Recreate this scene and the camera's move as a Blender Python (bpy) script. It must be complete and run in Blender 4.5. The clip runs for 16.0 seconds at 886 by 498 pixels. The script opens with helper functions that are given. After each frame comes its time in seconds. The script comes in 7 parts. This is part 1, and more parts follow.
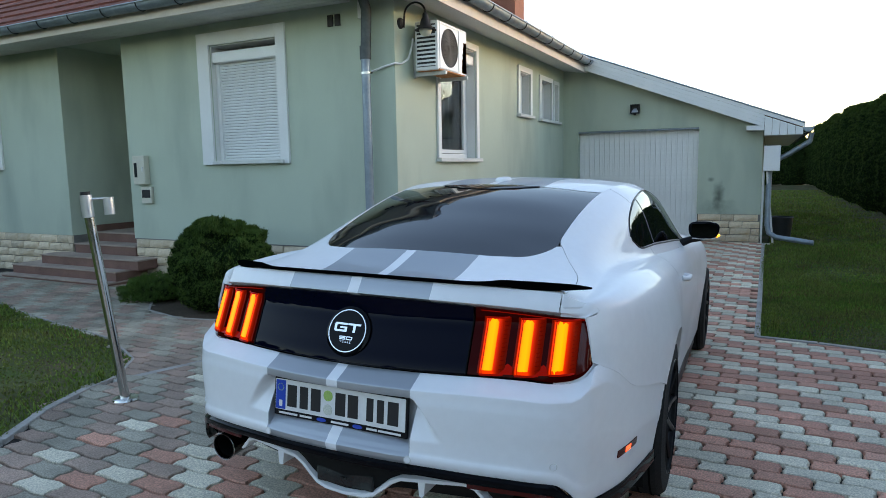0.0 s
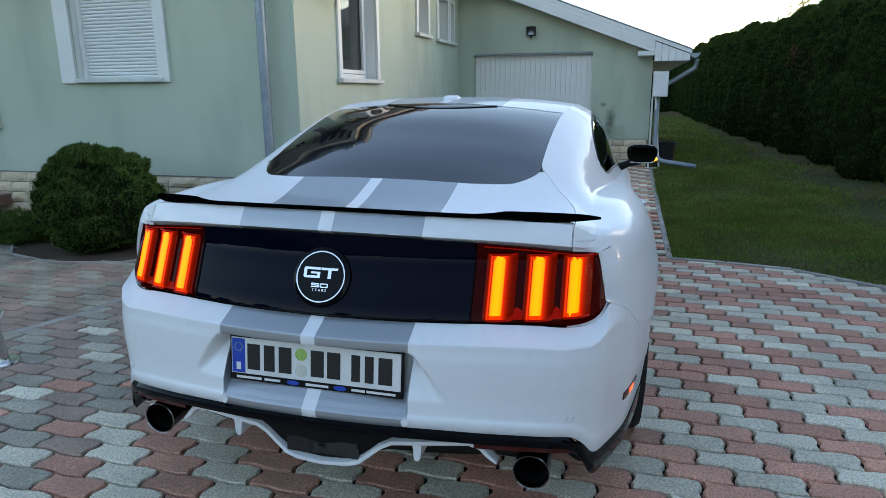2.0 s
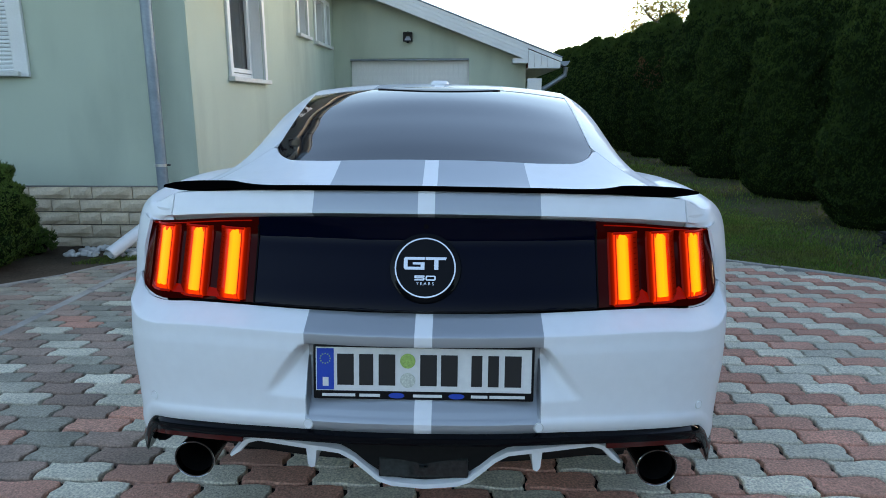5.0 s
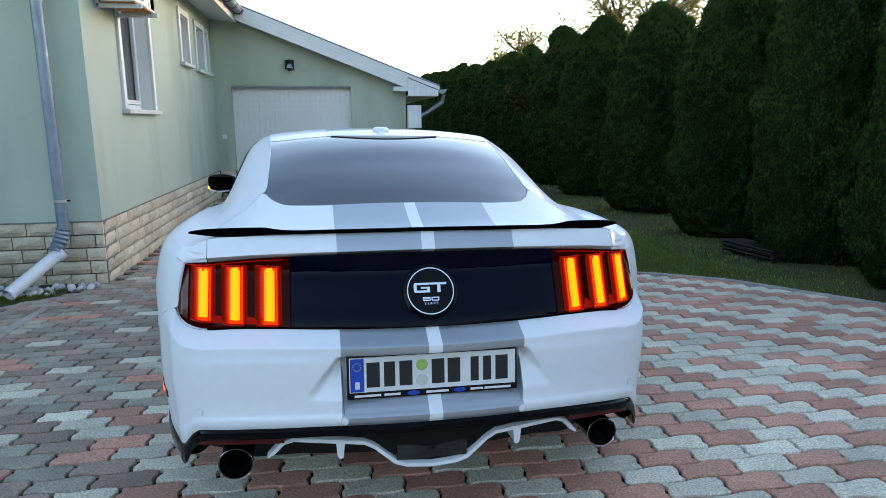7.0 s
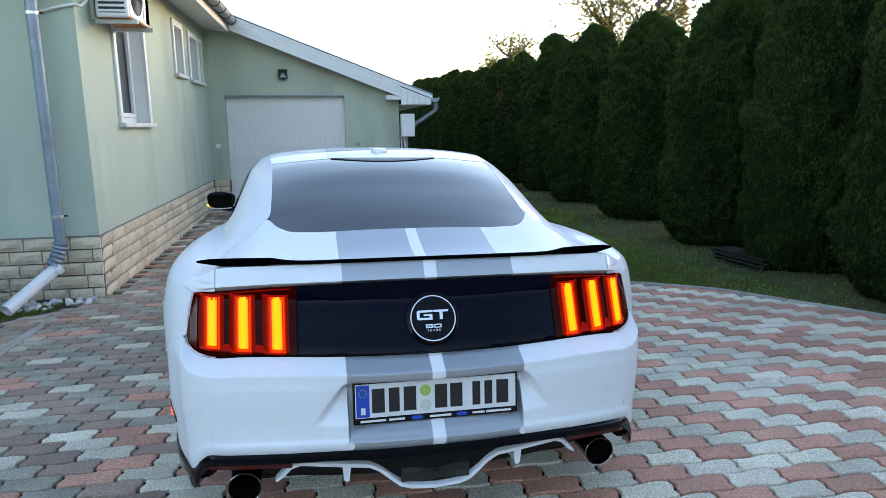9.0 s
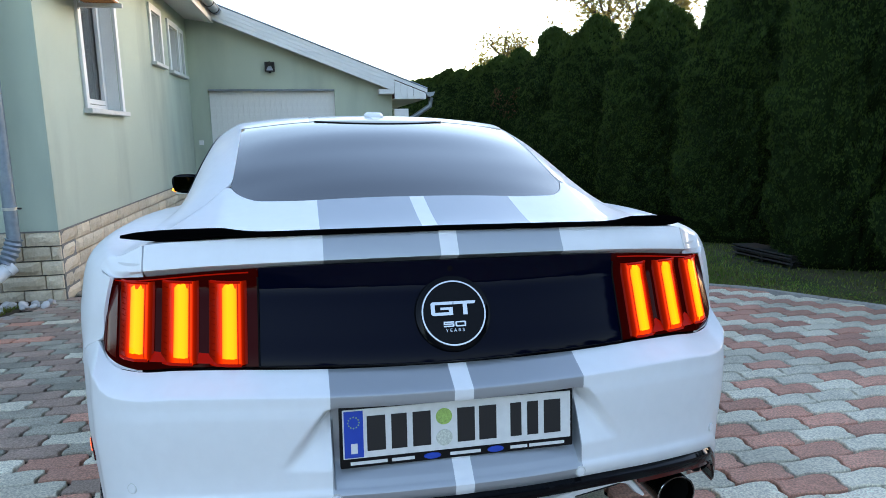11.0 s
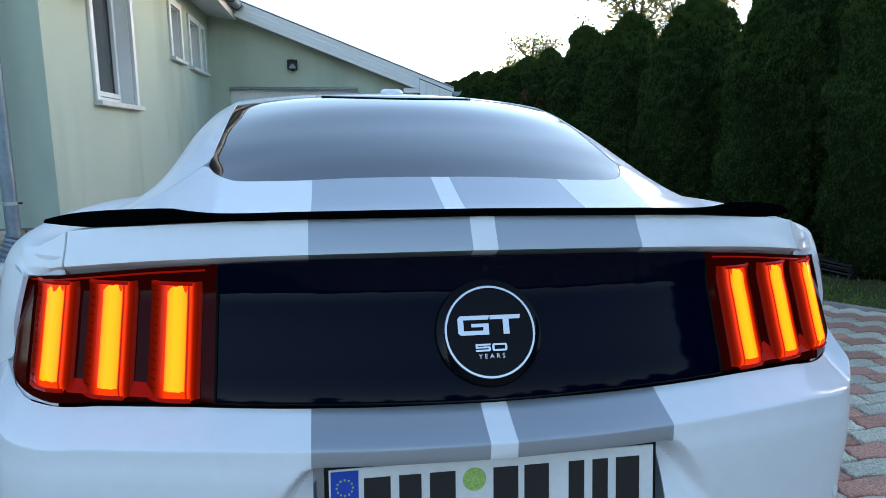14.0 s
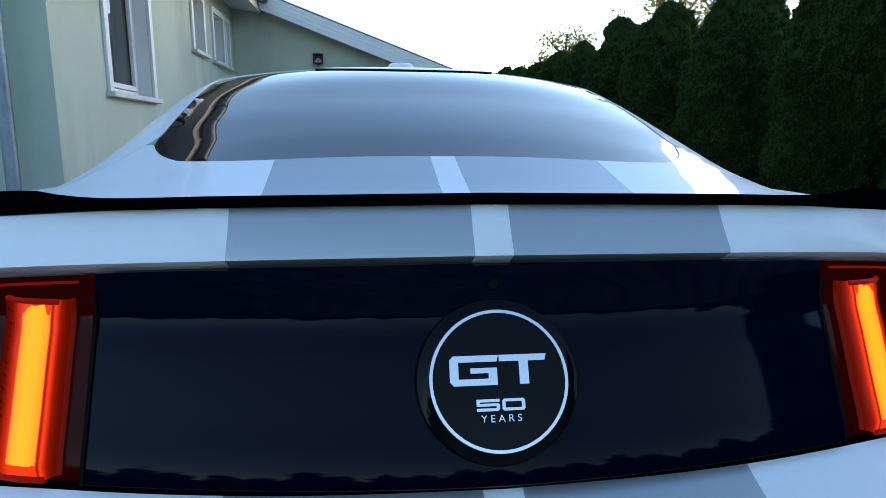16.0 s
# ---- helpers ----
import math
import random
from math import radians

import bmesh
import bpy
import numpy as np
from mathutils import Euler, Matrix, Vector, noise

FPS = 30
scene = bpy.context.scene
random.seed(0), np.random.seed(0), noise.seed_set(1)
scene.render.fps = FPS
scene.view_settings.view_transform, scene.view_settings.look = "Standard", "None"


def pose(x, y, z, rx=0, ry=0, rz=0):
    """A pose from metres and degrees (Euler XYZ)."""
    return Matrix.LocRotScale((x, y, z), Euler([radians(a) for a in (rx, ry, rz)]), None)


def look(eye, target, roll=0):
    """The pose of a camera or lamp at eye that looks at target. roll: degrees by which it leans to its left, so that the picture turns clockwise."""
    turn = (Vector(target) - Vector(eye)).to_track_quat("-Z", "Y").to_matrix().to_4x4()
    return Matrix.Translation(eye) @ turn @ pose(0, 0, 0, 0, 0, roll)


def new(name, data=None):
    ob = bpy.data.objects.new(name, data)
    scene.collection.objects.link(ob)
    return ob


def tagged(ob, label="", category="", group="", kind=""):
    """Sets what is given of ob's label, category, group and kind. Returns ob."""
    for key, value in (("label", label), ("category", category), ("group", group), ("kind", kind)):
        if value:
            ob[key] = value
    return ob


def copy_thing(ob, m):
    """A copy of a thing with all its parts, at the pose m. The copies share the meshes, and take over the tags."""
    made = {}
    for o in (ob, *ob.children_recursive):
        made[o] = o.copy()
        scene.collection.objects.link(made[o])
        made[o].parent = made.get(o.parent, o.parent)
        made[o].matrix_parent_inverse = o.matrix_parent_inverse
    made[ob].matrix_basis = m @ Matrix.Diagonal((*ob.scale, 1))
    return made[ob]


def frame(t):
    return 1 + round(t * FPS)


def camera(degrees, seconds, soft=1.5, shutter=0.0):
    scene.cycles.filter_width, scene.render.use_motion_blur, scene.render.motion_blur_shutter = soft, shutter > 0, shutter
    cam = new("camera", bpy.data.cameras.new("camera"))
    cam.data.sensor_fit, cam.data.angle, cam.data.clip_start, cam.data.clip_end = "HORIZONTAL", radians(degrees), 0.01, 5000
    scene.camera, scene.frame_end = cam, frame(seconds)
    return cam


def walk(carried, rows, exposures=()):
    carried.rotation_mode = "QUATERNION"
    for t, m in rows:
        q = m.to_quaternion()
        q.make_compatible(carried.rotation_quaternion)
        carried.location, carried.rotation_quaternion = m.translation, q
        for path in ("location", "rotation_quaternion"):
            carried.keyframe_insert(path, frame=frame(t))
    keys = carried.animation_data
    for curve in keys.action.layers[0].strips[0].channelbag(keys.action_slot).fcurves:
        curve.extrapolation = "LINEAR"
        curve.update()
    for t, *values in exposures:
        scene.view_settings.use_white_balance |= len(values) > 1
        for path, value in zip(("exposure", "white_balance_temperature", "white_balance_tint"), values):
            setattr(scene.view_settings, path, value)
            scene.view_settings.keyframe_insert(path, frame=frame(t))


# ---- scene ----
cam = camera(68.7, 16.0, soft=0.8)
PATH = [
    (0, (1.266, -1.802, 1.397), (0.378, -0.027, 1.15), -1.0),
    (0.5, (1.152, -1.805, 1.386), (0.305, -0.033, 1.006), -0.7),
    (1, (1.023, -1.821, 1.397), (0.284, -0.017, 0.952), -0.7),
    (1.5, (0.927, -1.776, 1.385), (0.323, 0.073, 0.922), -0.6),
    (2, (0.822, -1.627, 1.359), (0.29, 0.243, 0.889), -0.5),
    (2.5, (0.744, -1.542, 1.355), (0.23, 0.332, 0.881), -0.8),
    (3, (0.606, -1.558, 1.334), (0.104, 0.321, 0.866), -0.9),
    (3.5, (0.418, -1.634, 1.311), (-0.014, 0.265, 0.855), -0.6),
    (4, (0.325, -1.584, 1.275), (0.024, 0.341, 0.824), -0.5),
    (4.2, (0.295, -1.53, 1.261), (0.04, 0.402, 0.81), -0.5),
    (6.3, (-0.205, -1.684, 1.236), (0.041, 0.26, 0.838), 0.4),
    (6.5, (-0.226, -1.781, 1.264), (0.067, 0.159, 0.872), 0.2),
    (7, (-0.282, -1.954, 1.369), (0.04, -0.018, 0.984), -0.4),
    (7.5, (-0.345, -2.044, 1.428), (-0.015, -0.108, 1.048), -0.5),
    (8, (-0.419, -2.113, 1.477), (-0.084, -0.177, 1.101), -0.5),
    (8.5, (-0.394, -2.083, 1.465), (-0.048, -0.149, 1.091), -0.5),
    (8.7, (-0.344, -2.057, 1.468), (0.002, -0.123, 1.092), -0.6),
    (10.8, (-0.276, -1.45, 1.278), (0.069, 0.488, 0.922), -0.9),
    (11, (-0.288, -1.401, 1.255), (0.082, 0.532, 0.899), -0.8),
    (11.5, (-0.227, -1.281, 1.213), (0.157, 0.649, 0.858), -1.1),
    (12, (-0.158, -1.192, 1.206), (0.225, 0.74, 0.856), -1.2),
    (12.5, (-0.143, -1.141, 1.185), (0.252, 0.788, 0.835), -1.1),
    (13, (-0.164, -1.094, 1.166), (0.216, 0.838, 0.82), -0.8),
    (13.5, (-0.194, -1.075, 1.153), (0.144, 0.867, 0.812), -0.6),
    (14, (-0.225, -0.994, 1.158), (0.073, 0.955, 0.821), -0.4),
    (14.5, (-0.251, -0.887, 1.16), (0.005, 1.069, 0.826), -0.4),
    (15, (-0.238, -0.817, 1.163), (-0.005, 1.141, 0.829), -0.2),
    (15.5, (-0.171, -0.72, 1.133), (0.043, 1.24, 0.797), -0.2),
    (16, (-0.125, -0.653, 1.104), (0.08, 1.307, 0.764), -0.4),
]
walk(cam, [(t, look(eye, target, roll)) for t, eye, target, roll in PATH], exposures=[(0, 2.40, 6680, 22), (2, 2.44, 6640, 22), (3.5, 2.44, 6540, 21), (6.5, 2.60, 6560, 23), (8.5, 2.80, 6540, 24), (11, 2.80, 6560, 24), (12.5, 2.68, 6380, 24), (13.5, 2.54, 6240, 22), (15, 2.46, 6020, 20), (15.5, 2.28, 5760, 20), (16, 2.26, 5720, 19)])

# ---- world, sun, exposure ----
world = bpy.data.worlds.new("evening_sky")
scene.world = world
world.use_nodes = True
wn = world.node_tree
wn.nodes.clear()
sky = wn.nodes.new("ShaderNodeTexSky")
sky.sky_type = 'NISHITA'
sky.sun_disc = False
SUN_AZ, SUN_EL = 50.0, 5.0          # degrees clockwise from +y, and above the horizon
sky.sun_elevation = radians(SUN_EL)
sky.sun_rotation = radians(SUN_AZ)
sky.air_density, sky.dust_density, sky.ozone_density = 1.0, 0.15, 1.4
bg = wn.nodes.new("ShaderNodeBackground")
bg.inputs["Strength"].default_value = 0.15
wout = wn.nodes.new("ShaderNodeOutputWorld")
wn.links.new(sky.outputs[0], bg.inputs[0])
wn.links.new(bg.outputs[0], wout.inputs[0])
sun = new("sun", bpy.data.lights.new("sun", 'SUN'))
sun.data.energy, sun.data.angle, sun.data.color = 0.5, radians(45), (1.0, 0.80, 0.58)
az, el = radians(SUN_AZ), radians(SUN_EL)
sun.matrix_world = look((0, 0, 12), (-math.sin(az) * math.cos(el), -math.cos(az) * math.cos(el), 12 - math.sin(el)))

# ---- materials ----
def mat(name, col, rough=0.6, metal=0.0, var=0.0, var_scale=3.0, fine=0.0, fine_scale=60.0, bump=0.0, bump_scale=120.0,
        col2=None, spec=0.5, coat=0.0, island=0.0, rnd=0.0, rough_var=0.0, trans=0.0, coat_rough=0.03, world=False, dirt=0.0):
    m = bpy.data.materials.new(name)
    m.use_nodes = True
    nt = m.node_tree
    b = nt.nodes["Principled BSDF"]
    b.inputs["Roughness"].default_value = rough
    b.inputs["Metallic"].default_value = metal
    b.inputs["Specular IOR Level"].default_value = spec
    b.inputs["Coat Weight"].default_value = coat
    b.inputs["Coat Roughness"].default_value = coat_rough
    b.inputs["Transmission Weight"].default_value = trans
    where = nt.nodes.new("ShaderNodeNewGeometry").outputs["Position"] if world else nt.nodes.new("ShaderNodeTexCoord").outputs["Object"]

    def rgb(c):
        n = nt.nodes.new("ShaderNodeRGB")
        n.outputs[0].default_value = (*c, 1)
        return n.outputs[0]

    def noise_tex(scale, detail=6.0):
        n = nt.nodes.new("ShaderNodeTexNoise")
        n.inputs["Scale"].default_value, n.inputs["Detail"].default_value = scale, detail
        nt.links.new(where, n.inputs["Vector"])
        return n.outputs["Fac"]

    def mix(fac, a, c, blend='MIX'):
        n = nt.nodes.new("ShaderNodeMix")
        n.data_type, n.blend_type = 'RGBA', blend
        for i, v in ((0, fac), (6, a), (7, c)):
            if isinstance(v, (int, float)):
                n.inputs[i].default_value = v
            else:
                nt.links.new(v, n.inputs[i])
        return n.outputs[2]

    def ramp(x, lo, hi, a=0.0, c=1.0):
        n = nt.nodes.new("ShaderNodeMapRange")
        nt.links.new(x, n.inputs[0])
        for i, v in enumerate((lo, hi, a, c)):
            n.inputs[i + 1].default_value = v
        return n.outputs[0]

    def scaled(out, fac):
        n = nt.nodes.new("ShaderNodeHueSaturation")
        nt.links.new(out, n.inputs["Color"])
        nt.links.new(fac, n.inputs["Value"])
        return n.outputs[0]

    c = rgb(col)
    if col2:
        c = mix(ramp(noise_tex(var_scale), 0.35, 0.65), c, rgb(col2))
    if var:
        c = scaled(c, ramp(noise_tex(var_scale * 0.7), 0.3, 0.7, 1 - var, 1 + var))
    if fine:
        c = scaled(c, ramp(noise_tex(fine_scale, 4), 0.3, 0.7, 1 - fine, 1 + fine))
    if rnd:
        oi = nt.nodes.new("ShaderNodeObjectInfo")
        c = scaled(c, ramp(oi.outputs["Random"], 0, 1, 1 - rnd, 1 + rnd))
    if island:
        ge = nt.nodes.new("ShaderNodeNewGeometry")
        c = scaled(c, ramp(ge.outputs["Random Per Island"], 0, 1, 1 - island, 1 + island))
    if dirt:
        c = mix(ramp(noise_tex(0.9, 7), 0.46, 0.72, 0.0, dirt), c, rgb((0.16, 0.135, 0.10)))
        c = mix(ramp(noise_tex(2.3, 8), 0.56, 0.74, 0.0, dirt * 0.8), c, rgb((0.12, 0.125, 0.085)))
    nt.links.new(c, b.inputs["Base Color"])
    if rough_var:
        nt.links.new(ramp(noise_tex(var_scale * 2), 0.3, 0.7, max(0.02, rough - rough_var), rough + rough_var), b.inputs["Roughness"])
    if bump:
        bn = nt.nodes.new("ShaderNodeBump")
        bn.inputs["Strength"].default_value = bump
        bn.inputs["Distance"].default_value = 0.01
        nt.links.new(noise_tex(bump_scale, 8), bn.inputs["Height"])
        nt.links.new(bn.outputs[0], b.inputs["Normal"])
    return m


def render_wall(name, base):
    """Coloured wall render: fine grain, weather streaks that run down, grey damp stains low on the wall."""
    m = mat(name, base, 0.9, var=0.05, var_scale=1.2, fine=0.05, fine_scale=160, bump=0.35, bump_scale=260, spec=0.2)
    nt = m.node_tree
    b = nt.nodes["Principled BSDF"]
    src = b.inputs["Base Color"].links[0].from_socket
    tc = nt.nodes.new("ShaderNodeTexCoord")
    mp = nt.nodes.new("ShaderNodeMapping")
    mp.inputs["Scale"].default_value = (1.3, 1.3, 0.35)
    nt.links.new(tc.outputs["Object"], mp.inputs["Vector"])
    n = nt.nodes.new("ShaderNodeTexNoise")
    n.inputs["Scale"].default_value, n.inputs["Detail"].default_value = 1.4, 5
    nt.links.new(mp.outputs[0], n.inputs["Vector"])
    r = nt.nodes.new("ShaderNodeMapRange")
    nt.links.new(n.outputs["Fac"], r.inputs[0])
    for i, v in enumerate((0.47, 0.78, 0.0, 0.36)):
        r.inputs[i + 1].default_value = v
    mx = nt.nodes.new("ShaderNodeMix")
    mx.data_type = 'RGBA'
    mx.inputs[7].default_value = (0.17, 0.2, 0.18, 1)
    nt.links.new(r.outputs[0], mx.inputs[0])
    nt.links.new(src, mx.inputs[6])
    nt.links.new(mx.outputs[2], b.inputs["Base Color"])
    return m


M_WALL = render_wall("green_render", (0.480, 0.545, 0.443))


def damp_wall(name, base, spots):
    """The same render with round grey damp blotches at given places (x, z, width, height)."""
    m = render_wall(name, base)
    nt = m.node_tree
    b = nt.nodes["Principled BSDF"]
    tc = nt.nodes.new("ShaderNodeTexCoord")
    nz = nt.nodes.new("ShaderNodeTexNoise")
    nz.inputs["Scale"].default_value, nz.inputs["Detail"].default_value = 9.0, 6
    nt.links.new(tc.outputs["Object"], nz.inputs["Vector"])
    for x, z, w, h, depth in spots:
        mp = nt.nodes.new("ShaderNodeMapping")
        mp.inputs["Location"].default_value = (-x / w, 0, -z / h)
        mp.inputs["Scale"].default_value = (1 / w, 0, 1 / h)
        nt.links.new(tc.outputs["Object"], mp.inputs["Vector"])
        ln = nt.nodes.new("ShaderNodeVectorMath")
        ln.operation = 'LENGTH'
        nt.links.new(mp.outputs[0], ln.inputs[0])
        ad = nt.nodes.new("ShaderNodeMath")
        ad.operation = 'ADD'
        nt.links.new(ln.outputs["Value"], ad.inputs[0])
        nt.links.new(nz.outputs["Fac"], ad.inputs[1])
        r = nt.nodes.new("ShaderNodeMapRange")
        nt.links.new(ad.outputs[0], r.inputs[0])
        for i, v in enumerate((0.55, 1.5, depth, 0.0)):
            r.inputs[i + 1].default_value = v
        mx = nt.nodes.new("ShaderNodeMix")
        mx.data_type = 'RGBA'
        nt.links.new(r.outputs[0], mx.inputs[0])
        nt.links.new(b.inputs["Base Color"].links[0].from_socket, mx.inputs[6])
        mx.inputs[7].default_value = (0.07, 0.085, 0.07, 1)
        nt.links.new(mx.outputs[2], b.inputs["Base Color"])
    return m


M_WALLDAMP = damp_wall("green_render_damp", (0.480, 0.545, 0.443), [(0.475, 0.80, 0.13, 0.34, 0.75), (0.48, 0.55, 0.4, 0.25, 0.35), (0.33, 1.11, 0.07, 0.05, 0.6), (-2.3, 0.7, 0.12, 0.5, 0.25)])
M_STONE = mat("split_limestone", (0.72, 0.62, 0.47), 0.9, var=0.10, var_scale=5, fine=0.10, fine_scale=70, bump=0.8, bump_scale=60, rnd=0.16, col2=(0.58, 0.47, 0.33), spec=0.2)
M_MORTAR = mat("grey_mortar", (0.22, 0.21, 0.19), 0.95, var=0.15, fine=0.15, bump=0.4, spec=0.2)
M_WHITE = mat("white_paint", (0.74, 0.75, 0.74), 0.5, var=0.04, fine=0.03, bump=0.05)
M_SILL = mat("pale_sill", (0.62, 0.63, 0.60), 0.7, var=0.10, var_scale=6, fine=0.06, bump=0.15)
M_PVC = mat("white_plastic", (0.76, 0.77, 0.77), 0.32, var=0.03, fine=0.02)
M_SOFFIT = mat("white_soffit", (0.66, 0.65, 0.62), 0.6, var=0.06, fine=0.04)
M_FASCIA = mat("pinkish_fascia", (0.62, 0.55, 0.49), 0.65, var=0.08, var_scale=4, fine=0.05)
M_ZINC = mat("galvanised_steel", (0.25, 0.30, 0.345), 0.5, 0.6, var=0.15, var_scale=7, fine=0.08, fine_scale=40, rough_var=0.1)
M_ZINCOLD = mat("weathered_dark_zinc", (0.085, 0.10, 0.105), 0.6, 0.5, var=0.2, var_scale=9, fine=0.1, fine_scale=40, rough_var=0.1)
M_STEEL = mat("polished_steel", (0.62, 0.62, 0.61), 0.16, 1.0, var=0.05, var_scale=9, rough_var=0.05)
M_BRUSHED = mat("brushed_steel", (0.72, 0.72, 0.71), 0.34, 0.9, fine=0.05, fine_scale=200)
M_DARKMETAL = mat("black_iron", (0.025, 0.024, 0.024), 0.55, 0.4, var=0.2, fine=0.2)
M_TILE = mat("red_roof_tile", (0.21, 0.060, 0.040), 0.85, var=0.2, var_scale=2, fine=0.15, fine_scale=40, island=0.22, rnd=0.2, bump=0.3, col2=(0.12, 0.042, 0.032))
M_BRICK = mat("chimney_brick", (0.28, 0.12, 0.08), 0.9, var=0.15, fine=0.15, bump=0.4, island=0.2)
M_RISER = mat("brown_step", (0.19, 0.10, 0.075), 0.8, var=0.15, var_scale=4, fine=0.12, bump=0.25)
M_TREAD = mat("worn_tread", (0.36, 0.28, 0.23), 0.85, var=0.12, var_scale=5, fine=0.10, bump=0.25)
M_GLASSDARK = mat("dim_window_glass", (0.03, 0.034, 0.036), 0.06, spec=0.6)
M_PANE = mat("clear_window_glass", (0.62, 0.64, 0.64), 0.02, spec=0.4, trans=1.0)
M_CURTAIN = mat("grey_net", (0.16, 0.165, 0.165), 0.9, var=0.1, fine=0.1)
M_GARAGE = mat("white_garage_door", (0.80, 0.81, 0.80), 0.5, var=0.05, var_scale=2.5, fine=0.03, fine_scale=30)
M_BLACKPL = mat("black_plastic", (0.010, 0.011, 0.012), 0.5, var=0.2, fine=0.15, bump=0.1)
M_RUST = mat("rusty_patch", (0.42, 0.17, 0.05), 0.85, var=0.3, var_scale=30, fine=0.25, bump=0.3)
M_CREAM = mat("cream_box", (0.58, 0.56, 0.46), 0.5, var=0.06, fine=0.04)
M_PEBBLE = mat("grey_pebble", (0.40, 0.40, 0.39), 0.75, rnd=0.25, island=0.25, fine=0.08)
M_KERB = mat("concrete_kerb", (0.34, 0.32, 0.29), 0.92, var=0.18, var_scale=6, fine=0.12, bump=0.4, rnd=0.1, spec=0.2)
M_JOINT = mat("dark_joint_sand", (0.038, 0.034, 0.03), 0.98, var=0.3, var_scale=5, fine=0.25, bump=0.5, spec=0.1)
M_TURF = mat("mossy_lawn_soil", (0.060, 0.095, 0.026), 0.98, var=0.3, var_scale=1.5, fine=0.3, fine_scale=40, bump=0.6, bump_scale=60, col2=(0.10, 0.085, 0.045), spec=0.1)
M_SOIL = mat("lawn_soil", (0.085, 0.070, 0.042), 0.98, var=0.3, var_scale=1.5, fine=0.3, fine_scale=40, bump=0.6, bump_scale=60, col2=(0.045, 0.065, 0.022), spec=0.1)
M_BED = mat("bed_earth", (0.07, 0.055, 0.04), 0.98, var=0.3, var_scale=3, fine=0.3, bump=0.8, bump_scale=40, spec=0.1)


def paver_mat(name, a, b2):
    return mat(name, a, 0.85, var=0.10, var_scale=3.0, fine=0.34, fine_scale=120, bump=0.8, bump_scale=160, col2=b2, island=0.18, rnd=0.18, spec=0.3, world=True, dirt=0.22)


M_PAVE_RED = paver_mat("red_paver", (0.70, 0.345, 0.245), (0.58, 0.31, 0.225))
M_PAVE_WORN = paver_mat("worn_path_paver", (0.47, 0.425, 0.335), (0.30, 0.275, 0.215))
M_PAVE_WORNRED = paver_mat("worn_red_paver", (0.46, 0.315, 0.245), (0.31, 0.235, 0.185))
M_PAVE_GREY = paver_mat("grey_paver", (0.82, 0.745, 0.585), (0.70, 0.64, 0.50))


def leaf_mat(name, a, b2, island=0.45, through_light=0.25):
    m = mat(name, a, 0.7, var=0.25, var_scale=2.2, island=island, col2=b2, spec=0.15)
    nt = m.node_tree
    b = nt.nodes["Principled BSDF"]
    tl = nt.nodes.new("ShaderNodeBsdfTranslucent")
    src = b.inputs["Base Color"].links[0].from_socket
    warm = nt.nodes.new("ShaderNodeMix")
    warm.data_type, warm.blend_type = 'RGBA', 'MULTIPLY'
    warm.inputs[0].default_value = 1.0
    warm.inputs[7].default_value = (1.7, 1.5, 0.7, 1)
    nt.links.new(src, warm.inputs[6])
    nt.links.new(warm.outputs[2], tl.inputs["Color"])
    mx = nt.nodes.new("ShaderNodeMixShader")
    mx.inputs[0].default_value = through_light
    nt.links.new(b.outputs[0], mx.inputs[1])
    nt.links.new(tl.outputs[0], mx.inputs[2])
    out = [n for n in nt.nodes if n.type == 'OUTPUT_MATERIAL'][0]
    nt.links.new(mx.outputs[0], out.inputs["Surface"])
    return m


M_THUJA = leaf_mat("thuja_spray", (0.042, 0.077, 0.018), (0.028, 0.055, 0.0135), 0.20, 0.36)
# body far darker than the sprays: shade between them put into its colour
M_THUJAIN = mat("shade_dark_body", (0.013, 0.026, 0.007), 0.9, var=0.15, var_scale=2.0, fine=0.45, fine_scale=90, bump=1.0, bump_scale=110, col2=(0.008, 0.017, 0.005), spec=0.05)
# near-black: stands in for the shade inside the low shrubs
M_BUSHSHADE = mat("shaded_inner_twigs", (0.010, 0.010, 0.006), 0.95, var=0.3, fine=0.3, spec=0.1)
M_BUSH = leaf_mat("bush_spray", (0.074, 0.135, 0.030), (0.044, 0.086, 0.020))
M_GRASS = leaf_mat("grass_blade", (0.098, 0.178, 0.034), (0.135, 0.170, 0.048), 0.4)
M_DRY = leaf_mat("dry_grass_blade", (0.14, 0.12, 0.05), (0.10, 0.10, 0.04), 0.5)
M_LEAF = leaf_mat("tree_leaf", (0.17, 0.17, 0.06), (0.24, 0.19, 0.08), 0.4, 0.55)
M_REDLEAF = leaf_mat("dry_brown_spray", (0.15, 0.06, 0.04), (0.11, 0.045, 0.03), 0.4)
M_BARK = mat("bark", (0.10, 0.075, 0.055), 0.95, var=0.25, var_scale=8, fine=0.2, bump=0.8)

# ---- building tools ----
def gz(y):
    """Height of the ground: the drive falls gently towards the house, then lifts a little to the garage."""
    ys = (-60, -5, 0, 4.4, 6.5, 11, 30, 80)
    zs = (0.16, 0.14, 0.014, -0.118, -0.115, -0.04, 0.05, 0.1)
    return float(np.interp(y, ys, zs))


def link(name, bm, material, smooth=None):
    me = bpy.data.meshes.new(name)
    bm.normal_update()
    bm.to_mesh(me)
    bm.free()
    for m in material if isinstance(material, (list, tuple)) else [material]:
        me.materials.append(m)
    if smooth is not None:
        me.polygons.foreach_set("use_smooth", [True] * len(me.polygons))
        me.set_sharp_from_angle(angle=radians(smooth))
    return new(name, me)


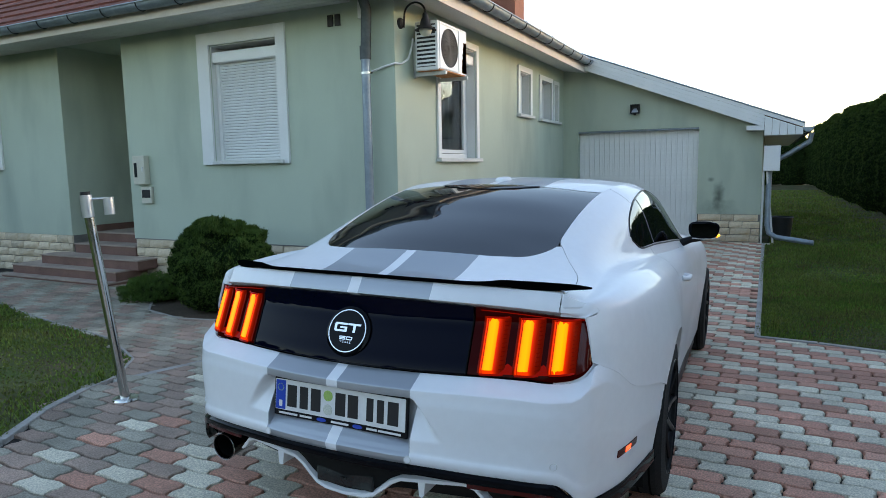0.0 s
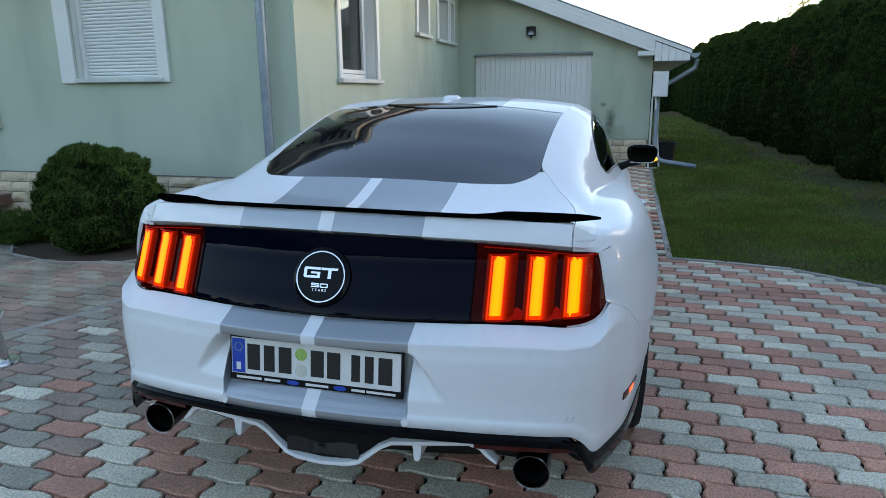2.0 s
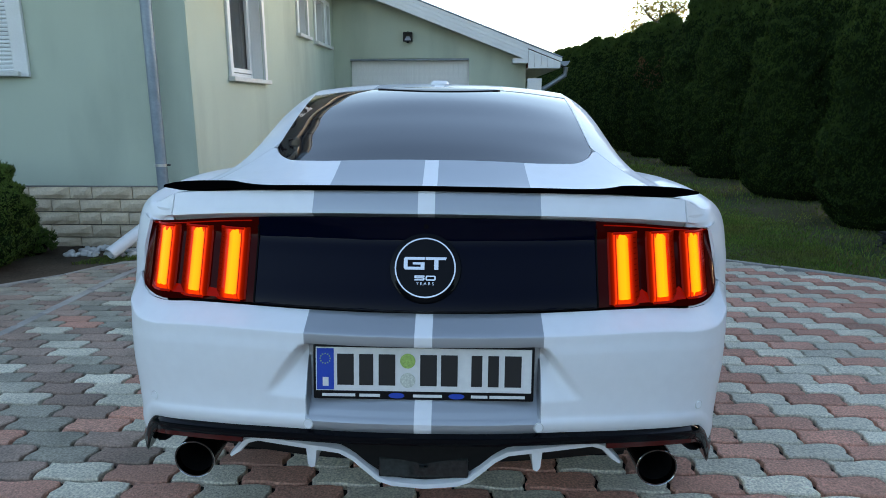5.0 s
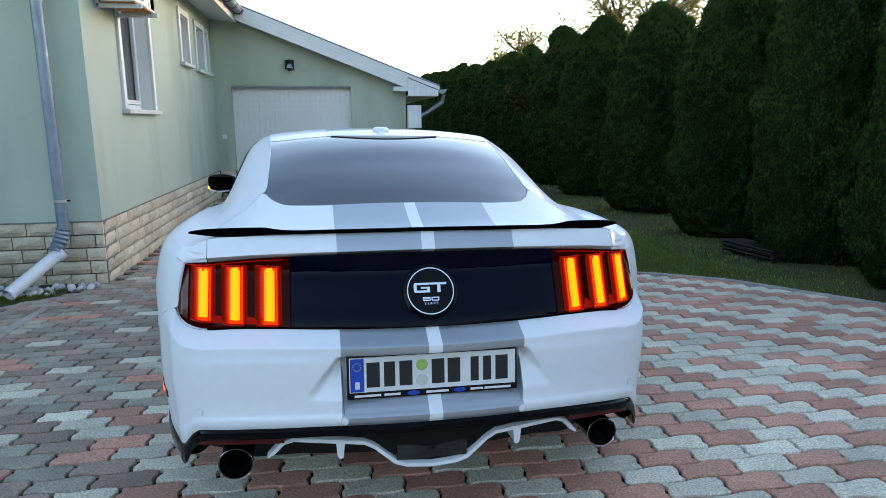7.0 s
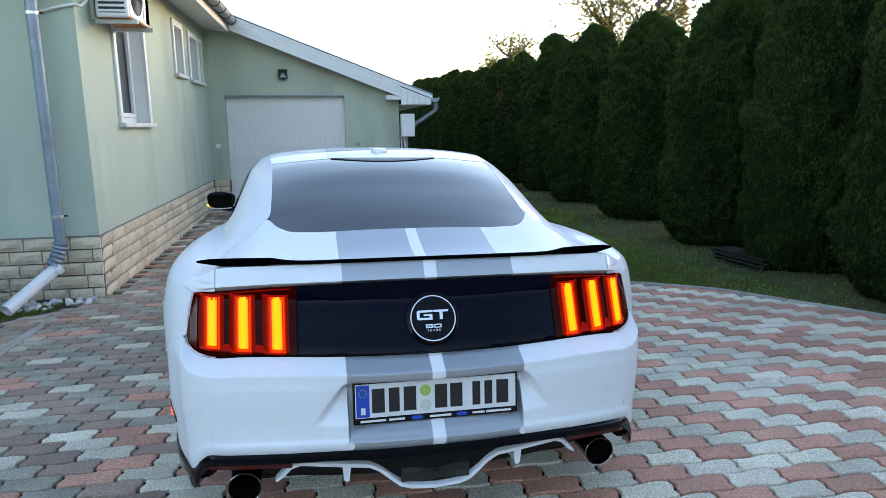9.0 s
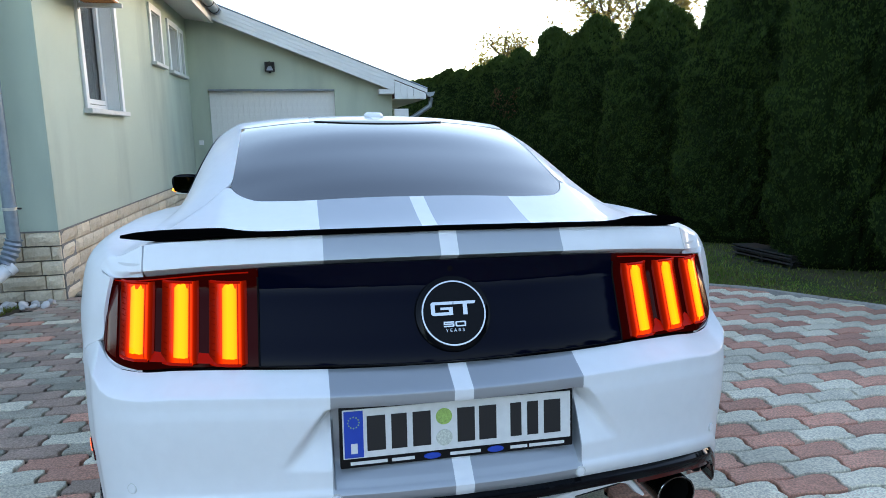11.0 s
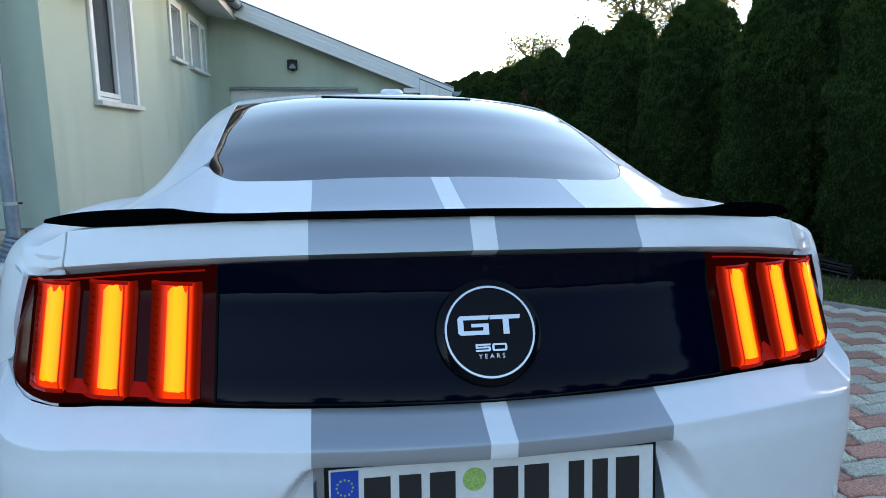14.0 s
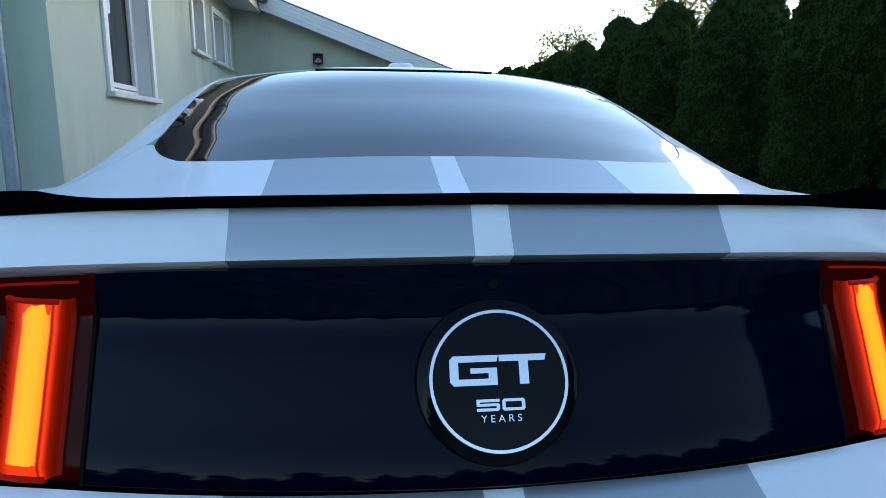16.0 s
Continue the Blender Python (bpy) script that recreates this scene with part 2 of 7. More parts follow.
def part(name, bm, material, parent, label="", smooth=None):
    ob = link(name, bm, material, smooth)
    ob.parent = parent
    if label:
        ob["label"] = label
    return ob


def empty(name, label, category, loc=(0, 0, 0), group="", kind=""):
    ob = new(name)
    ob.empty_display_size = 0.05
    ob.matrix_world = Matrix.Translation(loc)
    return tagged(ob, label, category, group, kind)


def box(bm, x0, x1, y0, y1, z0, z1, bev=0.0, m=None, mi=0):
    r = bmesh.ops.create_cube(bm, size=1.0)
    vs = r["verts"]
    for v in vs:
        v.co = Vector((x0 + (v.co.x + 0.5) * (x1 - x0), y0 + (v.co.y + 0.5) * (y1 - y0), z0 + (v.co.z + 0.5) * (z1 - z0)))
    fs = list({f for v in vs for f in v.link_faces})
    for f in fs:
        f.material_index = mi
    if bev:
        es = list({e for v in vs for e in v.link_edges})
        out = bmesh.ops.bevel(bm, geom=es, offset=bev, segments=2, profile=0.6, affect='EDGES')
        vs = list({v for f in out["faces"] for v in f.verts} | {v for v in vs if v.is_valid})
        for f in out["faces"]:
            f.material_index = mi
    if m is not None:
        bmesh.ops.transform(bm, matrix=m, verts=vs)
    return bm


def B(*a, **k):
    return box(bmesh.new(), *a, **k)


def tube(bm, pts, r, seg=12, caps=True, mi=0):
    """A round bar along a line of points; r is one radius or one for each point."""
    pts = [Vector(p) for p in pts]
    rs = r if isinstance(r, (list, tuple)) else [r] * len(pts)
    rings, side = [], None
    for i, p in enumerate(pts):
        d = (pts[min(i + 1, len(pts) - 1)] - pts[max(i - 1, 0)]).normalized()
        if side is None:
            side = d.orthogonal().normalized()
        side = (side - d * side.dot(d)).normalized()
        up = d.cross(side)
        rings.append([bm.verts.new(p + (side * math.cos(2 * math.pi * k / seg) + up * math.sin(2 * math.pi * k / seg)) * rs[i]) for k in range(seg)])
    for a, c in zip(rings, rings[1:]):
        for k in range(seg):
            f = bm.faces.new((a[k], a[(k + 1) % seg], c[(k + 1) % seg], c[k]))
            f.material_index = mi
    if caps:
        bm.faces.new(list(reversed(rings[0]))).material_index = mi
        bm.faces.new(rings[-1]).material_index = mi
    return bm


def lathe(bm, prof, at=(0, 0, 0), axis='Z', seg=24, mi=0):
    """Turns a profile of (radius, height) pairs round an axis."""
    rings = []
    for rad, h in prof:
        ring = []
        for k in range(seg):
            c, s = math.cos(2 * math.pi * k / seg) * rad, math.sin(2 * math.pi * k / seg) * rad
            p = {'Z': (c, s, h), 'Y': (c, h, -s), 'X': (h, c, s)}[axis]
            ring.append(bm.verts.new(Vector(p) + Vector(at)))
        rings.append(ring)
    for a, c in zip(rings, rings[1:]):
        for k in range(seg):
            f = bm.faces.new((a[k], a[(k + 1) % seg], c[(k + 1) % seg], c[k]))
            f.material_index = mi
    return bm


def slab(axis, at, thick, u0, u1, z0, z1, holes=()):
    """A wall of some thickness with openings. axis 'y': it stands at y = at and runs along x; axis 'x': the other way round.
    thick is signed: to which side of its face the wall's body lies."""
    bm = bmesh.new()
    us = sorted({u0, u1, *[h[0] for h in holes], *[h[1] for h in holes]})
    zs = sorted({z0, z1, *[h[2] for h in holes], *[h[3] for h in holes]})
    solid = lambda i, j: 0 <= i < len(us) - 1 and 0 <= j < len(zs) - 1 and not any(
        h[0] <= (us[i] + us[i + 1]) / 2 <= h[1] and h[2] <= (zs[j] + zs[j + 1]) / 2 <= h[3] for h in holes)
    cache = {}

    def vert(i, j, d):
        if (i, j, d) not in cache:
            a = at + (thick if d else 0)
            cache[i, j, d] = bm.verts.new((us[i], a, zs[j]) if axis == 'y' else (a, us[i], zs[j]))
        return cache[i, j, d]

    for i in range(len(us) - 1):
        for j in range(len(zs) - 1):
            if not solid(i, j):
                continue
            for d in (0, 1):
                bm.faces.new([vert(i, j, d), vert(i + 1, j, d), vert(i + 1, j + 1, d), vert(i, j + 1, d)])
            for di, dj, e in ((-1, 0, ((0, 0), (0, 1))), (1, 0, ((1, 0), (1, 1))), (0, -1, ((0, 0), (1, 0))), (0, 1, ((0, 1), (1, 1)))):
                if not solid(i + di, j + dj):
                    (a, c), (p, q) = e
                    bm.faces.new([vert(i + a, j + c, 0), vert(i + p, j + q, 0), vert(i + p, j + q, 1), vert(i + a, j + c, 1)])
    bmesh.ops.recalc_face_normals(bm, faces=bm.faces)
    return bm


def inside(x, y, poly):
    hit, j = False, len(poly) - 1
    for i in range(len(poly)):
        (xi, yi), (xj, yj) = poly[i], poly[j]
        if (yi > y) != (yj > y) and x < (xj - xi) * (y - yi) / (yj - yi) + xi:
            hit = not hit
        j = i
    return hit


def mesh_of(name, verts, faces, material, index=None, smooth=False):
    me = bpy.data.meshes.new(name)
    me.from_pydata(verts, [], faces)
    for m in material if isinstance(material, (list, tuple)) else [material]:
        me.materials.append(m)
    if index is not None:
        me.polygons.foreach_set("material_index", index)
    if smooth:
        me.polygons.foreach_set("use_smooth", [True] * len(me.polygons))
    me.update()
    return me

# ---- ground, drive and lawns ----
LAWN_R = [(1.24, 11.0), (1.24, 4.36), (1.7, 4.32), (2.2, 4.21), (2.7, 3.8), (3.25, 3.36), (3.9, 2.3), (4.25, 1.4), (4.4, 0.0), (4.5, -7.0), (9.0, -7.0), (9.0, 34.0), (1.35, 34.0), (1.35, 11.0)]
LAWN_L = [(-2.2, -7.0), (-2.2, -0.6), (-2.3, 0.07), (-2.55, 0.45), (-2.72, 0.85), (-2.8, 1.15), (-3.1, 1.5), (-3.85, 1.87), (-5.48, 2.19), (-6.7, 2.52), (-14.0, 2.9), (-14.0, -7.0)]
BED = [(-2.66, 4.57), (-2.68, 4.0), (-3.0, 3.68), (-3.12, 3.35), (-3.45, 2.93), (-4.0, 2.76), (-4.7, 2.95), (-5.4, 3.6), (-6.3, 3.92), (-6.45, 4.57)]
PAVED = [(-14.0, -7.0), (5.0, -7.0), (5.0, 11.1), (-2.44, 11.1), (-2.44, 4.56), (-6.4, 4.56), (-14, 4.56)]


def paved(x, y):
    return inside(x, y, PAVED) and not (inside(x, y, LAWN_R) or inside(x, y, LAWN_L) or inside(x, y, BED))


def ground_sheet():
    xs = [-400, -60, -14, -8, -4, 0, 4, 9, 20, 60, 400]
    ys = [-400, -60, -20, -5, -2, 0, 2.2, 4.4, 5.4, 6.5, 8.7, 11, 20, 30, 80, 400]
    vs = [(x, y, gz(y) - 0.045) for y in ys for x in xs]
    n = len(xs)
    fs = [(j * n + i, j * n + i + 1, (j + 1) * n + i + 1, (j + 1) * n + i) for j in range(len(ys) - 1) for i in range(n - 1)]
    return tagged(new("ground", mesh_of("ground", vs, fs, M_SOIL)), "grassy earth that reaches to the horizon", "ground", kind="structure")


ground_sheet()


def sheet(name, poly, lift, material, label):
    """A flat piece of ground, laid over the slope."""
    bm = bmesh.new()
    f = bm.faces.new([bm.verts.new((x, y, 0)) for x, y in poly])
    for y in (-5, 0, 4.4, 6.5, 11):
        bmesh.ops.bisect_plane(bm, geom=bm.verts[:] + bm.edges[:] + bm.faces[:], plane_co=(0, y, 0), plane_no=(0, 1, 0))
    for v in bm.verts:
        v.co.z = gz(v.co.y) + lift
    bmesh.ops.recalc_face_normals(bm, faces=bm.faces)
    if sum(f.normal.z for f in bm.faces) < 0:
        bmesh.ops.reverse_faces(bm, faces=bm.faces)
    return tagged(link(name, bm, material), label, name.split("_")[0], kind="structure")


pavement = sheet("pavement", PAVED, -0.022, M_JOINT, "dark sand bed under interlocking wavy pavers")
sheet("ground_lawn_right", LAWN_R, -0.012, M_SOIL, "mown lawn beside the hedge")
sheet("ground_lawn_left", LAWN_L, -0.012, M_TURF, "patchy lawn between path and drive")
sheet("ground_bed", BED, 0.0, M_BED, "dark planting bed along the house")


def kerb_line(name, pts, w=0.05, h=0.02, gap=0.5, label="weathered concrete edging stones"):
    top = tagged(new(name), label, "edging", kind="structure")
    top.empty_display_size = 0.05
    run = []
    for (x0, y0), (x1, y1) in zip(pts, pts[1:]):
        n = max(1, round(math.hypot(x1 - x0, y1 - y0) / gap))
        run += [(x0 + (x1 - x0) * k / n, y0 + (y1 - y0) * k / n) for k in range(n)]
    run.append(pts[-1])
    for (x0, y0), (x1, y1) in zip(run, run[1:]):
        d = math.hypot(x1 - x0, y1 - y0)
        bm = B(0.004, d - 0.004, -w / 2, w / 2, -0.08, h + random.uniform(-0.004, 0.004), 0.006)
        ob = part("edging_stone", bm, M_KERB, top)
        m = Matrix.Translation((x0, y0, gz(y0))) @ Euler((0, -math.atan2(gz(y1) - gz(y0), d), math.atan2(y1 - y0, x1 - x0))).to_matrix().to_4x4()
        ob.matrix_local = m


kerb_line("trim_edging_right", LAWN_R[:9], 0.05, 0.012)
kerb_line("trim_edging_left", LAWN_L[1:5], 0.05, 0.012)
kerb_line("trim_edging_lawn_path", LAWN_L[4:11], 0.022, 0.004)
kerb_line("trim_edging_path", [(-2.72, 1.05), (-2.56, 1.68), (-2.62, 2.87), (-2.66, 4.0)], 0.065, 0.004)
kerb_line("trim_edging_bed", BED[1:9], 0.03, 0.003)

# ---- house walls ----
FX, FY = -2.453, 4.53          # the house corner
PL = 0.472                    # top of the stone plinth
EAVE = 3.27
HOUSE_L = -14.0
GY, GR = 11.143, 1.17         # garage front and its outer corner


def wall(name, bm, label, m=None):
    return tagged(link(name, bm, m or M_WALL), label, "wall", kind="structure")


ALC = (-8.26, -6.86)
wall_front = wall("wall_front", slab('y', FY, 0.36, HOUSE_L, FX, PL, EAVE + 0.05, [(ALC[0], ALC[1], PL, EAVE + 0.03), (-5.19, -4.095, 1.54, 3.0), (-11.1, -9.97, 1.54, 3.0)]), "pale green rendered front wall, weathered low down")
wall_side = wall("wall_side", slab('x', FX, -0.36, FY + 0.36, GY, PL, EAVE + 0.05, [(5.60, 6.72, 1.53, 3.0), (8.53, 9.05, 2.27, 2.96), (9.65, 10.26, 2.255, 2.94), (10.45, 10.69, 2.255, 2.94)]), "pale green rendered side wall with white windows")
bm = bmesh.new()                       # garage front, cut to the slope of its roof
SL = -0.385


def g_top(x):
    return 3.40 + SL * (x + 2.02)


def poly_wall(bm, loops, y0, y1):
    for lp in loops:
        a = [bm.verts.new((x, y0, z)) for x, z in lp]
        c = [bm.verts.new((x, y1, z)) for x, z in lp]
        bm.faces.new(a)
        bm.faces.new(list(reversed(c)))
        for k in range(len(lp)):
            q = (k + 1) % len(lp)
            bm.faces.new((a[q], a[k], c[k], c[q]))


poly_wall(bm, [[(FX, PL), (-2.15, PL), (-2.15, 2.07), (-2.15, g_top(-2.15)), (FX, g_top(FX))],
               [(-2.15, 2.07), (0.10, 2.07), (0.10, g_top(0.10)), (-2.15, g_top(-2.15))],
               [(0.10, PL), (GR, PL), (GR, g_top(GR)), (0.10, g_top(0.10)), (0.10, 2.07)]], GY, GY + 0.3)
bmesh.ops.remove_doubles(bm, verts=bm.verts, dist=0.0005)
bmesh.ops.recalc_face_normals(bm, faces=bm.faces)
wall_garage = wall("wall_garage", bm, "pale green garage front with a dark damp stain", M_WALLDAMP)
wall("wall_garage_side", slab('x', GR, -0.3, GY + 0.3, 19.0, PL - 0.6, 2.1), "pale green outer garage wall")
wall("wall_back", slab('y', 19.0, 0.3, HOUSE_L, FX, PL - 0.6, EAVE), "plain green back wall of the house")
wall("wall_garage_back", slab('y', 18.7, 0.3, FX, GR, PL - 0.6, 1.95), "plain green back wall of the garage")
wall("wall_far", slab('x', HOUSE_L, 0.3, FY + 0.36, 19.0, PL - 0.6, EAVE), "plain green far wall of the house")
# recessed porch
wall("wall_porch_left", slab('x', ALC[0], -0.12, FY + 0.36, 6.0, PL - 0.3, EAVE + 0.03), "pale green porch wall")
wall("wall_porch_right", slab('x', ALC[1], 0.12, FY + 0.36, 6.0, PL - 0.3, EAVE + 0.03), "pale green porch wall")
wall("wall_porch_back", slab('y', 6.0, 0.15, ALC[0] - 0.12, ALC[1] + 0.12, PL - 0.3, EAVE + 0.03, [(-8.0, -7.0, PL - 0.3, 2.6)]), "pale green porch wall round the front door")
tagged(link("ceiling_porch", B(ALC[0] - 0.12, ALC[1] + 0.12, FY + 0.36, 6.0, EAVE + 0.032, EAVE + 0.1), M_WALL), "plain porch ceiling", "ceiling", kind="structure")
front_door = empty("door_1", "dark brown front door deep in the porch", "door", (-7.5, 6.06, PL), kind="structure")
part("door_leaf", B(-0.5, 0.5, -0.03, 0.03, -0.3, 2.12, 0.01), M_RISER, front_door)
part("door_handle", tube(bmesh.new(), [(0.4, -0.03, 1.0), (0.4, -0.08, 1.0), (0.28, -0.08, 1.0)], 0.01, 8), M_BRUSHED, front_door)

# ---- plinth of split stone ----
STONES = {}


def stone_mesh(length, height, seed):
    """One rock-faced block: x along the wall, face towards -y, origin at its lower left back edge."""
    key = (round(length, 2), round(height, 2), seed)
    if key in STONES:
        return STONES[key]
    rng = random.Random(seed * 97 + int(length * 1000))
    nx, nz = 5, 3
    vs, fs = [], []
    for j in range(nz + 1):
        for i in range(nx + 1):
            e = min(i, nx - i, j * 1.4, (nz - j) * 1.4)
            out = -0.004 if e == 0 else -0.014 - rng.random() * 0.016
            jit = 0 if e else 1
            vs.append((length * i / nx + (0 if jit else rng.uniform(-0.01, 0.01)), out, height * j / nz + (0 if jit else rng.uniform(-0.006, 0.006))))
    for j in range(nz):
        for i in range(nx):
            a = j * (nx + 1) + i
            fs.append((a, a + 1, a + nx + 2, a + nx + 1))
    rim = [i for i in range(nx + 1)] + [(j + 1) * (nx + 1) - 1 for j in range(1, nz + 1)] + [nz * (nx + 1) + i for i in range(nx - 1, -1, -1)] + [j * (nx + 1) for j in range(nz - 1, 0, -1)]
    k0 = len(vs)
    for r in rim:
        vs.append((vs[r][0], 0.03, vs[r][2]))
    for k in range(len(rim)):
        q = (k + 1) % len(rim)
        fs.append((rim[q], rim[k], k0 + k, k0 + q))
    STONES[key] = mesh_of("stone", vs, fs, M_STONE)
    return STONES[key]


def plinth(name, axis, at, u0, u1, z0, z1, thick, course=0.125):
    body = tagged(link(name, slab(axis, at + (0.03 if thick > 0 else -0.03), thick, u0, u1, z0 - 0.4, z1), M_MORTAR), "split limestone plinth with grey joints", "plinth", kind="structure")
    rng = random.Random(int(abs(u0 * 131) + abs(at * 17)))
    n = math.ceil((z1 - z0) / course)
    z = z1 - 0.006
    for c in range(n):
        u = u0 - (rng.uniform(0, 0.2) if c % 2 else 0.0)
        while u < u1 - 0.02:
            ln = rng.choice((0.22, 0.28, 0.34, 0.40))
            a, b = max(u, u0), min(u + ln, u1)
            if b - a > 0.05:
                ob = new("stone", stone_mesh(round(b - a - 0.012, 2), course - 0.012, rng.randrange(4)))
                ob.parent = body
                if axis == 'y':
                    ob.matrix_local = Matrix.Translation((a + 0.006, at + 0.006, z - course + 0.012))
                else:
                    ob.matrix_local = Matrix.Translation((at - 0.006, a + 0.006, z - course + 0.012)) @ Matrix.Rotation(radians(90), 4, 'Z')
            u += ln
        z -= course


plinth("wall_plinth_front", 'y', FY, ALC[1] + 0.02, FX, -0.16, PL, 0.33)
plinth("wall_plinth_left", 'y', FY, -11.2, ALC[0] - 0.02, -0.16, PL, 0.33)
plinth("wall_plinth_side", 'x', FX, FY + 0.03, GY, -0.16, PL, -0.33)
plinth("wall_plinth_garage", 'y', GY, 0.12, GR, -0.10, PL, 0.27)
plinth("wall_plinth_garage_left", 'y', GY, FX + 0.01, -2.16, -0.10, PL, 0.27)
tagged(link("trim_plinth_drip", box(B(ALC[1], FX + 0.008, FY - 0.006, FY + 0.02, PL - 0.006, PL + 0.008), FX - 0.02, FX + 0.008, FY + 0.02, GY, PL - 0.006, PL + 0.008), M_MORTAR), "dark drip edge above the plinth", "drip edge", kind="structure")

# ---- porch steps ----
def step(name, x0, x1, y0, y1, z, low, nos=0.012):
    s = empty(name, "brown rendered porch step with a worn pale tread", "step", ((x0 + x1) / 2, (y0 + y1) / 2, low), "porch steps")
    w, d = (x1 - x0) / 2, (y1 - y0) / 2
    part("riser", B(-w, w, -d, d, 0, z - low - 0.02, 0.004), M_RISER, s)
    part("tread", B(-w - nos, w + nos, -d - nos, d, z - low - 0.02, z - low, 0.006), M_TREAD, s, "worn pale tread")


step("step", -9.0, -6.62, 3.86, 4.51, -0.06, -0.14)
step("step", -8.95, -6.62, 4.0, 4.51, 0.075, -0.06)
step("step", -8.55, -6.42, 4.2, 4.52, 0.215, 0.075)
step("step", -8.24, -6.88, 4.54, 6.0, 0.355, 0.1)
step("step", -8.24, -6.88, 4.87, 6.0, 0.50, 0.355)
tagged(link("baseboard_porch", box(box(B(-8.258, -8.235, 4.9, 5.98, 0.5, 0.6), -8.235, -6.885, 5.975, 5.998, 0.5, 0.6), -6.885, -6.862, 4.9, 5.98, 0.5, 0.6), M_RISER), "dark brown skirting in the porch", "skirting", kind="structure")

# ---- windows ----
def trim_ring(bm, axis, at, out, a0, a1, z0, z1, w, bev=0.006, right=None, head=None):
    """A flat surround round an opening; out is the signed side on which it stands proud."""
    lo, hi = sorted((at, at + out))
    r, h = right or w, head or w
    for (u0, u1, p, q) in ((a0 - w, a0, z0 - 0.0, z1 + h), (a1, a1 + r, z0, z1 + h), (a0, a1, z1, z1 + h)):
        if axis == 'y':
            box(bm, u0, u1, lo, hi, p, q, bev)
        else:
            box(bm, lo, hi, u0, u1, p, q, bev)
    return bm


def shutter_window(name, x0, x1, z0, z1, label):
    w = empty(name, label, "window", ((x0 + x1) / 2, FY, z0), kind="structure")
    h, hw = z1 - z0, (x1 - x0) / 2
    part("surround", trim_ring(bmesh.new(), 'y', 0.0, -0.035, -hw, hw, -0.05, h, 0.20, right=0.14, head=0.155), M_WHITE, w)
    part("window_sill", B(-hw + 0.004, hw + 0.07, -0.075, 0.1, -0.045, -0.002, 0.008), M_SILL, w, "pale stone sill with dirt")
    part("reveal", trim_ring(bmesh.new(), 'y', 0.008, 0.30, -hw + 0.012, hw - 0.012, 0, h - 0.012, 0.010, 0.002), M_WHITE, w)
    part("shutter_box", B(-hw + 0.015, hw - 0.015, 0.012, 0.2, h - 0.22, h - 0.08, 0.02), M_PVC, w, "white roller box")
    part("guide_rail", B(-hw + 0.014, -hw + 0.07, 0.07, 0.12, 0.0, h - 0.22, 0.004), M_PVC, w)
    part("guide_rail", B(hw - 0.07, hw - 0.014, 0.07, 0.12, 0.0, h - 0.22, 0.004), M_PVC, w)
    n = 34
    pitch = (h - 0.22) / n
    me = None
    for k in range(n):
        if me is None:
            bm = bmesh.new()
            prof = [(0.0, 0.0), (-0.006, 0.004), (-0.0105, pitch * 0.45), (-0.007, pitch - 0.006), (0.0, pitch - 0.003)]
            a = [bm.verts.new((-hw + 0.06, y, z)) for y, z in prof]
            c = [bm.verts.new((hw - 0.06, y, z)) for y, z in prof]
            for i in range(len(prof) - 1):
                bm.faces.new((a[i], c[i], c[i + 1], a[i + 1]))
            s = part("slat", bm, M_PVC, w)
            me = s.data
        else:
            s = new("slat", me)
            s.parent = w
        s.matrix_local = Matrix.Translation((0, 0.095, pitch * k))
    part("backing", B(-hw + 0.015, hw - 0.015, 0.13, 0.15, 0, h - 0.1), M_CURTAIN, w)
    return w


shutter_window("window_1", -5.19, -4.095, 1.54, 3.0, "white-framed window with its roller shutter fully closed")
shutter_window("window_2", -11.1, -9.97, 1.54, 3.0, "white-framed window with closed roller shutter beside the porch")


def skin_rows(line, z0, z1):
    """A hanging cloth: a wavy line in plan, drawn up from z0 to z1."""
    bm = bmesh.new()
    a = [bm.verts.new((x, y, z0)) for x, y in line]
    c = [bm.verts.new((x * 0.97 - 0.007, y, z1)) for x, y in line]
    for k in range(len(line) - 1):
        bm.faces.new((a[k], a[k + 1], c[k + 1], c[k]))
    return bm


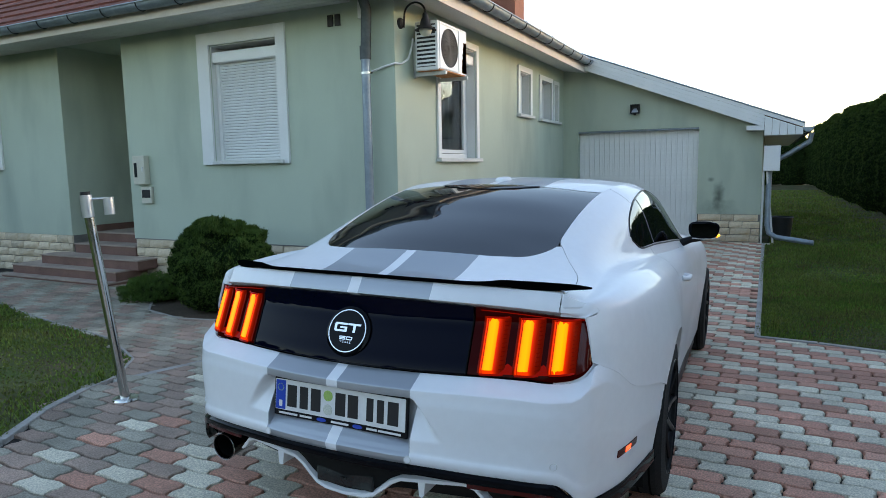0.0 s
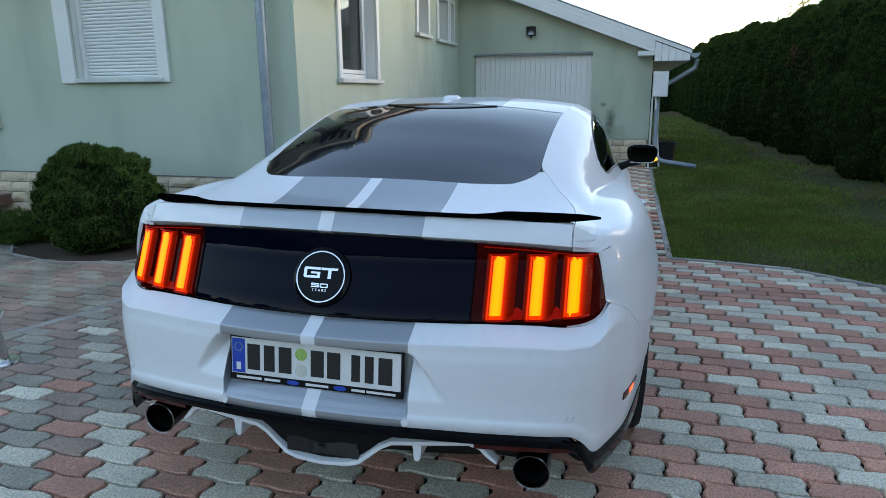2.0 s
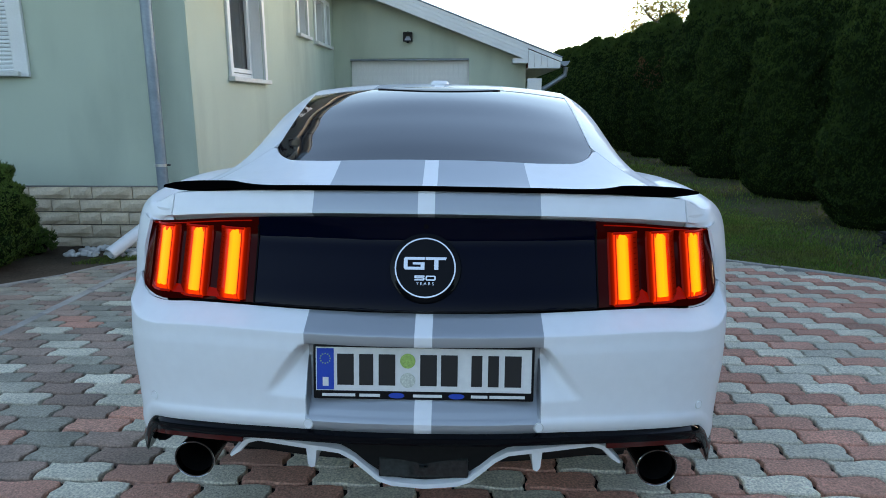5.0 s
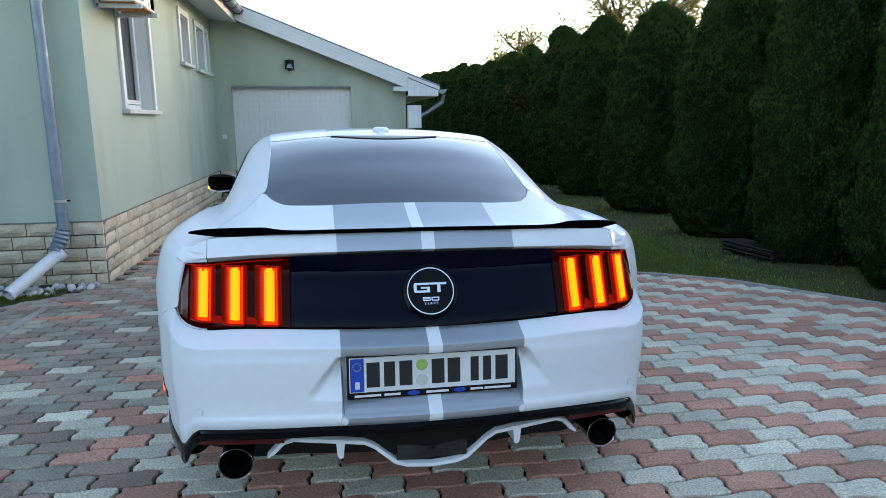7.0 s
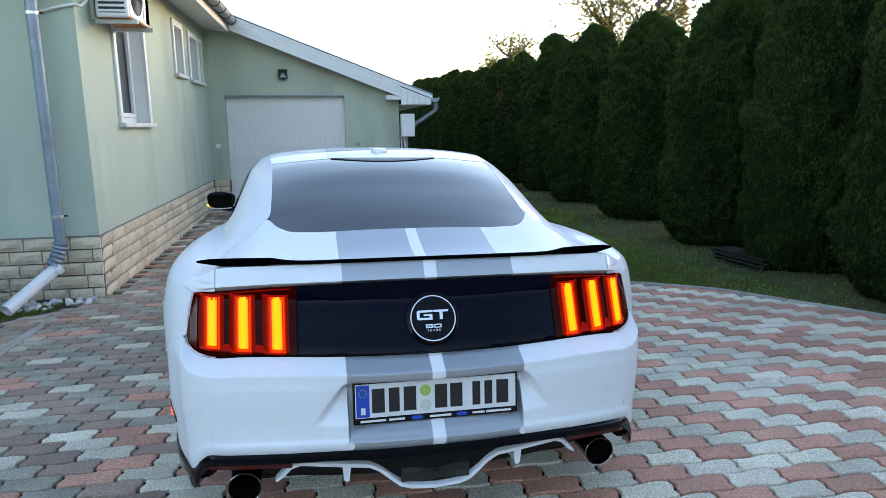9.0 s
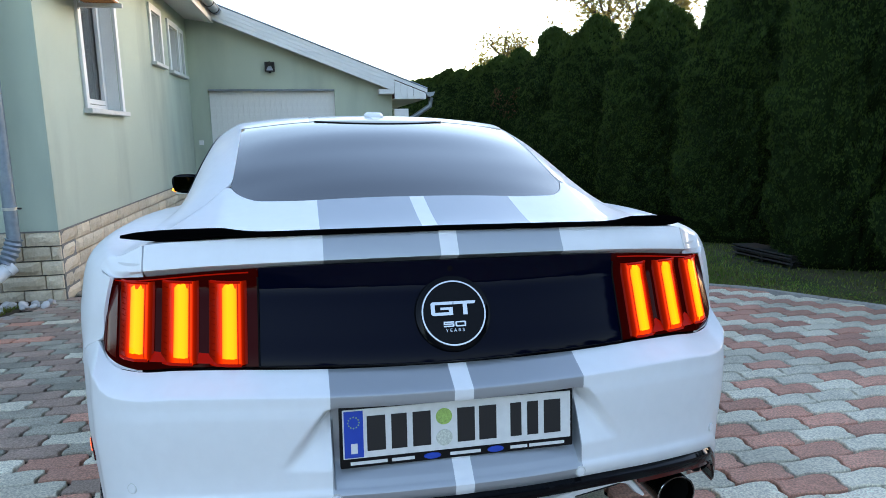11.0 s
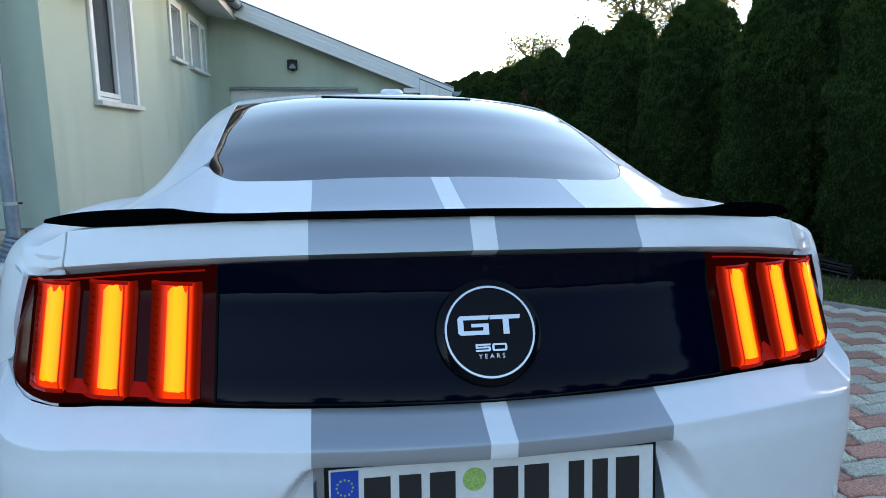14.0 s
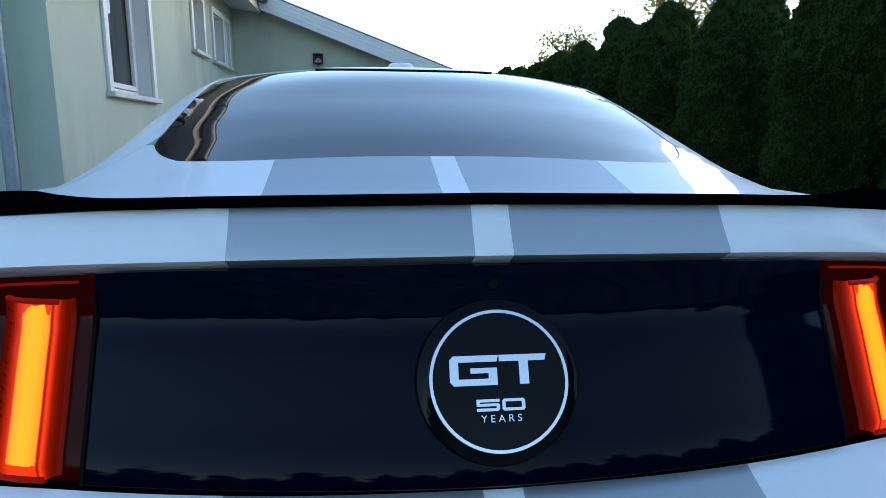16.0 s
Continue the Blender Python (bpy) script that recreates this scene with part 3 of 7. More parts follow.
def side_window(name, y0, y1, z0, z1, label, w=0.11, shutter=False):
    t = empty(name, label, "window", (FX, (y0 + y1) / 2, z0), kind="structure")
    hw, h = (y1 - y0) / 2, z1 - z0
    part("surround", trim_ring(bmesh.new(), 'x', 0.0, 0.03, -hw, hw, 0, h, w), M_WHITE, t)
    part("reveal", trim_ring(bmesh.new(), 'x', -0.004, -0.26, -hw + 0.012, hw - 0.012, 0, h - 0.012, 0.010, 0.002), M_WHITE, t)
    part("window_sill", B(-0.2, 0.075, -hw - w - 0.02, hw + w + 0.02, -0.05, -0.002, 0.008), M_SILL, t, "pale stone sill with dirt")
    fr = bmesh.new()
    for a, b, p, q in ((-hw + 0.012, -hw + 0.075, 0, h), (hw - 0.075, hw - 0.012, 0, h), (-hw + 0.075, hw - 0.075, 0, 0.06), (-hw + 0.075, hw - 0.075, h - 0.075, h - 0.012)):
        box(fr, -0.2, -0.13, a, b, p, q, 0.008)
    part("window_frame", fr, M_PVC, t, "white plastic frame")
    part("pane", B(-0.172, -0.164, -hw + 0.07, hw - 0.07, 0.055, h - 0.07), M_PANE if shutter else M_GLASSDARK, t)
    if shutter:
        part("shutter_box", B(-0.2, -0.012, -hw + 0.014, hw - 0.014, h - 0.2, h - 0.07, 0.02), M_PVC, t, "white roller box")
        sash = bmesh.new()
        for a, b, p, q in ((-hw + 0.08, -hw + 0.13, 0.065, h - 0.205), (hw - 0.13, hw - 0.08, 0.065, h - 0.205), (-hw + 0.13, hw - 0.13, 0.065, 0.115), (-hw + 0.13, hw - 0.13, h - 0.26, h - 0.205)):
            box(sash, -0.16, -0.118, a, b, p, q, 0.008)
        part("sash", sash, M_PVC, t, "white inner sash")
        folds = skin_rows([(-0.245 + 0.018 * math.sin(k * 1.9) + 0.008 * math.sin(k * 0.7), -hw + 0.05 + (2 * hw - 0.1) * k / 60) for k in range(61)], 0.03, h - 0.1)
        part("net_curtain", folds, M_CURTAIN, t, "grey net curtain in soft folds")
        # black sheet behind the curtain stands in for the unlit room
        part("dark_room", B(-0.36, -0.34, -hw + 0.02, hw - 0.02, 0.0, h), M_BLACKPL, t)
    return t


side_window("window_3", 5.60, 6.72, 1.53, 3.0, "tall white-framed window with dark glass and net curtain", 0.085, shutter=True)
side_window("window_4", 8.53, 9.05, 2.27, 2.96, "small white-framed high window", 0.09)
side_window("window_5", 9.65, 10.26, 2.255, 2.94, "small white-framed high window beside another", 0.085)
side_window("window_6", 10.45, 10.69, 2.255, 2.94, "narrow white-framed high window next to the garage", 0.07)

# ---- garage door ----
gd = empty("door_2", "closed white garage door of ribbed upright panels", "garage door", (-1.025, GY + 0.16, -0.06), kind="structure")
n = 23
rib = None
for k in range(n):
    wd = 2.25 / n
    if rib is None:
        bm = B(-wd / 2 + 0.0015, wd / 2 - 0.0015, -0.006, 0.012, 0.0, 2.11, 0.003)
        box(bm, -wd * 0.18, wd * 0.18, -0.0080, -0.004, 0.0, 2.11, 0.0018)
        ob = part("panel", bm, M_GARAGE, gd)
        rib = ob.data
    else:
        ob = new("panel", rib)
        ob.parent = gd
    ob.matrix_local = Matrix.Translation((-1.125 + wd * (k + 0.5), 0, 0))
part("backing", B(-1.125, 1.125, 0.012, 0.03, 0.0, 2.12), M_GARAGE, gd)
tagged(link("trim_garage_lintel", B(-2.15, 0.10, GY + 0.02, GY + 0.14, 2.035, 2.068, 0.004), M_ZINC), "grey metal lintel strip over the garage door", "lintel", kind="structure")

# ---- roofs ----
EX, EYF = -1.96, 3.86     # outer edge of the eaves
TOPZ, PITCH = 3.36, math.tan(radians(33))


def soffit_and_fascia():
    bm = bmesh.new()
    nb = 6
    for k in range(nb):           # boards under the side eave
        x0, x1 = FX + (EX - FX) * k / nb, FX + (EX - FX) * (k + 1) / nb
        box(bm, x0 + 0.003, x1 - 0.003, EYF + 0.02 + (EX - x1), GY, EAVE - 0.013 * k - 0.004, EAVE - 0.013 * k + 0.016, 0.003)
    for k in range(nb):
        y0, y1 = EYF + (FY - EYF) * k / nb, EYF + (FY - EYF) * (k + 1) / nb
        box(bm, HOUSE_L - 0.5, EX - (y0 - EYF) - 0.1 * k, y0 + 0.003, y1 - 0.003, EAVE, EAVE + 0.02, 0.003)
    tagged(link("ceiling_eaves", bm, M_SOFFIT), "white boarded underside of the eaves", "eaves", kind="structure")
    bm = box(bmesh.new(), EX - 0.02, EX + 0.004, EYF, GY - 0.25, EAVE - 0.095, EAVE + 0.10, 0.004)
    box(bm, HOUSE_L - 0.5, EX - 0.022, EYF - 0.004, EYF + 0.02, EAVE - 0.04, EAVE + 0.12, 0.004)
    tagged(link("trim_fascia", bm, M_FASCIA), "faded pinkish fascia board under the gutter", "fascia", kind="structure")


soffit_and_fascia()


def gutter(name, p0, p1, out, label):
    """A half-round gutter with brackets; out is the way it hangs off the fascia."""
    g = empty(name, label, "gutter", (0, 0, 0))
    p0, p1, out = Vector(p0), Vector(p1), Vector(out)
    bm = bmesh.new()
    rings = []
    for p in (p0, p1):
        outer = [bm.verts.new(p + out * (0.08 * math.cos(a)) + Vector((0, 0, 0.08 * math.sin(a)))) for a in [math.pi + math.pi * k / 10 for k in range(11)]]
        inner = [bm.verts.new(p + out * (0.074 * math.cos(a)) + Vector((0, 0, 0.074 * math.sin(a)))) for a in [2 * math.pi - math.pi * k / 10 for k in range(11)]]
        rings.append(outer + inner)
    for k in range(22):
        q = (k + 1) % 22
        bm.faces.new((rings[0][k], rings[0][q], rings[1][q], rings[1][k]))
    for r in rings:
        bm.faces.new([r[k] for k in range(11)])
    bmesh.ops.recalc_face_normals(bm, faces=bm.faces)
    part("trough", bm, M_ZINC, g, "", 40)
    part("bead", tube(bmesh.new(), [p0 + out * 0.082, p1 + out * 0.082], 0.011, 8), M_ZINC, g, "", 60)
    m = max(2, round((p1 - p0).length / 0.62))
    for k in range(m):
        c = p0.lerp(p1, (k + 0.4) / m)
        bm = tube(bmesh.new(), [c + out * (0.086 * math.cos(a)) + Vector((0, 0, 0.086 * math.sin(a))) for a in [math.pi + math.pi * i / 10 for i in range(11)]] + [c + out * 0.08 + Vector((0, 0, 0.02))], 0.007, 6)
        part("bracket", bm, M_DARKMETAL, g)
    return g


gutter("gutter", (EX + 0.085, EYF - 0.1, EAVE + 0.10), (EX + 0.085, GY - 0.14, EAVE + 0.10), (1, 0, 0), "zinc half-round gutter along the side eave")
gutter("gutter", (HOUSE_L - 0.5, EYF - 0.09, EAVE + 0.13), (EX + 0.0, EYF - 0.09, EAVE + 0.13), (0, -1, 0), "zinc half-round gutter along the front eave")


def hip_roof():
    x0, x1, y0, y1 = HOUSE_L - 0.5, EX + 0.03, EYF - 0.03, 19.6
    zt = EAVE + 0.13
    half = (x1 - x0) / 2
    rise = half * PITCH
    bm = bmesh.new()
    v = [bm.verts.new(p) for p in ((x0, y0, zt), (x1, y0, zt), (x1, y1, zt), (x0, y1, zt), ((x0 + x1) / 2, y0 + half, zt + rise), ((x0 + x1) / 2, y1 - half, zt + rise))]
    for f in ((0, 1, 4), (1, 2, 5, 4), (2, 3, 5), (3, 0, 4, 5), (3, 2, 1, 0)):
        bm.faces.new([v[i] for i in f])
    roof = tagged(link("roof_main", bm, M_TILE), "red-brown tiled hip roof", "roof", kind="structure")
    # courses of tiles on the front and the side slope
    tw, tl = 0.24, 0.34
    prof = [(-0.492, 0.0), (-0.46, 0.004), (0.0, 0.006), (0.46, 0.004), (0.492, 0.0)]
    vs = [(tw * a, 0.0, h + 0.030) for a, h in prof] + [(tw * a, tl * 1.06, h + 0.004) for a, h in prof] + [(tw * a, 0.0, h) for a, h in prof]
    fs = [(i, i + 1, i + 6, i + 5) for i in range(4)] + [(i + 1, i, i + 10, i + 11) for i in range(4)]
    tile = mesh_of("tile", vs, fs, M_TILE)
    near, allv, allf = 0, [], []
    for slope in (0, 1):
        n = int((x1 - x0 if slope == 0 else y1 - y0) / tw)
        for c in range(24):
            d = c * tl * math.cos(math.atan(PITCH))
            for k in range(n):
                u = (k + 0.5) * tw + (tw / 2 if c % 2 else 0)
                span = x1 - x0 if slope == 0 else y1 - y0
                if u < d + 0.1 or u > span - d - 0.1:
                    continue
                ang = Matrix.Rotation(math.atan(PITCH), 4, 'X')
                if slope == 0:
                    m = Matrix.Translation((x0 + u, y0 + d, zt + d * PITCH)) @ ang
                else:
                    m = Matrix.Translation((x1 - d, y0 + u, zt + d * PITCH)) @ Matrix.Rotation(radians(90), 4, 'Z') @ ang
                if slope == 0 and c < 7 and -10.2 < x0 + u < -4.6 and near < 300:
                    ob = new("tile", tile)
                    ob.parent = roof
                    ob.matrix_local = m
                    near += 1
                else:
                    b = len(allv)
                    allv += [tuple(m @ Vector(q)) for q in vs]
                    allf += [tuple(i + b for i in f) for f in fs]
    rest = new("tile_courses", mesh_of("tile_courses", allv, allf, M_TILE))
    rest.parent = roof
    tagged(rest, kind="stuff")
    return roof


hip_roof()


def garage_roof():
    bm = bmesh.new()
    x0, x1 = -2.3, 1.79
    z = lambda x: 3.515 + SL * (x + 2.02)
    for lo, hi in ((-0.03, 0.012),):
        a = [bm.verts.new((x, y, z(x) + h)) for y in (GY - 0.3, 19.4) for x in (x0, x1) for h in (lo, hi)]
        for f in ((0, 1, 3, 2), (4, 6, 7, 5), (0, 4, 5, 1), (2, 3, 7, 6), (1, 5, 7, 3), (0, 2, 6, 4)):
            bm.faces.new([a[i] for i in f])
    bmesh.ops.recalc_face_normals(bm, faces=bm.faces)
    r = tagged(link("roof_garage", bm, M_TILE), "low lean-to garage roof with a white boarded verge", "roof", kind="structure")
    # verge boards that follow the slope
    for k in range(4):
        bm = bmesh.new()
        xe = 1.18 if k else 1.80
        lo, hi = -0.07 * (k + 1) + 0.003, -0.07 * k
        pts = [(-2.3, z(-2.3) + lo), (min(xe, 1.18), z(min(xe, 1.18)) + lo), (min(xe, 1.18), z(min(xe, 1.18)) + hi), (-2.3, z(-2.3) + hi)]
        if k == 0:
            pts = [(-2.3, z(-2.3) + lo), (1.80, z(1.80) + lo), (1.80, z(1.80) + hi), (-2.3, z(-2.3) + hi)]
        poly_wall(bm, [pts], GY - 0.31 - 0.004 * k, GY - 0.29)
        bmesh.ops.recalc_face_normals(bm, faces=bm.faces)
        part("board", bm, M_WHITE, r)
    part("verge_cap", tube(bmesh.new(), [(-2.3, GY - 0.31, z(-2.3) + 0.012), (1.80, GY - 0.31, z(1.80) + 0.012)], 0.014, 8), M_ZINC, r, "grey metal verge strip")
    for k in range(5):            # upright boards at the low end
        a, b = 1.185 + 0.118 * k, 1.185 + 0.118 * (k + 1) - 0.005
        bm = bmesh.new()
        poly_wall(bm, [[(a, 1.865), (b, 1.865), (b, z(b) - 0.085), (a, z(a) - 0.085)]], GY - 0.325, GY - 0.295)
        bmesh.ops.recalc_face_normals(bm, faces=bm.faces)
        part("board", bm, M_WHITE, r)
    part("corner_block", B(0.90, 1.18, GY - 0.315, GY - 0.02, 1.96, 2.04, 0.004), M_WHITE, r)
    part("underside", B(1.185, 1.77, GY - 0.295, 19.3, 1.862, 1.88), M_SOFFIT, r)
    part("verge_soffit", tube(bmesh.new(), [(-2.3, GY - 0.15, z(-2.3) - 0.255), (1.1, GY - 0.15, z(1.1) - 0.255)], 0.02, 6), M_SOFFIT, r)
    return r


garage_roof()
gutter("gutter", (1.85, GY - 0.33, 1.985), (1.85, 19.3, 1.985), (1, 0, 0), "zinc gutter along the garage's low eave")
chim = empty("chimney", "brick chimney above the roof ridge", "chimney", (-4.2, 12.6, 3.6))
part("stack", B(-0.3, 0.3, -0.3, 0.3, 0.0, 2.5, 0.01), M_BRICK, chim)
part("cap", B(-0.36, 0.36, -0.36, 0.36, 2.5, 2.58, 0.01), M_KERB, chim)

# ---- fixtures on the house ----
def downpipe():
    d = empty("downpipe", "blue-grey zinc downpipe with a ribbed shoe at the house corner", "downpipe", (-2.74, FY - 0.145, 0.0))
    part("upper_bend", tube(bmesh.new(), [(0.04, -0.25, EAVE + 0.07), (0.045, -0.10, 3.24), (0.04, -0.02, 3.12), (0.012, 0.0, 2.80), (0, 0, 2.62)], 0.058, 14), M_ZINCOLD, d, "", 50)
    part("pipe", tube(bmesh.new(), [(0, 0, 2.66), (0, 0, 0.42)], 0.05, 16), M_ZINC, d, "", 50)
    part("joint", tube(bmesh.new(), [(0, 0, 2.74), (0, 0, 2.60)], 0.063, 16), M_ZINCOLD, d, "", 50)
    for z in (2.45, 0.69):
        part("clip", tube(bmesh.new(), [(0, 0, z - 0.012), (0, 0, z + 0.012)], 0.057, 16), M_BRUSHED, d, "bright steel clip", 50)
        part("clip_bolt", tube(bmesh.new(), [(0.05, 0, z), (0.085, 0, z)], 0.008, 8), M_DARKMETAL, d)
    ribs = []
    for k in range(11):
        a = k / 10
        p = Vector((-0.02 * a * a - 0.05 * a, -0.06 * a * a, 0.44 - 0.2 * a))
        ribs.append(p)
    part("ribbed_shoe", tube(bmesh.new(), ribs, [0.056 if k % 2 else 0.066 for k in range(11)], 14), M_ZINC, d, "", 30)
    return d


downpipe()
spout = empty("drain_spout", "white plastic pipe that leads rain off the downpipe onto the bed", "pipe", (-2.79, FY - 0.205, 0.2))
bm = tube(bmesh.new(), [(0.02, 0.03, 0.02), (-0.04, -0.03, -0.025), (-0.25, -0.44, -0.245)], 0.056, 18, caps=False)
tube(bm, [(-0.25, -0.44, -0.245), (-0.05, -0.04, -0.03)], 0.051, 18, caps=False)
part("tube", bm, M_PVC, spout, "", 50)
part("collar", tube(bmesh.new(), [(0.025, 0.035, 0.025), (-0.01, 0.0, -0.005)], 0.062, 18), M_PVC, spout, "", 50)

ac = empty("air_conditioner", "white outdoor air conditioner with rust stains on a wall bracket", "air conditioner", (FX + 0.06, 5.24, 2.5))
part("casing", B(0.02, 0.31, -0.39, 0.39, 0.0, 0.54, 0.018), M_PVC, ac)
part("end_grille_backing", B(0.05, 0.28, -0.397, -0.389, 0.04, 0.5), M_BLACKPL, ac)
for k in range(10):
    part("louvre", B(0.045, 0.285, -0.405, -0.392, 0.045 + 0.046 * k, 0.068 + 0.046 * k, 0.004), M_PVC, ac)
part("fan_recess", lathe(bmesh.new(), [(0.0, 0.312), (0.20, 0.312), (0.215, 0.318), (0.215, 0.30)], (0, -0.09, 0.27), 'X', 32), M_BLACKPL, ac)
for k in range(9):
    part("guard_ring", lathe(bmesh.new(), [(0.025 + 0.022 * k - 0.003, 0.318), (0.025 + 0.022 * k, 0.322), (0.025 + 0.022 * k + 0.003, 0.318)], (0, -0.09, 0.27), 'X', 28), M_DARKMETAL, ac)
part("front_frame", box(box(box(B(0.31, 0.318, -0.35, -0.335, 0.02, 0.52, 0.002), 0.31, 0.318, 0.15, 0.165, 0.02, 0.52, 0.002), 0.31, 0.318, -0.335, 0.15, 0.505, 0.52, 0.002), 0.31, 0.318, -0.335, 0.15, 0.02, 0.035, 0.002), M_PVC, ac)
rs = bmesh.new()
edge_ = [0.235, 0.25, 0.24, 0.262, 0.25, 0.275, 0.262, 0.285, 0.27, 0.30, 0.285]
va = [rs.verts.new((0.3118, e, 0.03 + 0.036 * k)) for k, e in enumerate(edge_)]
vb = [rs.verts.new((0.3118, 0.376, 0.03 + 0.036 * k)) for k in range(len(edge_))]
for k in range(len(edge_) - 1):
    rs.faces.new((va[k], vb[k], vb[k + 1], va[k + 1]))
bmesh.ops.solidify(rs, geom=rs.faces[:], thickness=-0.0012)
part("rust_patch", rs, M_RUST, ac, "orange rust stain")
part("rusty_edge", B(0.03, 0.314, -0.36, 0.38, -0.004, 0.012, 0.002), M_RUST, ac, "rusty lower edge")
for y in (-0.28, 0.3):
    bm = box(B(-0.05, 0.36, y - 0.02, y + 0.02, -0.045, -0.005, 0.003), -0.055, -0.02, y - 0.02, y + 0.02, -0.06, 0.34, 0.003)
    part("bracket", bm, M_SILL, ac, "pale steel bracket")
cable = empty("cable", "white cable looping from the air conditioner round the corner", "cable", (0, 0, 0))
part("cord", tube(bmesh.new(), [(FX + 0.05, 4.86, 2.86), (FX + 0.06, 4.80, 2.74), (FX + 0.05, 4.74, 2.62), (FX + 0.03, 4.62, 2.555), (FX + 0.018, 4.51, 2.55), (FX - 0.1, 4.505, 2.53), (FX - 0.28, 4.49, 2.48)], 0.012, 8), M_PVC, cable, "", 60)

wl = empty("wall_lamp", "black iron gooseneck wall lamp with a bell shade", "lamp", (FX, 4.66, 3.0))
part("wall_plate", lathe(bmesh.new(), [(0, 0.03), (0.05, 0.03), (0.06, 0.012), (0.06, 0.0)], (0, 0, 0), 'X', 20), M_DARKMETAL, wl)
arm = [(0.02, 0, -0.03), (0.05, 0, -0.05)] + [(0.06 + 0.13 * (1 - math.cos(a)), 0, 0.08 + 0.12 * math.sin(a)) for a in [math.pi * k / 12 for k in range(13)]]
part("arm", tube(bmesh.new(), arm, 0.011, 8), M_DARKMETAL, wl, "", 60)
part("shade", lathe(bmesh.new(), [(0.018, 0.09), (0.03, 0.075), (0.032, 0.04), (0.05, 0.01), (0.06, -0.04), (0.085, -0.075), (0.12, -0.095), (0.118, -0.1), (0.08, -0.08), (0.055, -0.045)], (0.32, 0, -0.01), 'Z', 24), M_DARKMETAL, wl, "", 50)
part("globe", lathe(bmesh.new(), [(0.06, -0.06), (0.07, -0.1), (0.055, -0.14), (0.02, -0.16), (0.0, -0.162)], (0.32, 0, -0.01), 'Z', 20), M_CREAM, wl, "cream glass globe", 60)

sb = empty("junction_box", "small white plastic box high on the front wall", "box", (-2.86, FY, 3.17))
part("casing", B(-0.035, 0.035, -0.045, 0, -0.1, 0.1, 0.008), M_PVC, sb)

meter = empty("meter_box", "cream meter box with a dark viewing window on the wall", "meter box", (-6.60, FY, 1.245))
part("casing", B(-0.09, 0.15, -0.09, 0, 0, 0.40, 0.015), M_CREAM, meter)
part("viewing_window", B(-0.055, 0.0, -0.094, -0.088, 0.1, 0.3, 0.002), M_GLASSDARK, meter)
part("lid_seam", B(-0.085, 0.145, -0.0925, -0.089, 0.335, 0.342), M_SILL, meter)
part("latch", B(0.1, 0.12, -0.1, -0.089, 0.18, 0.24, 0.003), M_SILL, meter)
letter = empty("letter_box", "cream letter box with a dark slot below the meter", "letter box", (-6.52, FY, 0.98))
part("casing", B(-0.08, 0.12, -0.05, 0, 0, 0.23, 0.01), M_CREAM, letter)
part("slot", B(-0.06, 0.1, -0.054, -0.048, 0.08, 0.19, 0.002), M_BLACKPL, letter)
plate_no = empty("house_sign", "two dark metal bars fixed on the green wall", "sign", (-3.235, FY, 3.095))
for k in range(2):
    part("bar", B(-0.095 + 0.1 * k, -0.02 + 0.1 * k, -0.015, 0, -0.065, 0.065, 0.004), M_DARKMETAL, plate_no)

fl = empty("flood_lamp", "small grey bulkhead lamp above the garage door", "lamp", (-1.04, GY, 2.44))
part("back_box", B(-0.05, 0.05, -0.05, 0, -0.04, 0.05, 0.01), M_DARKMETAL, fl)
part("housing", box(box(box(B(-0.085, -0.065, -0.13, -0.045, -0.075, 0.095, 0.004), 0.065, 0.085, -0.13, -0.045, -0.075, 0.095, 0.004), -0.065, 0.065, -0.13, -0.045, 0.075, 0.095, 0.004), -0.065, 0.065, -0.13, -0.045, -0.075, -0.057, 0.004), M_DARKMETAL, fl, "dark square lamp frame")
part("backplate", B(-0.066, 0.066, -0.062, -0.05, -0.058, 0.076), M_BLACKPL, fl)
bm = bmesh.new()
ra = [bm.verts.new(p) for p in ((-0.062, -0.122, -0.052), (0.062, -0.122, -0.052), (0.026, -0.07, 0.028), (-0.026, -0.07, 0.028), (-0.062, -0.07, -0.052), (0.062, -0.07, -0.052))]
for f in ((0, 1, 2, 3), (0, 3, 4), (1, 5, 2), (0, 4, 5, 1)):
    bm.faces.new([ra[i] for i in f])
bmesh.ops.recalc_face_normals(bm, faces=bm.faces)
part("reflector", bm, M_BRUSHED, fl, "bright wedge reflector")
part("sensor", lathe(bmesh.new(), [(0.0, -0.105), (0.022, -0.10), (0.028, -0.085), (0.022, -0.074)], (0, -0.09, 0), 'Z', 14), M_DARKMETAL, fl)
part("top_fin", B(-0.012, 0.012, -0.08, -0.05, 0.095, 0.108, 0.002), M_DARKMETAL, fl)
sw = empty("wall_switch", "small white wall switch beside the garage door", "switch", (-2.32, GY, 1.12))
part("casing", B(-0.04, 0.04, -0.02, 0, -0.04, 0.04, 0.006), M_PVC, sw)

cab = empty("utility_cabinet", "white metal cabinet fixed to the garage corner", "cabinet", (GR + 0.02, GY - 0.02, 1.25))
part("body", B(0.0, 0.26, -0.2, 0.0, 0.0, 0.44, 0.008), M_PVC, cab)
part("door", B(0.012, 0.248, -0.209, -0.2, 0.012, 0.428, 0.004), M_PVC, cab)
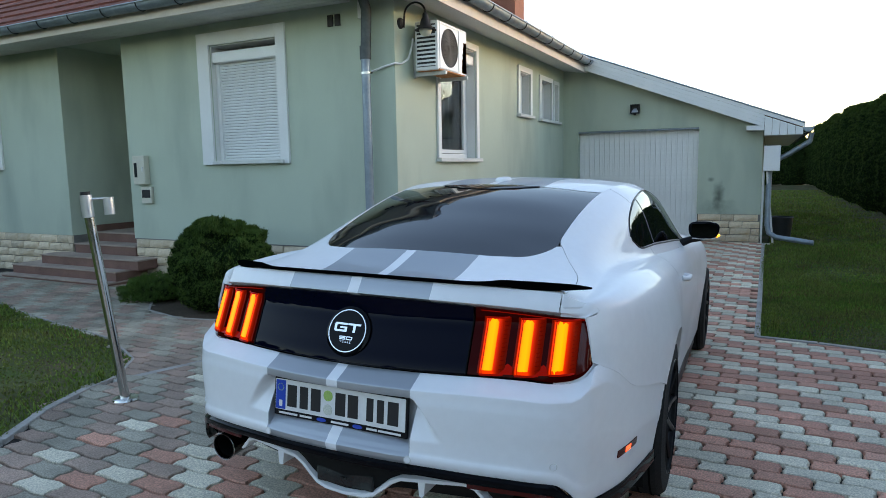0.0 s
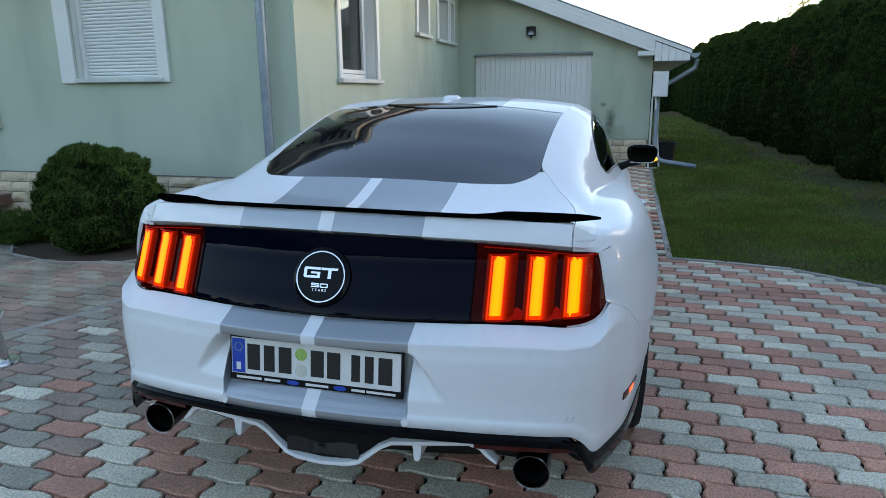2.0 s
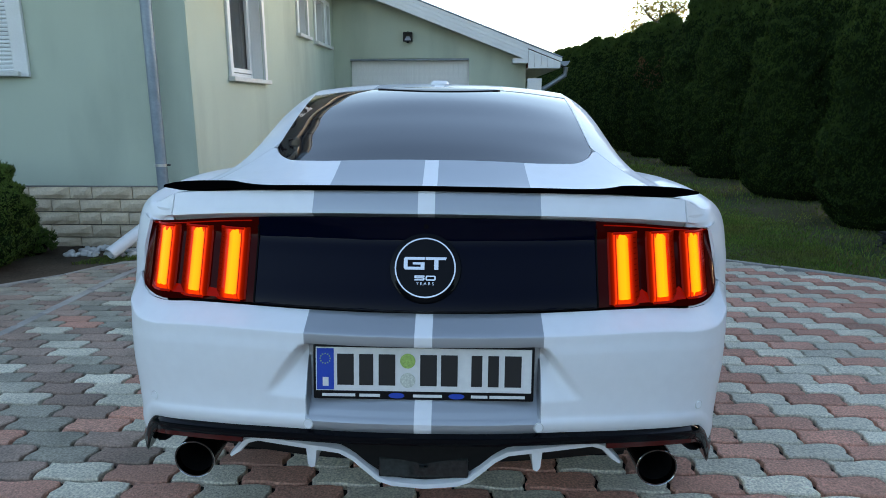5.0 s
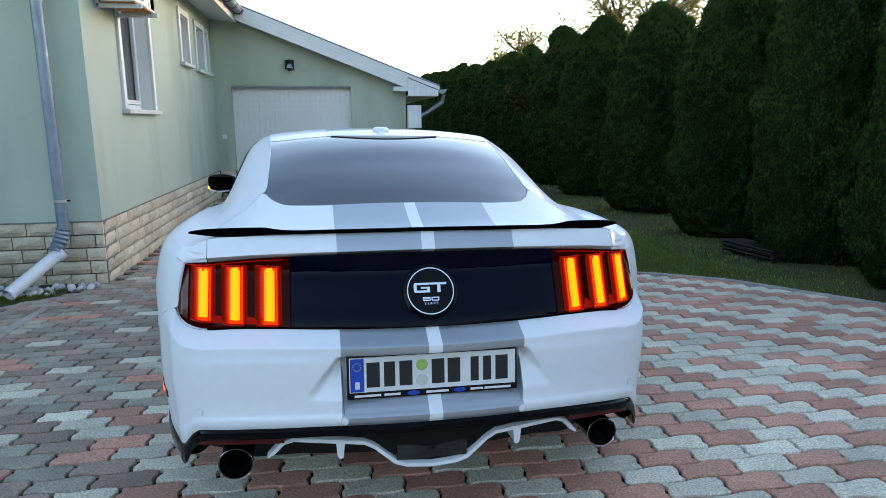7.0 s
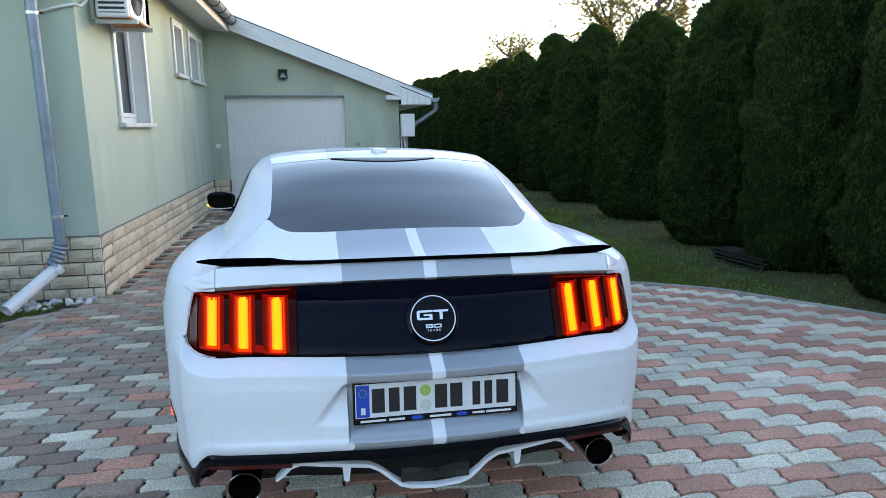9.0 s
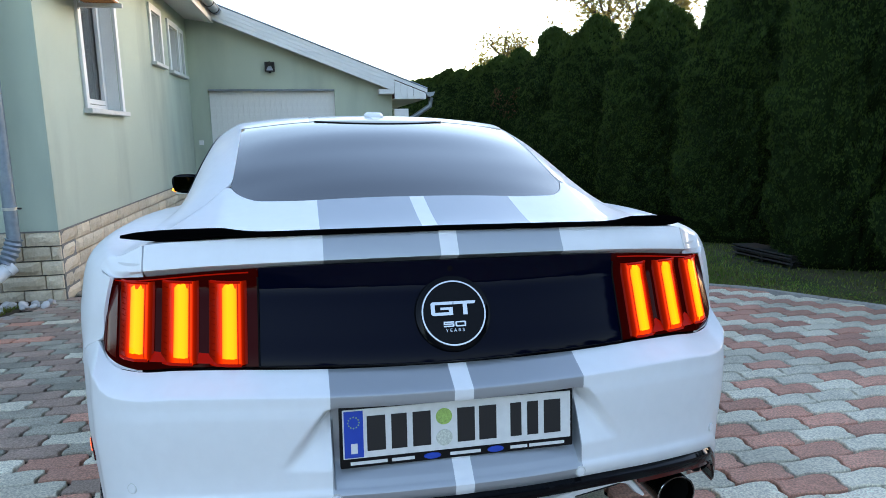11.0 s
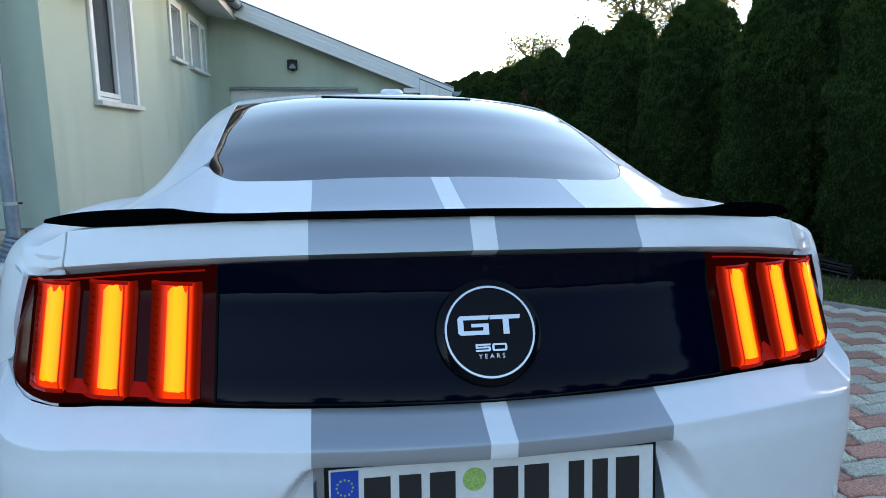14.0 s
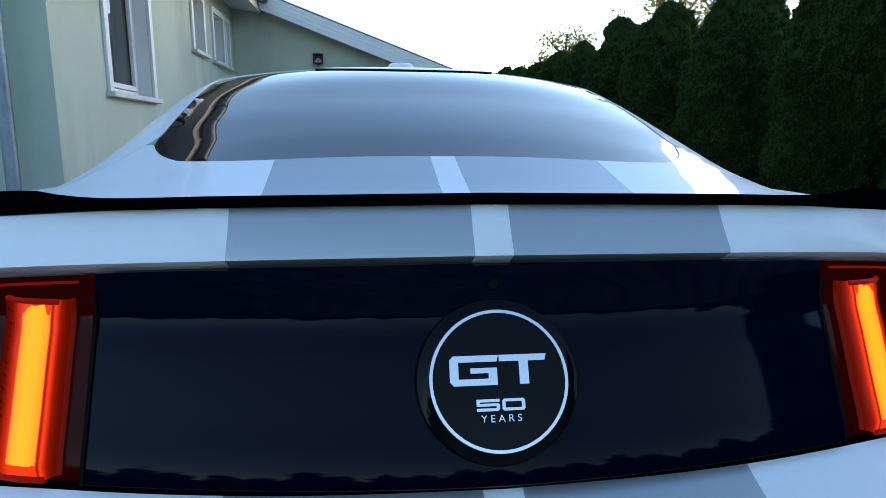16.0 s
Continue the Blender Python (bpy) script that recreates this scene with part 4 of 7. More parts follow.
for x0, x1, nm in ((0.03, 0.05, "pole"), (0.22, 0.30, "pole")):
    pl_ = empty("pole", "white painted pole leaning under the cabinet", "pole", (GR + x0, GY - 0.06, gz(GY)), "leaning poles")
    part("shaft", tube(bmesh.new(), [(0, 0, 0.0), (0.0 if x0 < 0.1 else -0.14, 0.0, 1.29)], 0.017, 10), M_WHITE, pl_)
gp = empty("garage_downpipe", "grey drain pipe running down the garage corner onto the lawn", "downpipe", (GR + 0.12, GY - 0.1, 0))
part("pipe", tube(bmesh.new(), [(0.62, 0.05, 1.9), (0.6, 0.05, 1.75), (0.3, 0.1, 1.55), (0.03, 0.1, 1.4), (0.0, 0.08, 1.2), (0.0, 0.0, 0.3), (0.03, -0.03, 0.16), (0.15, -0.08, 0.09), (0.72, -0.2, 0.02)], 0.045, 12), M_ZINC, gp, "", 40)
bin_ = empty("plastic_tub", "black plastic tub standing behind the garage corner", "tub", (GR + 0.35, GY + 0.6, gz(11.5)))
part("shell", lathe(bmesh.new(), [(0.0, 0.0), (0.16, 0.0), (0.2, 0.42), (0.215, 0.43), (0.205, 0.44), (0.185, 0.42), (0.15, 0.02)], (0, 0, 0), 'Z', 20), M_BLACKPL, bin_, "", 40)

post = empty("steel_post", "polished steel post with two spot heads, leaning a little", "lamp post", (-2.30, 0.82, gz(0.82)))
part("base_plate", lathe(bmesh.new(), [(0.0, 0.016), (0.05, 0.018), (0.075, 0.012), (0.08, 0.0)], (0, 0, 0), 'Z', 28), M_STEEL, post, "", 30)
part("tube", tube(bmesh.new(), [(0, 0, 0.01), (-0.104, -0.07, 1.17)], 0.028, 20), M_STEEL, post, "", 50)
part("spot_head", tube(bmesh.new(), [(-0.104, -0.072, 1.15), (-0.110, -0.077, 1.285)], 0.034, 24), M_BRUSHED, post, "brushed steel spot head", 50)
part("crossbar", tube(bmesh.new(), [(-0.108, -0.075, 1.26), (-0.02, 0.0, 1.262)], 0.007, 10), M_BRUSHED, post, "", 50)
part("spot_head", tube(bmesh.new(), [(-0.013, 0.005, 1.165), (-0.015, 0.003, 1.27)], 0.030, 24), M_BRUSHED, post, "brushed steel spot head", 50)
part("cap", tube(bmesh.new(), [(-0.110, -0.077, 1.284), (-0.111, -0.078, 1.305)], 0.027, 20), M_DARKMETAL, post, "dark top cap", 40)

# ---- plants ----
def spray_cloud(points, normals, size, rng, lean=0.35, fan=3, width=0.42, out=(0.25, 0.9), rise=(0.1, 1.0)):
    """Small flat leaf sprays: each a short fan of pointed slivers that rises and leans outwards."""
    n = len(points)
    P, N = np.asarray(points, float), np.asarray(normals, float)
    up = np.array([0, 0, 1.0])
    d = N * rng.uniform(*out, (n, 1)) + up * rng.uniform(*rise, (n, 1)) + rng.normal(0, lean, (n, 3))
    d /= np.linalg.norm(d, axis=1, keepdims=True)
    side = np.cross(d, N + rng.normal(0, 0.5 if rise[0] < 0.3 else 0.30, (n, 3)))
    side /= np.linalg.norm(side, axis=1, keepdims=True) + 1e-9
    s = size * rng.uniform(0.6, 1.4, (n, 1))
    V, F = [], []
    base = 0
    for k in range(fan):
        a = (k - (fan - 1) / 2) * 0.55
        dd = d * math.cos(a) + side * math.sin(a)
        ss = side * math.cos(a) - d * math.sin(a)
        root = P
        tip = P + dd * s * (1.0 if k == fan // 2 else 0.78)
        m1 = P + dd * s * 0.5 + ss * s * width * 0.5
        m2 = P + dd * s * 0.5 - ss * s * width * 0.5
        V += [root, m1, tip, m2]
        idx = np.arange(n)
        F.append(np.stack([base + idx, base + n + idx, base + 2 * n + idx, base + 3 * n + idx], 1))
        base += 4 * n
    return np.concatenate(V), np.concatenate(F)


COLUMN = ([0, 0.03, 0.12, 0.35, 0.60, 0.72, 0.82, 0.90, 0.96, 1.0], [0.78, 0.90, 1.0, 1.0, 0.92, 0.81, 0.64, 0.43, 0.21, 0.02])
GLOBE = ([0, 0.06, 0.2, 0.4, 0.6, 0.78, 0.9, 0.97, 1.0], [0.62, 0.78, 0.93, 1.0, 0.96, 0.80, 0.57, 0.32, 0.05])


def thuja_crown(seed, h=3.3, r=0.92, n=24000, size=0.045, rows=120, seg=72, dead=False, outline=COLUMN, leaf=M_THUJA, clump=1.0):
    """An upright clipped conifer: a dense body with layered, uneven fans of foliage, set all over with small flat sprays."""
    rng = np.random.default_rng(seed)
    ks, shape = outline
    ph = rng.uniform(0, 6.28, 4)
    off = Vector((seed * 3.7, seed * 1.9, 0))
    grid = np.zeros((rows + 1, seg, 3))
    for j in range(rows + 1):
        t = j / rows
        base = r * float(np.interp(t, ks, shape))
        for i in range(seg):
            e = 2 * math.pi * i / seg
            big = 0.93 + 0.04 * math.sin(3 * e + ph[0]) + 0.03 * math.sin(5 * e + 6 * t + ph[1]) + 0.02 * math.sin(15 * t + 2 * e + ph[2])
            p = Vector((base * math.cos(e), base * math.sin(e), t * h))
            q = Vector((p.x * 3.6, p.y * 3.6, p.z * 2.2 + base * 2.0)) + off
            q2 = Vector((p.x * 10.0, p.y * 10.0, p.z * 7.0)) * clump + off
            q3 = Vector((p.x * 24.0, p.y * 24.0, p.z * 14.0)) + off
            d = (0.13 * (noise.noise(q) - 0.15) + 0.08 * abs(noise.noise(q * 2.1)) + 0.11 * noise.noise(q2)) / clump + 0.05 * noise.noise(q3)
            rad = max(0.01, base * big + d * min(1.0, base * 3))
            grid[j, i] = (rad * math.cos(e), rad * math.sin(e), 0.03 + t * h + 0.5 * d)
    V0 = grid.reshape(-1, 3)
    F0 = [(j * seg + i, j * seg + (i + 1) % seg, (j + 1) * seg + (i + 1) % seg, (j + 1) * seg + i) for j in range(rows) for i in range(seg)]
    jt = rng.uniform(0, 1, n) ** 0.86 * (rows - 1)
    it = rng.uniform(0, seg, n)
    j0, i0 = jt.astype(int), it.astype(int) % seg
    A, Bv, C = grid[j0, i0], grid[j0, (i0 + 1) % seg], grid[j0 + 1, i0]
    N = np.cross(Bv - A, C - A)
    N /= np.linalg.norm(N, axis=1, keepdims=True) + 1e-9
    # fewer sprays in the hollows, where the shade-dark body shows through
    keep = rng.uniform(0, 1, n) < np.clip(0.55 + (np.hypot(A[:, 0], A[:, 1]) / np.maximum(r * np.interp(j0 / rows, ks, shape), 0.05) - 0.90) * 5.0, 0.25, 1.0)
    P = A + (Bv - A) * (it - np.floor(it))[:, None] + (C - A) * (jt - j0)[:, None] + N * rng.uniform(-0.012, 0.02, (n, 1))
    P, N = P[keep], N[keep]
    n = len(P)
    V, F = spray_cloud(P, N, size * (1 + 1.3 * np.clip(P[:, 2:3] / h - 0.8, 0, 1) * 5), rng, 0.22, 2, 0.22, (0.15, 0.6), (0.6, 1.0))
    brown = (np.abs(P[:, 2] / h - 0.62 + 0.05 * np.sin(P[:, 0] * 9)) < 0.09) & (rng.uniform(0, 1, n) < 0.6) & dead
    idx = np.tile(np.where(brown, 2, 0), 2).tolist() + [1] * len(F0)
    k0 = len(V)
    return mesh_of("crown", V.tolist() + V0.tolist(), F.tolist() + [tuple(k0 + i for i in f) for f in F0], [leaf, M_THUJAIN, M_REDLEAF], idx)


def smooth_line(xs, ys):
    return lambda x: float(np.interp(x, xs, ys))


def hedge():
    near = [thuja_crown(s, n=80000, size=0.036, rows=220, seg=130) for s in (3, 8, 21)]
    sick = thuja_crown(55, n=36000, size=0.042, rows=120, seg=80, dead=True)
    far = [thuja_crown(s, n=36000, size=0.042, rows=120, seg=80) for s in (5, 13)]
    trunk = bmesh.new()
    tube(trunk, [(0, 0, -0.1), (0.01, 0, 0.5), (0, 0.02, 2.6)], [0.09, 0.07, 0.02], 8)
    trunk_me = link("trunk", trunk, M_BARK)
    tm = trunk_me.data
    bpy.data.objects.remove(trunk_me)
    rng = random.Random(5)
    TALL = smooth_line([-3, 4, 6, 8.2, 10.4, 13, 16, 20, 32, 46], [1.08, 1.05, 1.01, 0.98, 1.02, 1.05, 1.0, 1.02, 1.06, 1.10])
    ys = [-2.3, -0.7, 0.9, 2.6, 4.2, 5.95, 8.2, 10.4, 12.5, 14.5, 16.4, 18.3, 20.1, 21.9, 23.7, 25.5, 27.3, 29.1, 30.9, 32.8, 34.8, 36.9, 39.0, 41.2]
    places = [(4.96 - 0.75 * max(0.0, min(1.0, (y - 11) / 18)), y) for y in ys]
    places += [(4.0 - 1.4 * k + rng.uniform(-0.1, 0.1), 43.2 + rng.uniform(-0.3, 0.3)) for k in range(6)]
    for k, (x, y) in enumerate(places):
        t = empty("thuja", "tall dark green thuja in a dense hedge row", "tree", (x + rng.uniform(-0.06, 0.06), y, gz(y) - 0.05), "thuja hedge")
        t.rotation_euler = (0, 0, rng.choice((0.0, math.pi)) + rng.uniform(-0.2, 0.2))
        w_ = rng.uniform(0.92, 0.97)
        t.scale = (w_, w_ * (0.88 if 5 < y < 13.5 else 0.75), TALL(y) * (rng.uniform(0.99, 1.01) if 5 < y < 13.5 else rng.uniform(0.95, 1.05)))
        dry = 14 < y < 15.5
        if dry:
            tagged(t, "dark green thuja with a dead reddish-brown patch", "tree", "thuja hedge")
        for nm, me in (("trunk", tm), ("crown", sick if dry else near[k % 3] if y < 12.5 else far[k % 2])):
            o = new(nm, me)
            o.parent = t


hedge()


def bush(name, at, r, h, seed, n, label, material=M_BUSH, size=0.075):
    rng = np.random.default_rng(seed)
    u = rng.uniform(0.02, 1, n)
    a = rng.uniform(0, 2 * math.pi, n)
    ph = np.arccos(1 - u * 1.30)
    lump = 1 + 0.08 * np.sin(a * 4 + 3 * ph + seed) * np.sin(ph * 3.0 + 1) + 0.06 * np.sin(a * 7 - ph * 6) + 0.05 * np.sin(ph * 11 + a * 3)
    rr = lump * rng.uniform(0.90, 1.01, n)
    P = np.stack([r * np.sin(ph) ** 0.85 * rr * np.cos(a), r * np.sin(ph) ** 0.85 * rr * np.sin(a), np.maximum(0.02 + 0.04 * rng.uniform(0, 1, n), h * (0.29 + 0.71 * np.cos(ph)) * rr)], 1)
    N = np.stack([np.sin(ph) * np.cos(a), np.sin(ph) * np.sin(a), np.cos(ph)], 1)
    V, F = spray_cloud(P, N, size, rng, 0.5, 3, 0.17)
    b = empty(name, label, "bush", at)
    ob = new("foliage", mesh_of("foliage", V.tolist(), F.tolist(), material))
    ob.parent = b
    # near-black ball, put in for the shade deep among the sprays
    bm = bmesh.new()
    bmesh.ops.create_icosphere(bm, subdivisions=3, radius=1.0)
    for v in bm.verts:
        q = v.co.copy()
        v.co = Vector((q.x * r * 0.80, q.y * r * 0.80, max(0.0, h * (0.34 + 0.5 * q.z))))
    part("inner_foliage", bm, M_BUSHSHADE, b)
    bm = bmesh.new()
    for k in range(5):
        e = 2 * math.pi * k / 5
        tube(bm, [(0, 0, -0.06), (0.1 * math.cos(e), 0.1 * math.sin(e), 0.15), (0.4 * r * math.cos(e), 0.4 * r * math.sin(e), 0.6 * h)], [0.03, 0.022, 0.01], 6)
    part("stem", bm, M_BARK, b)
    return b


globe = empty("globe_bush", "clipped dark green globe bush in the bed", "bush", (-4.02, 3.40, gz(3.3)))
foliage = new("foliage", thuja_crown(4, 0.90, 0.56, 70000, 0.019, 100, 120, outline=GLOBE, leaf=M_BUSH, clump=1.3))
foliage.parent = globe
stem = bmesh.new()
for k in range(5):
    e = 2 * math.pi * k / 5
    tube(stem, [(0, 0, -0.06), (0.1 * math.cos(e), 0.1 * math.sin(e), 0.15), (0.2 * math.cos(e), 0.2 * math.sin(e), 0.55)], [0.03, 0.022, 0.01], 6)
part("stem", stem, M_BARK, globe)
bush("low_juniper", (-3.95, 4.15, gz(4.1)), 0.20, 0.25, 12, 1200, "low green shrub against the plinth", size=0.05)
bush("low_juniper", (-5.22, 3.55, gz(3.6)), 0.42, 0.27, 9, 3500, "low spreading dark juniper beside the steps", size=0.05)


def grass(name, poly, n, seed, near, label, dry=0.12, wide=1.0, tall=1.0):
    """Blades of mown grass, thicker towards the point near."""
    rng = np.random.default_rng(seed)
    xs, ys = [p[0] for p in poly], [p[1] for p in poly]
    pts = []
    while len(pts) < n:
        x, y = rng.uniform(min(xs), max(xs)), rng.uniform(min(ys), max(ys))
        d = math.hypot(x - near[0], y - near[1])
        bare = max(0.0, min(0.9, (x - 3.05 + 0.5 * noise.noise(Vector((x * 0.9, y * 0.9, 5)))) / 0.9))
        if rng.random() < min(1.0, (3.0 / max(d, 0.5)) ** 1.6) * (1 - bare) and inside(x, y, poly):
            pts.append((x, y, d))
    V, F, I = [], [], []
    for x, y, d in pts:
        far = 1 + d * 0.12
        h = tall * rng.uniform(0.02, 0.055) * min(far, 1.9) * (0.8 + 0.4 * math.sin(x * 2.1) * math.sin(y * 1.7))
        w = wide * rng.uniform(0.002, 0.0045) * far
        a = rng.uniform(0, 2 * math.pi)
        l = rng.uniform(0.1, 0.9) * h
        c, s = math.cos(a), math.sin(a)
        z = gz(y) - 0.014
        b = len(V)
        V += [(x - s * w, y + c * w, z), (x + s * w, y - c * w, z), (x + c * l * 0.5 + s * w * 0.7, y + s * l * 0.5 - c * w * 0.7, z + h * 0.65), (x + c * l, y + s * l, z + h), (x + c * l * 0.5 - s * w * 0.7, y + s * l * 0.5 + c * w * 0.7, z + h * 0.65)]
        F.append((b, b + 1, b + 2, b + 3, b + 4))
        I.append(1 if rng.random() < dry + 0.25 * (noise.noise(Vector((x * 1.3, y * 1.3, 2))) > 0.25) else 0)
    return tagged(new(name, mesh_of(name, V, F, [M_GRASS, M_DRY], I)), label, "grass", kind="stuff")


grass("grass_right", LAWN_R, 110000, 2, (2.0, 3.8), "short green lawn grass with dry patches", 0.10, 1.1, 0.7)
grass("grass_left", LAWN_L, 90000, 6, (-3.2, 0.7), "short green lawn grass, dry at the kerb", 0.07, 1.7, 0.7)
tuft = [(-2.72, 4.35), (-2.74, 4.02), (-3.0, 3.74), (-3.3, 3.7), (-3.2, 4.1)]
grass("grass_tuft", tuft, 1500, 8, (-2.9, 3.9), "tuft of grass under the spout", 0.1)


def pebbles():
    rng = random.Random(11)
    bm = bmesh.new()
    bmesh.ops.create_icosphere(bm, subdivisions=2, radius=1.0)
    for v in bm.verts:
        v.co *= 1 + 0.18 * noise.noise(v.co * 1.7)
    base = link("pebble", bm, M_PEBBLE, 60)
    tagged(base, "pale rounded pebble at the foot of the wall", "pebble", "pebbles by the wall")
    k = 0
    for i in range(110):
        x, y = rng.uniform(-3.6, -2.52), rng.uniform(4.05, 4.40)
        if x > -2.75 and y < 4.22:
            continue
        s = rng.uniform(0.014, 0.038)
        m = Matrix.Translation((x, y, gz(y) + s * 0.4)) @ Euler((rng.random(), rng.random(), rng.random() * 6)).to_matrix().to_4x4()
        o = base if k == 0 else copy_thing(base, m)
        o.matrix_basis = m
        o.scale = (s * 1.3, s, s * 0.75)
        k += 1


pebbles()

crate = empty("plastic_grating", "stack of black plastic slatted sheets beside the hedge", "grating", (4.32, 4.45, gz(4.45) - 0.03))
crate.rotation_euler = (0, 0, radians(8))
part("base", B(-0.2, 0.2, -0.40, 0.40, 0.0, 0.03, 0.004), M_BLACKPL, crate)
for k in range(4):
    o = part("slat", B(-0.16, 0.16, -0.40, 0.40, 0.0, 0.016, 0.003), M_BLACKPL, crate)
    o.matrix_local = Matrix.Translation((0.02 * math.sin(k * 2), 0, 0.035 + 0.036 * k)) @ Matrix.Rotation(radians(12 - 3 * k), 4, 'Y')
for y in (-0.36, 0.0, 0.36):
    part("rib", B(-0.14, 0.14, y - 0.012, y + 0.012, 0.02, 0.15, 0.003), M_BLACKPL, crate)


def leafy_tree(name, at, h, seed, n, label, spread=1.0, leaf=0.075):
    rng = random.Random(seed)
    t = empty(name, label, "tree", at)
    bm = bmesh.new()
    tube(bm, [(0, 0, -0.2), (0.05, 0, h * 0.3), (0.0, 0.05, h * 0.55), (0.1, 0, h * 0.9)], [0.2, 0.15, 0.1, 0.03], 10)
    ends = []
    for k in range(16):
        z0 = h * rng.uniform(0.35, 0.8)
        a, l = rng.uniform(0, 6.28), spread * h * rng.uniform(0.18, 0.36) * (1.25 - z0 / h)
        p = [Vector((0, 0, z0)), Vector((math.cos(a) * l * 0.5, math.sin(a) * l * 0.5, z0 + l * 0.35)), Vector((math.cos(a) * l, math.sin(a) * l, z0 + l * 0.95))]
        tube(bm, p, [0.06, 0.035, 0.01], 6)
        for q in range(7):
            o = p[1].lerp(p[2], rng.random())
            e = o + Vector((rng.gauss(0, 0.3), rng.gauss(0, 0.3), rng.uniform(0, 0.6))) * (h / 7)
            tube(bm, [o, o.lerp(e, 0.5) + Vector((0, 0, 0.05)), e], [0.014, 0.009, 0.004], 4)
            ends += [e, o.lerp(e, 0.6)]
    part("trunk", bm, M_BARK, t)
    V, F = [], []
    for k in range(n):
        e = rng.choice(ends)
        c = e + Vector((rng.gauss(0, 1), rng.gauss(0, 1), rng.gauss(0, 1))) * (0.16 * h / 6)
        u = Vector((rng.gauss(0, 1), rng.gauss(0, 1), rng.gauss(0, 1))).normalized()
        w = u.orthogonal().normalized()
        s = leaf * rng.uniform(0.6, 1.3)
        b = len(V)
        V += [tuple(c - u * s), tuple(c + w * s * 0.5), tuple(c + u * s), tuple(c - w * s * 0.5)]
        F.append((b, b + 1, b + 2, b + 3))
    o = new("crown", mesh_of("crown", V, F, M_LEAF))
    o.parent = t
    return t


leafy_tree("garden_tree", (8.15, 17.0, 0), 5.7, 3, 2600, "thin-leaved garden tree behind the hedge")
leafy_tree("garden_tree", (8.3, 14.4, 0), 5.6, 14, 2800, "thin-leaved garden tree behind the hedge")
leafy_tree("garden_tree", (6.95, 23.6, 0), 5.2, 30, 2200, "thin-leaved garden tree behind the hedge")
leafy_tree("garden_tree", (-19.0, 15.0, 0), 9.0, 40, 6000, "leafy tree behind the house", 1.4, 0.2)


def far_woods():
    """Low rows of trees all round, far off: their uneven crowns close the horizon."""
    rng = np.random.default_rng(77)
    V, F = [], []
    for ring, (dist, top, n) in enumerate(((48, 5.5, 5200), (75, 9.0, 5200), (27, 6.6, 7000))):
        a = rng.uniform(0.45 * math.pi, 1.75 * math.pi, n)
        hh = top * (0.62 + 0.25 * np.sin(a * 23 + ring) * np.sin(a * 7) + 0.16 * np.sin(a * 61))
        z = hh * rng.uniform(0.0, 1, n) ** 0.6
        d = dist + rng.uniform(-3, 3, n)
        P = np.stack([d * np.sin(a), d * np.cos(a), z], 1)
        for p in P:
            u = Vector(rng.normal(0, 1, 3)).normalized()
            w = u.orthogonal().normalized()
            s = rng.uniform(0.5, 1.1)
            b = len(V)
            p = Vector(p)
            V += [tuple(p - u * s), tuple(p + w * s * 0.6), tuple(p + u * s), tuple(p - w * s * 0.6)]
            F.append((b, b + 1, b + 2, b + 3))
    tagged(new("far_woods", mesh_of("far_woods", V, F, M_THUJA)), "dark far rows of trees on the horizon", "woods", kind="stuff")


far_woods()

# ---- car ----
# Its own axes: u to the right, v forwards from the badge, w up from the ground below the badge.
car = empty("car", "white two-door coupe with grey twin stripes and lit rear lamps", "car")
CAR_TURN = Euler((0, 0, radians(1.4))).to_matrix() @ Euler((radians(-1.7), 0, 0)).to_matrix() @ Euler((0, radians(0.8), 0)).to_matrix()
car.matrix_world = Matrix.Translation(Vector((0, 0, 0.847)) - CAR_TURN @ Vector((0, 0, 0.835))) @ CAR_TURN.to_4x4()


def car_paint(name):
    """White paint under clear coat, with two grey stripes and a narrow white line between them along the middle of the car."""
    m = mat(name, (0.78, 0.79, 0.80), 0.5, spec=0.3, coat=0.45, coat_rough=0.03, fine=0.015, fine_scale=30)
    nt = m.node_tree
    b = nt.nodes["Principled BSDF"]
    src = b.inputs["Base Color"].links[0].from_socket
    tc = nt.nodes.new("ShaderNodeTexCoord")
    sx = nt.nodes.new("ShaderNodeSeparateXYZ")
    nt.links.new(tc.outputs["Object"], sx.inputs[0])
    ab = nt.nodes.new("ShaderNodeMath")
    ab.operation = 'ABSOLUTE'
    nt.links.new(sx.outputs[0], ab.inputs[0])
    cm = nt.nodes.new("ShaderNodeMath")
    cm.operation = 'COMPARE'
    nt.links.new(ab.outputs[0], cm.inputs[0])
    cm.inputs[1].default_value, cm.inputs[2].default_value = 0.1525, 0.1315
    mx = nt.nodes.new("ShaderNodeMix")
    mx.data_type = 'RGBA'
    nt.links.new(cm.outputs[0], mx.inputs[0])
    nt.links.new(src, mx.inputs[6])
    mx.inputs[7].default_value = (0.41, 0.435, 0.46, 1)
    fo = nt.nodes.new("ShaderNodeMath")          # the stripes are silver-grey metallic foil
    fo.operation = 'MULTIPLY'
    fo.inputs[1].default_value = 0.65
    nt.links.new(cm.outputs[0], fo.inputs[0])
    nt.links.new(fo.outputs[0], b.inputs["Metallic"])
    nt.links.new(mx.outputs[2], b.inputs["Base Color"])
    return m


def glow(name, col, strength, rough=0.15, base=(0.3, 0.02, 0.01)):
    m = mat(name, base, rough, spec=0.05)
    b = m.node_tree.nodes["Principled BSDF"]
    b.inputs["Emission Color"].default_value = (*col, 1)
    b.inputs["Emission Strength"].default_value = strength
    return m


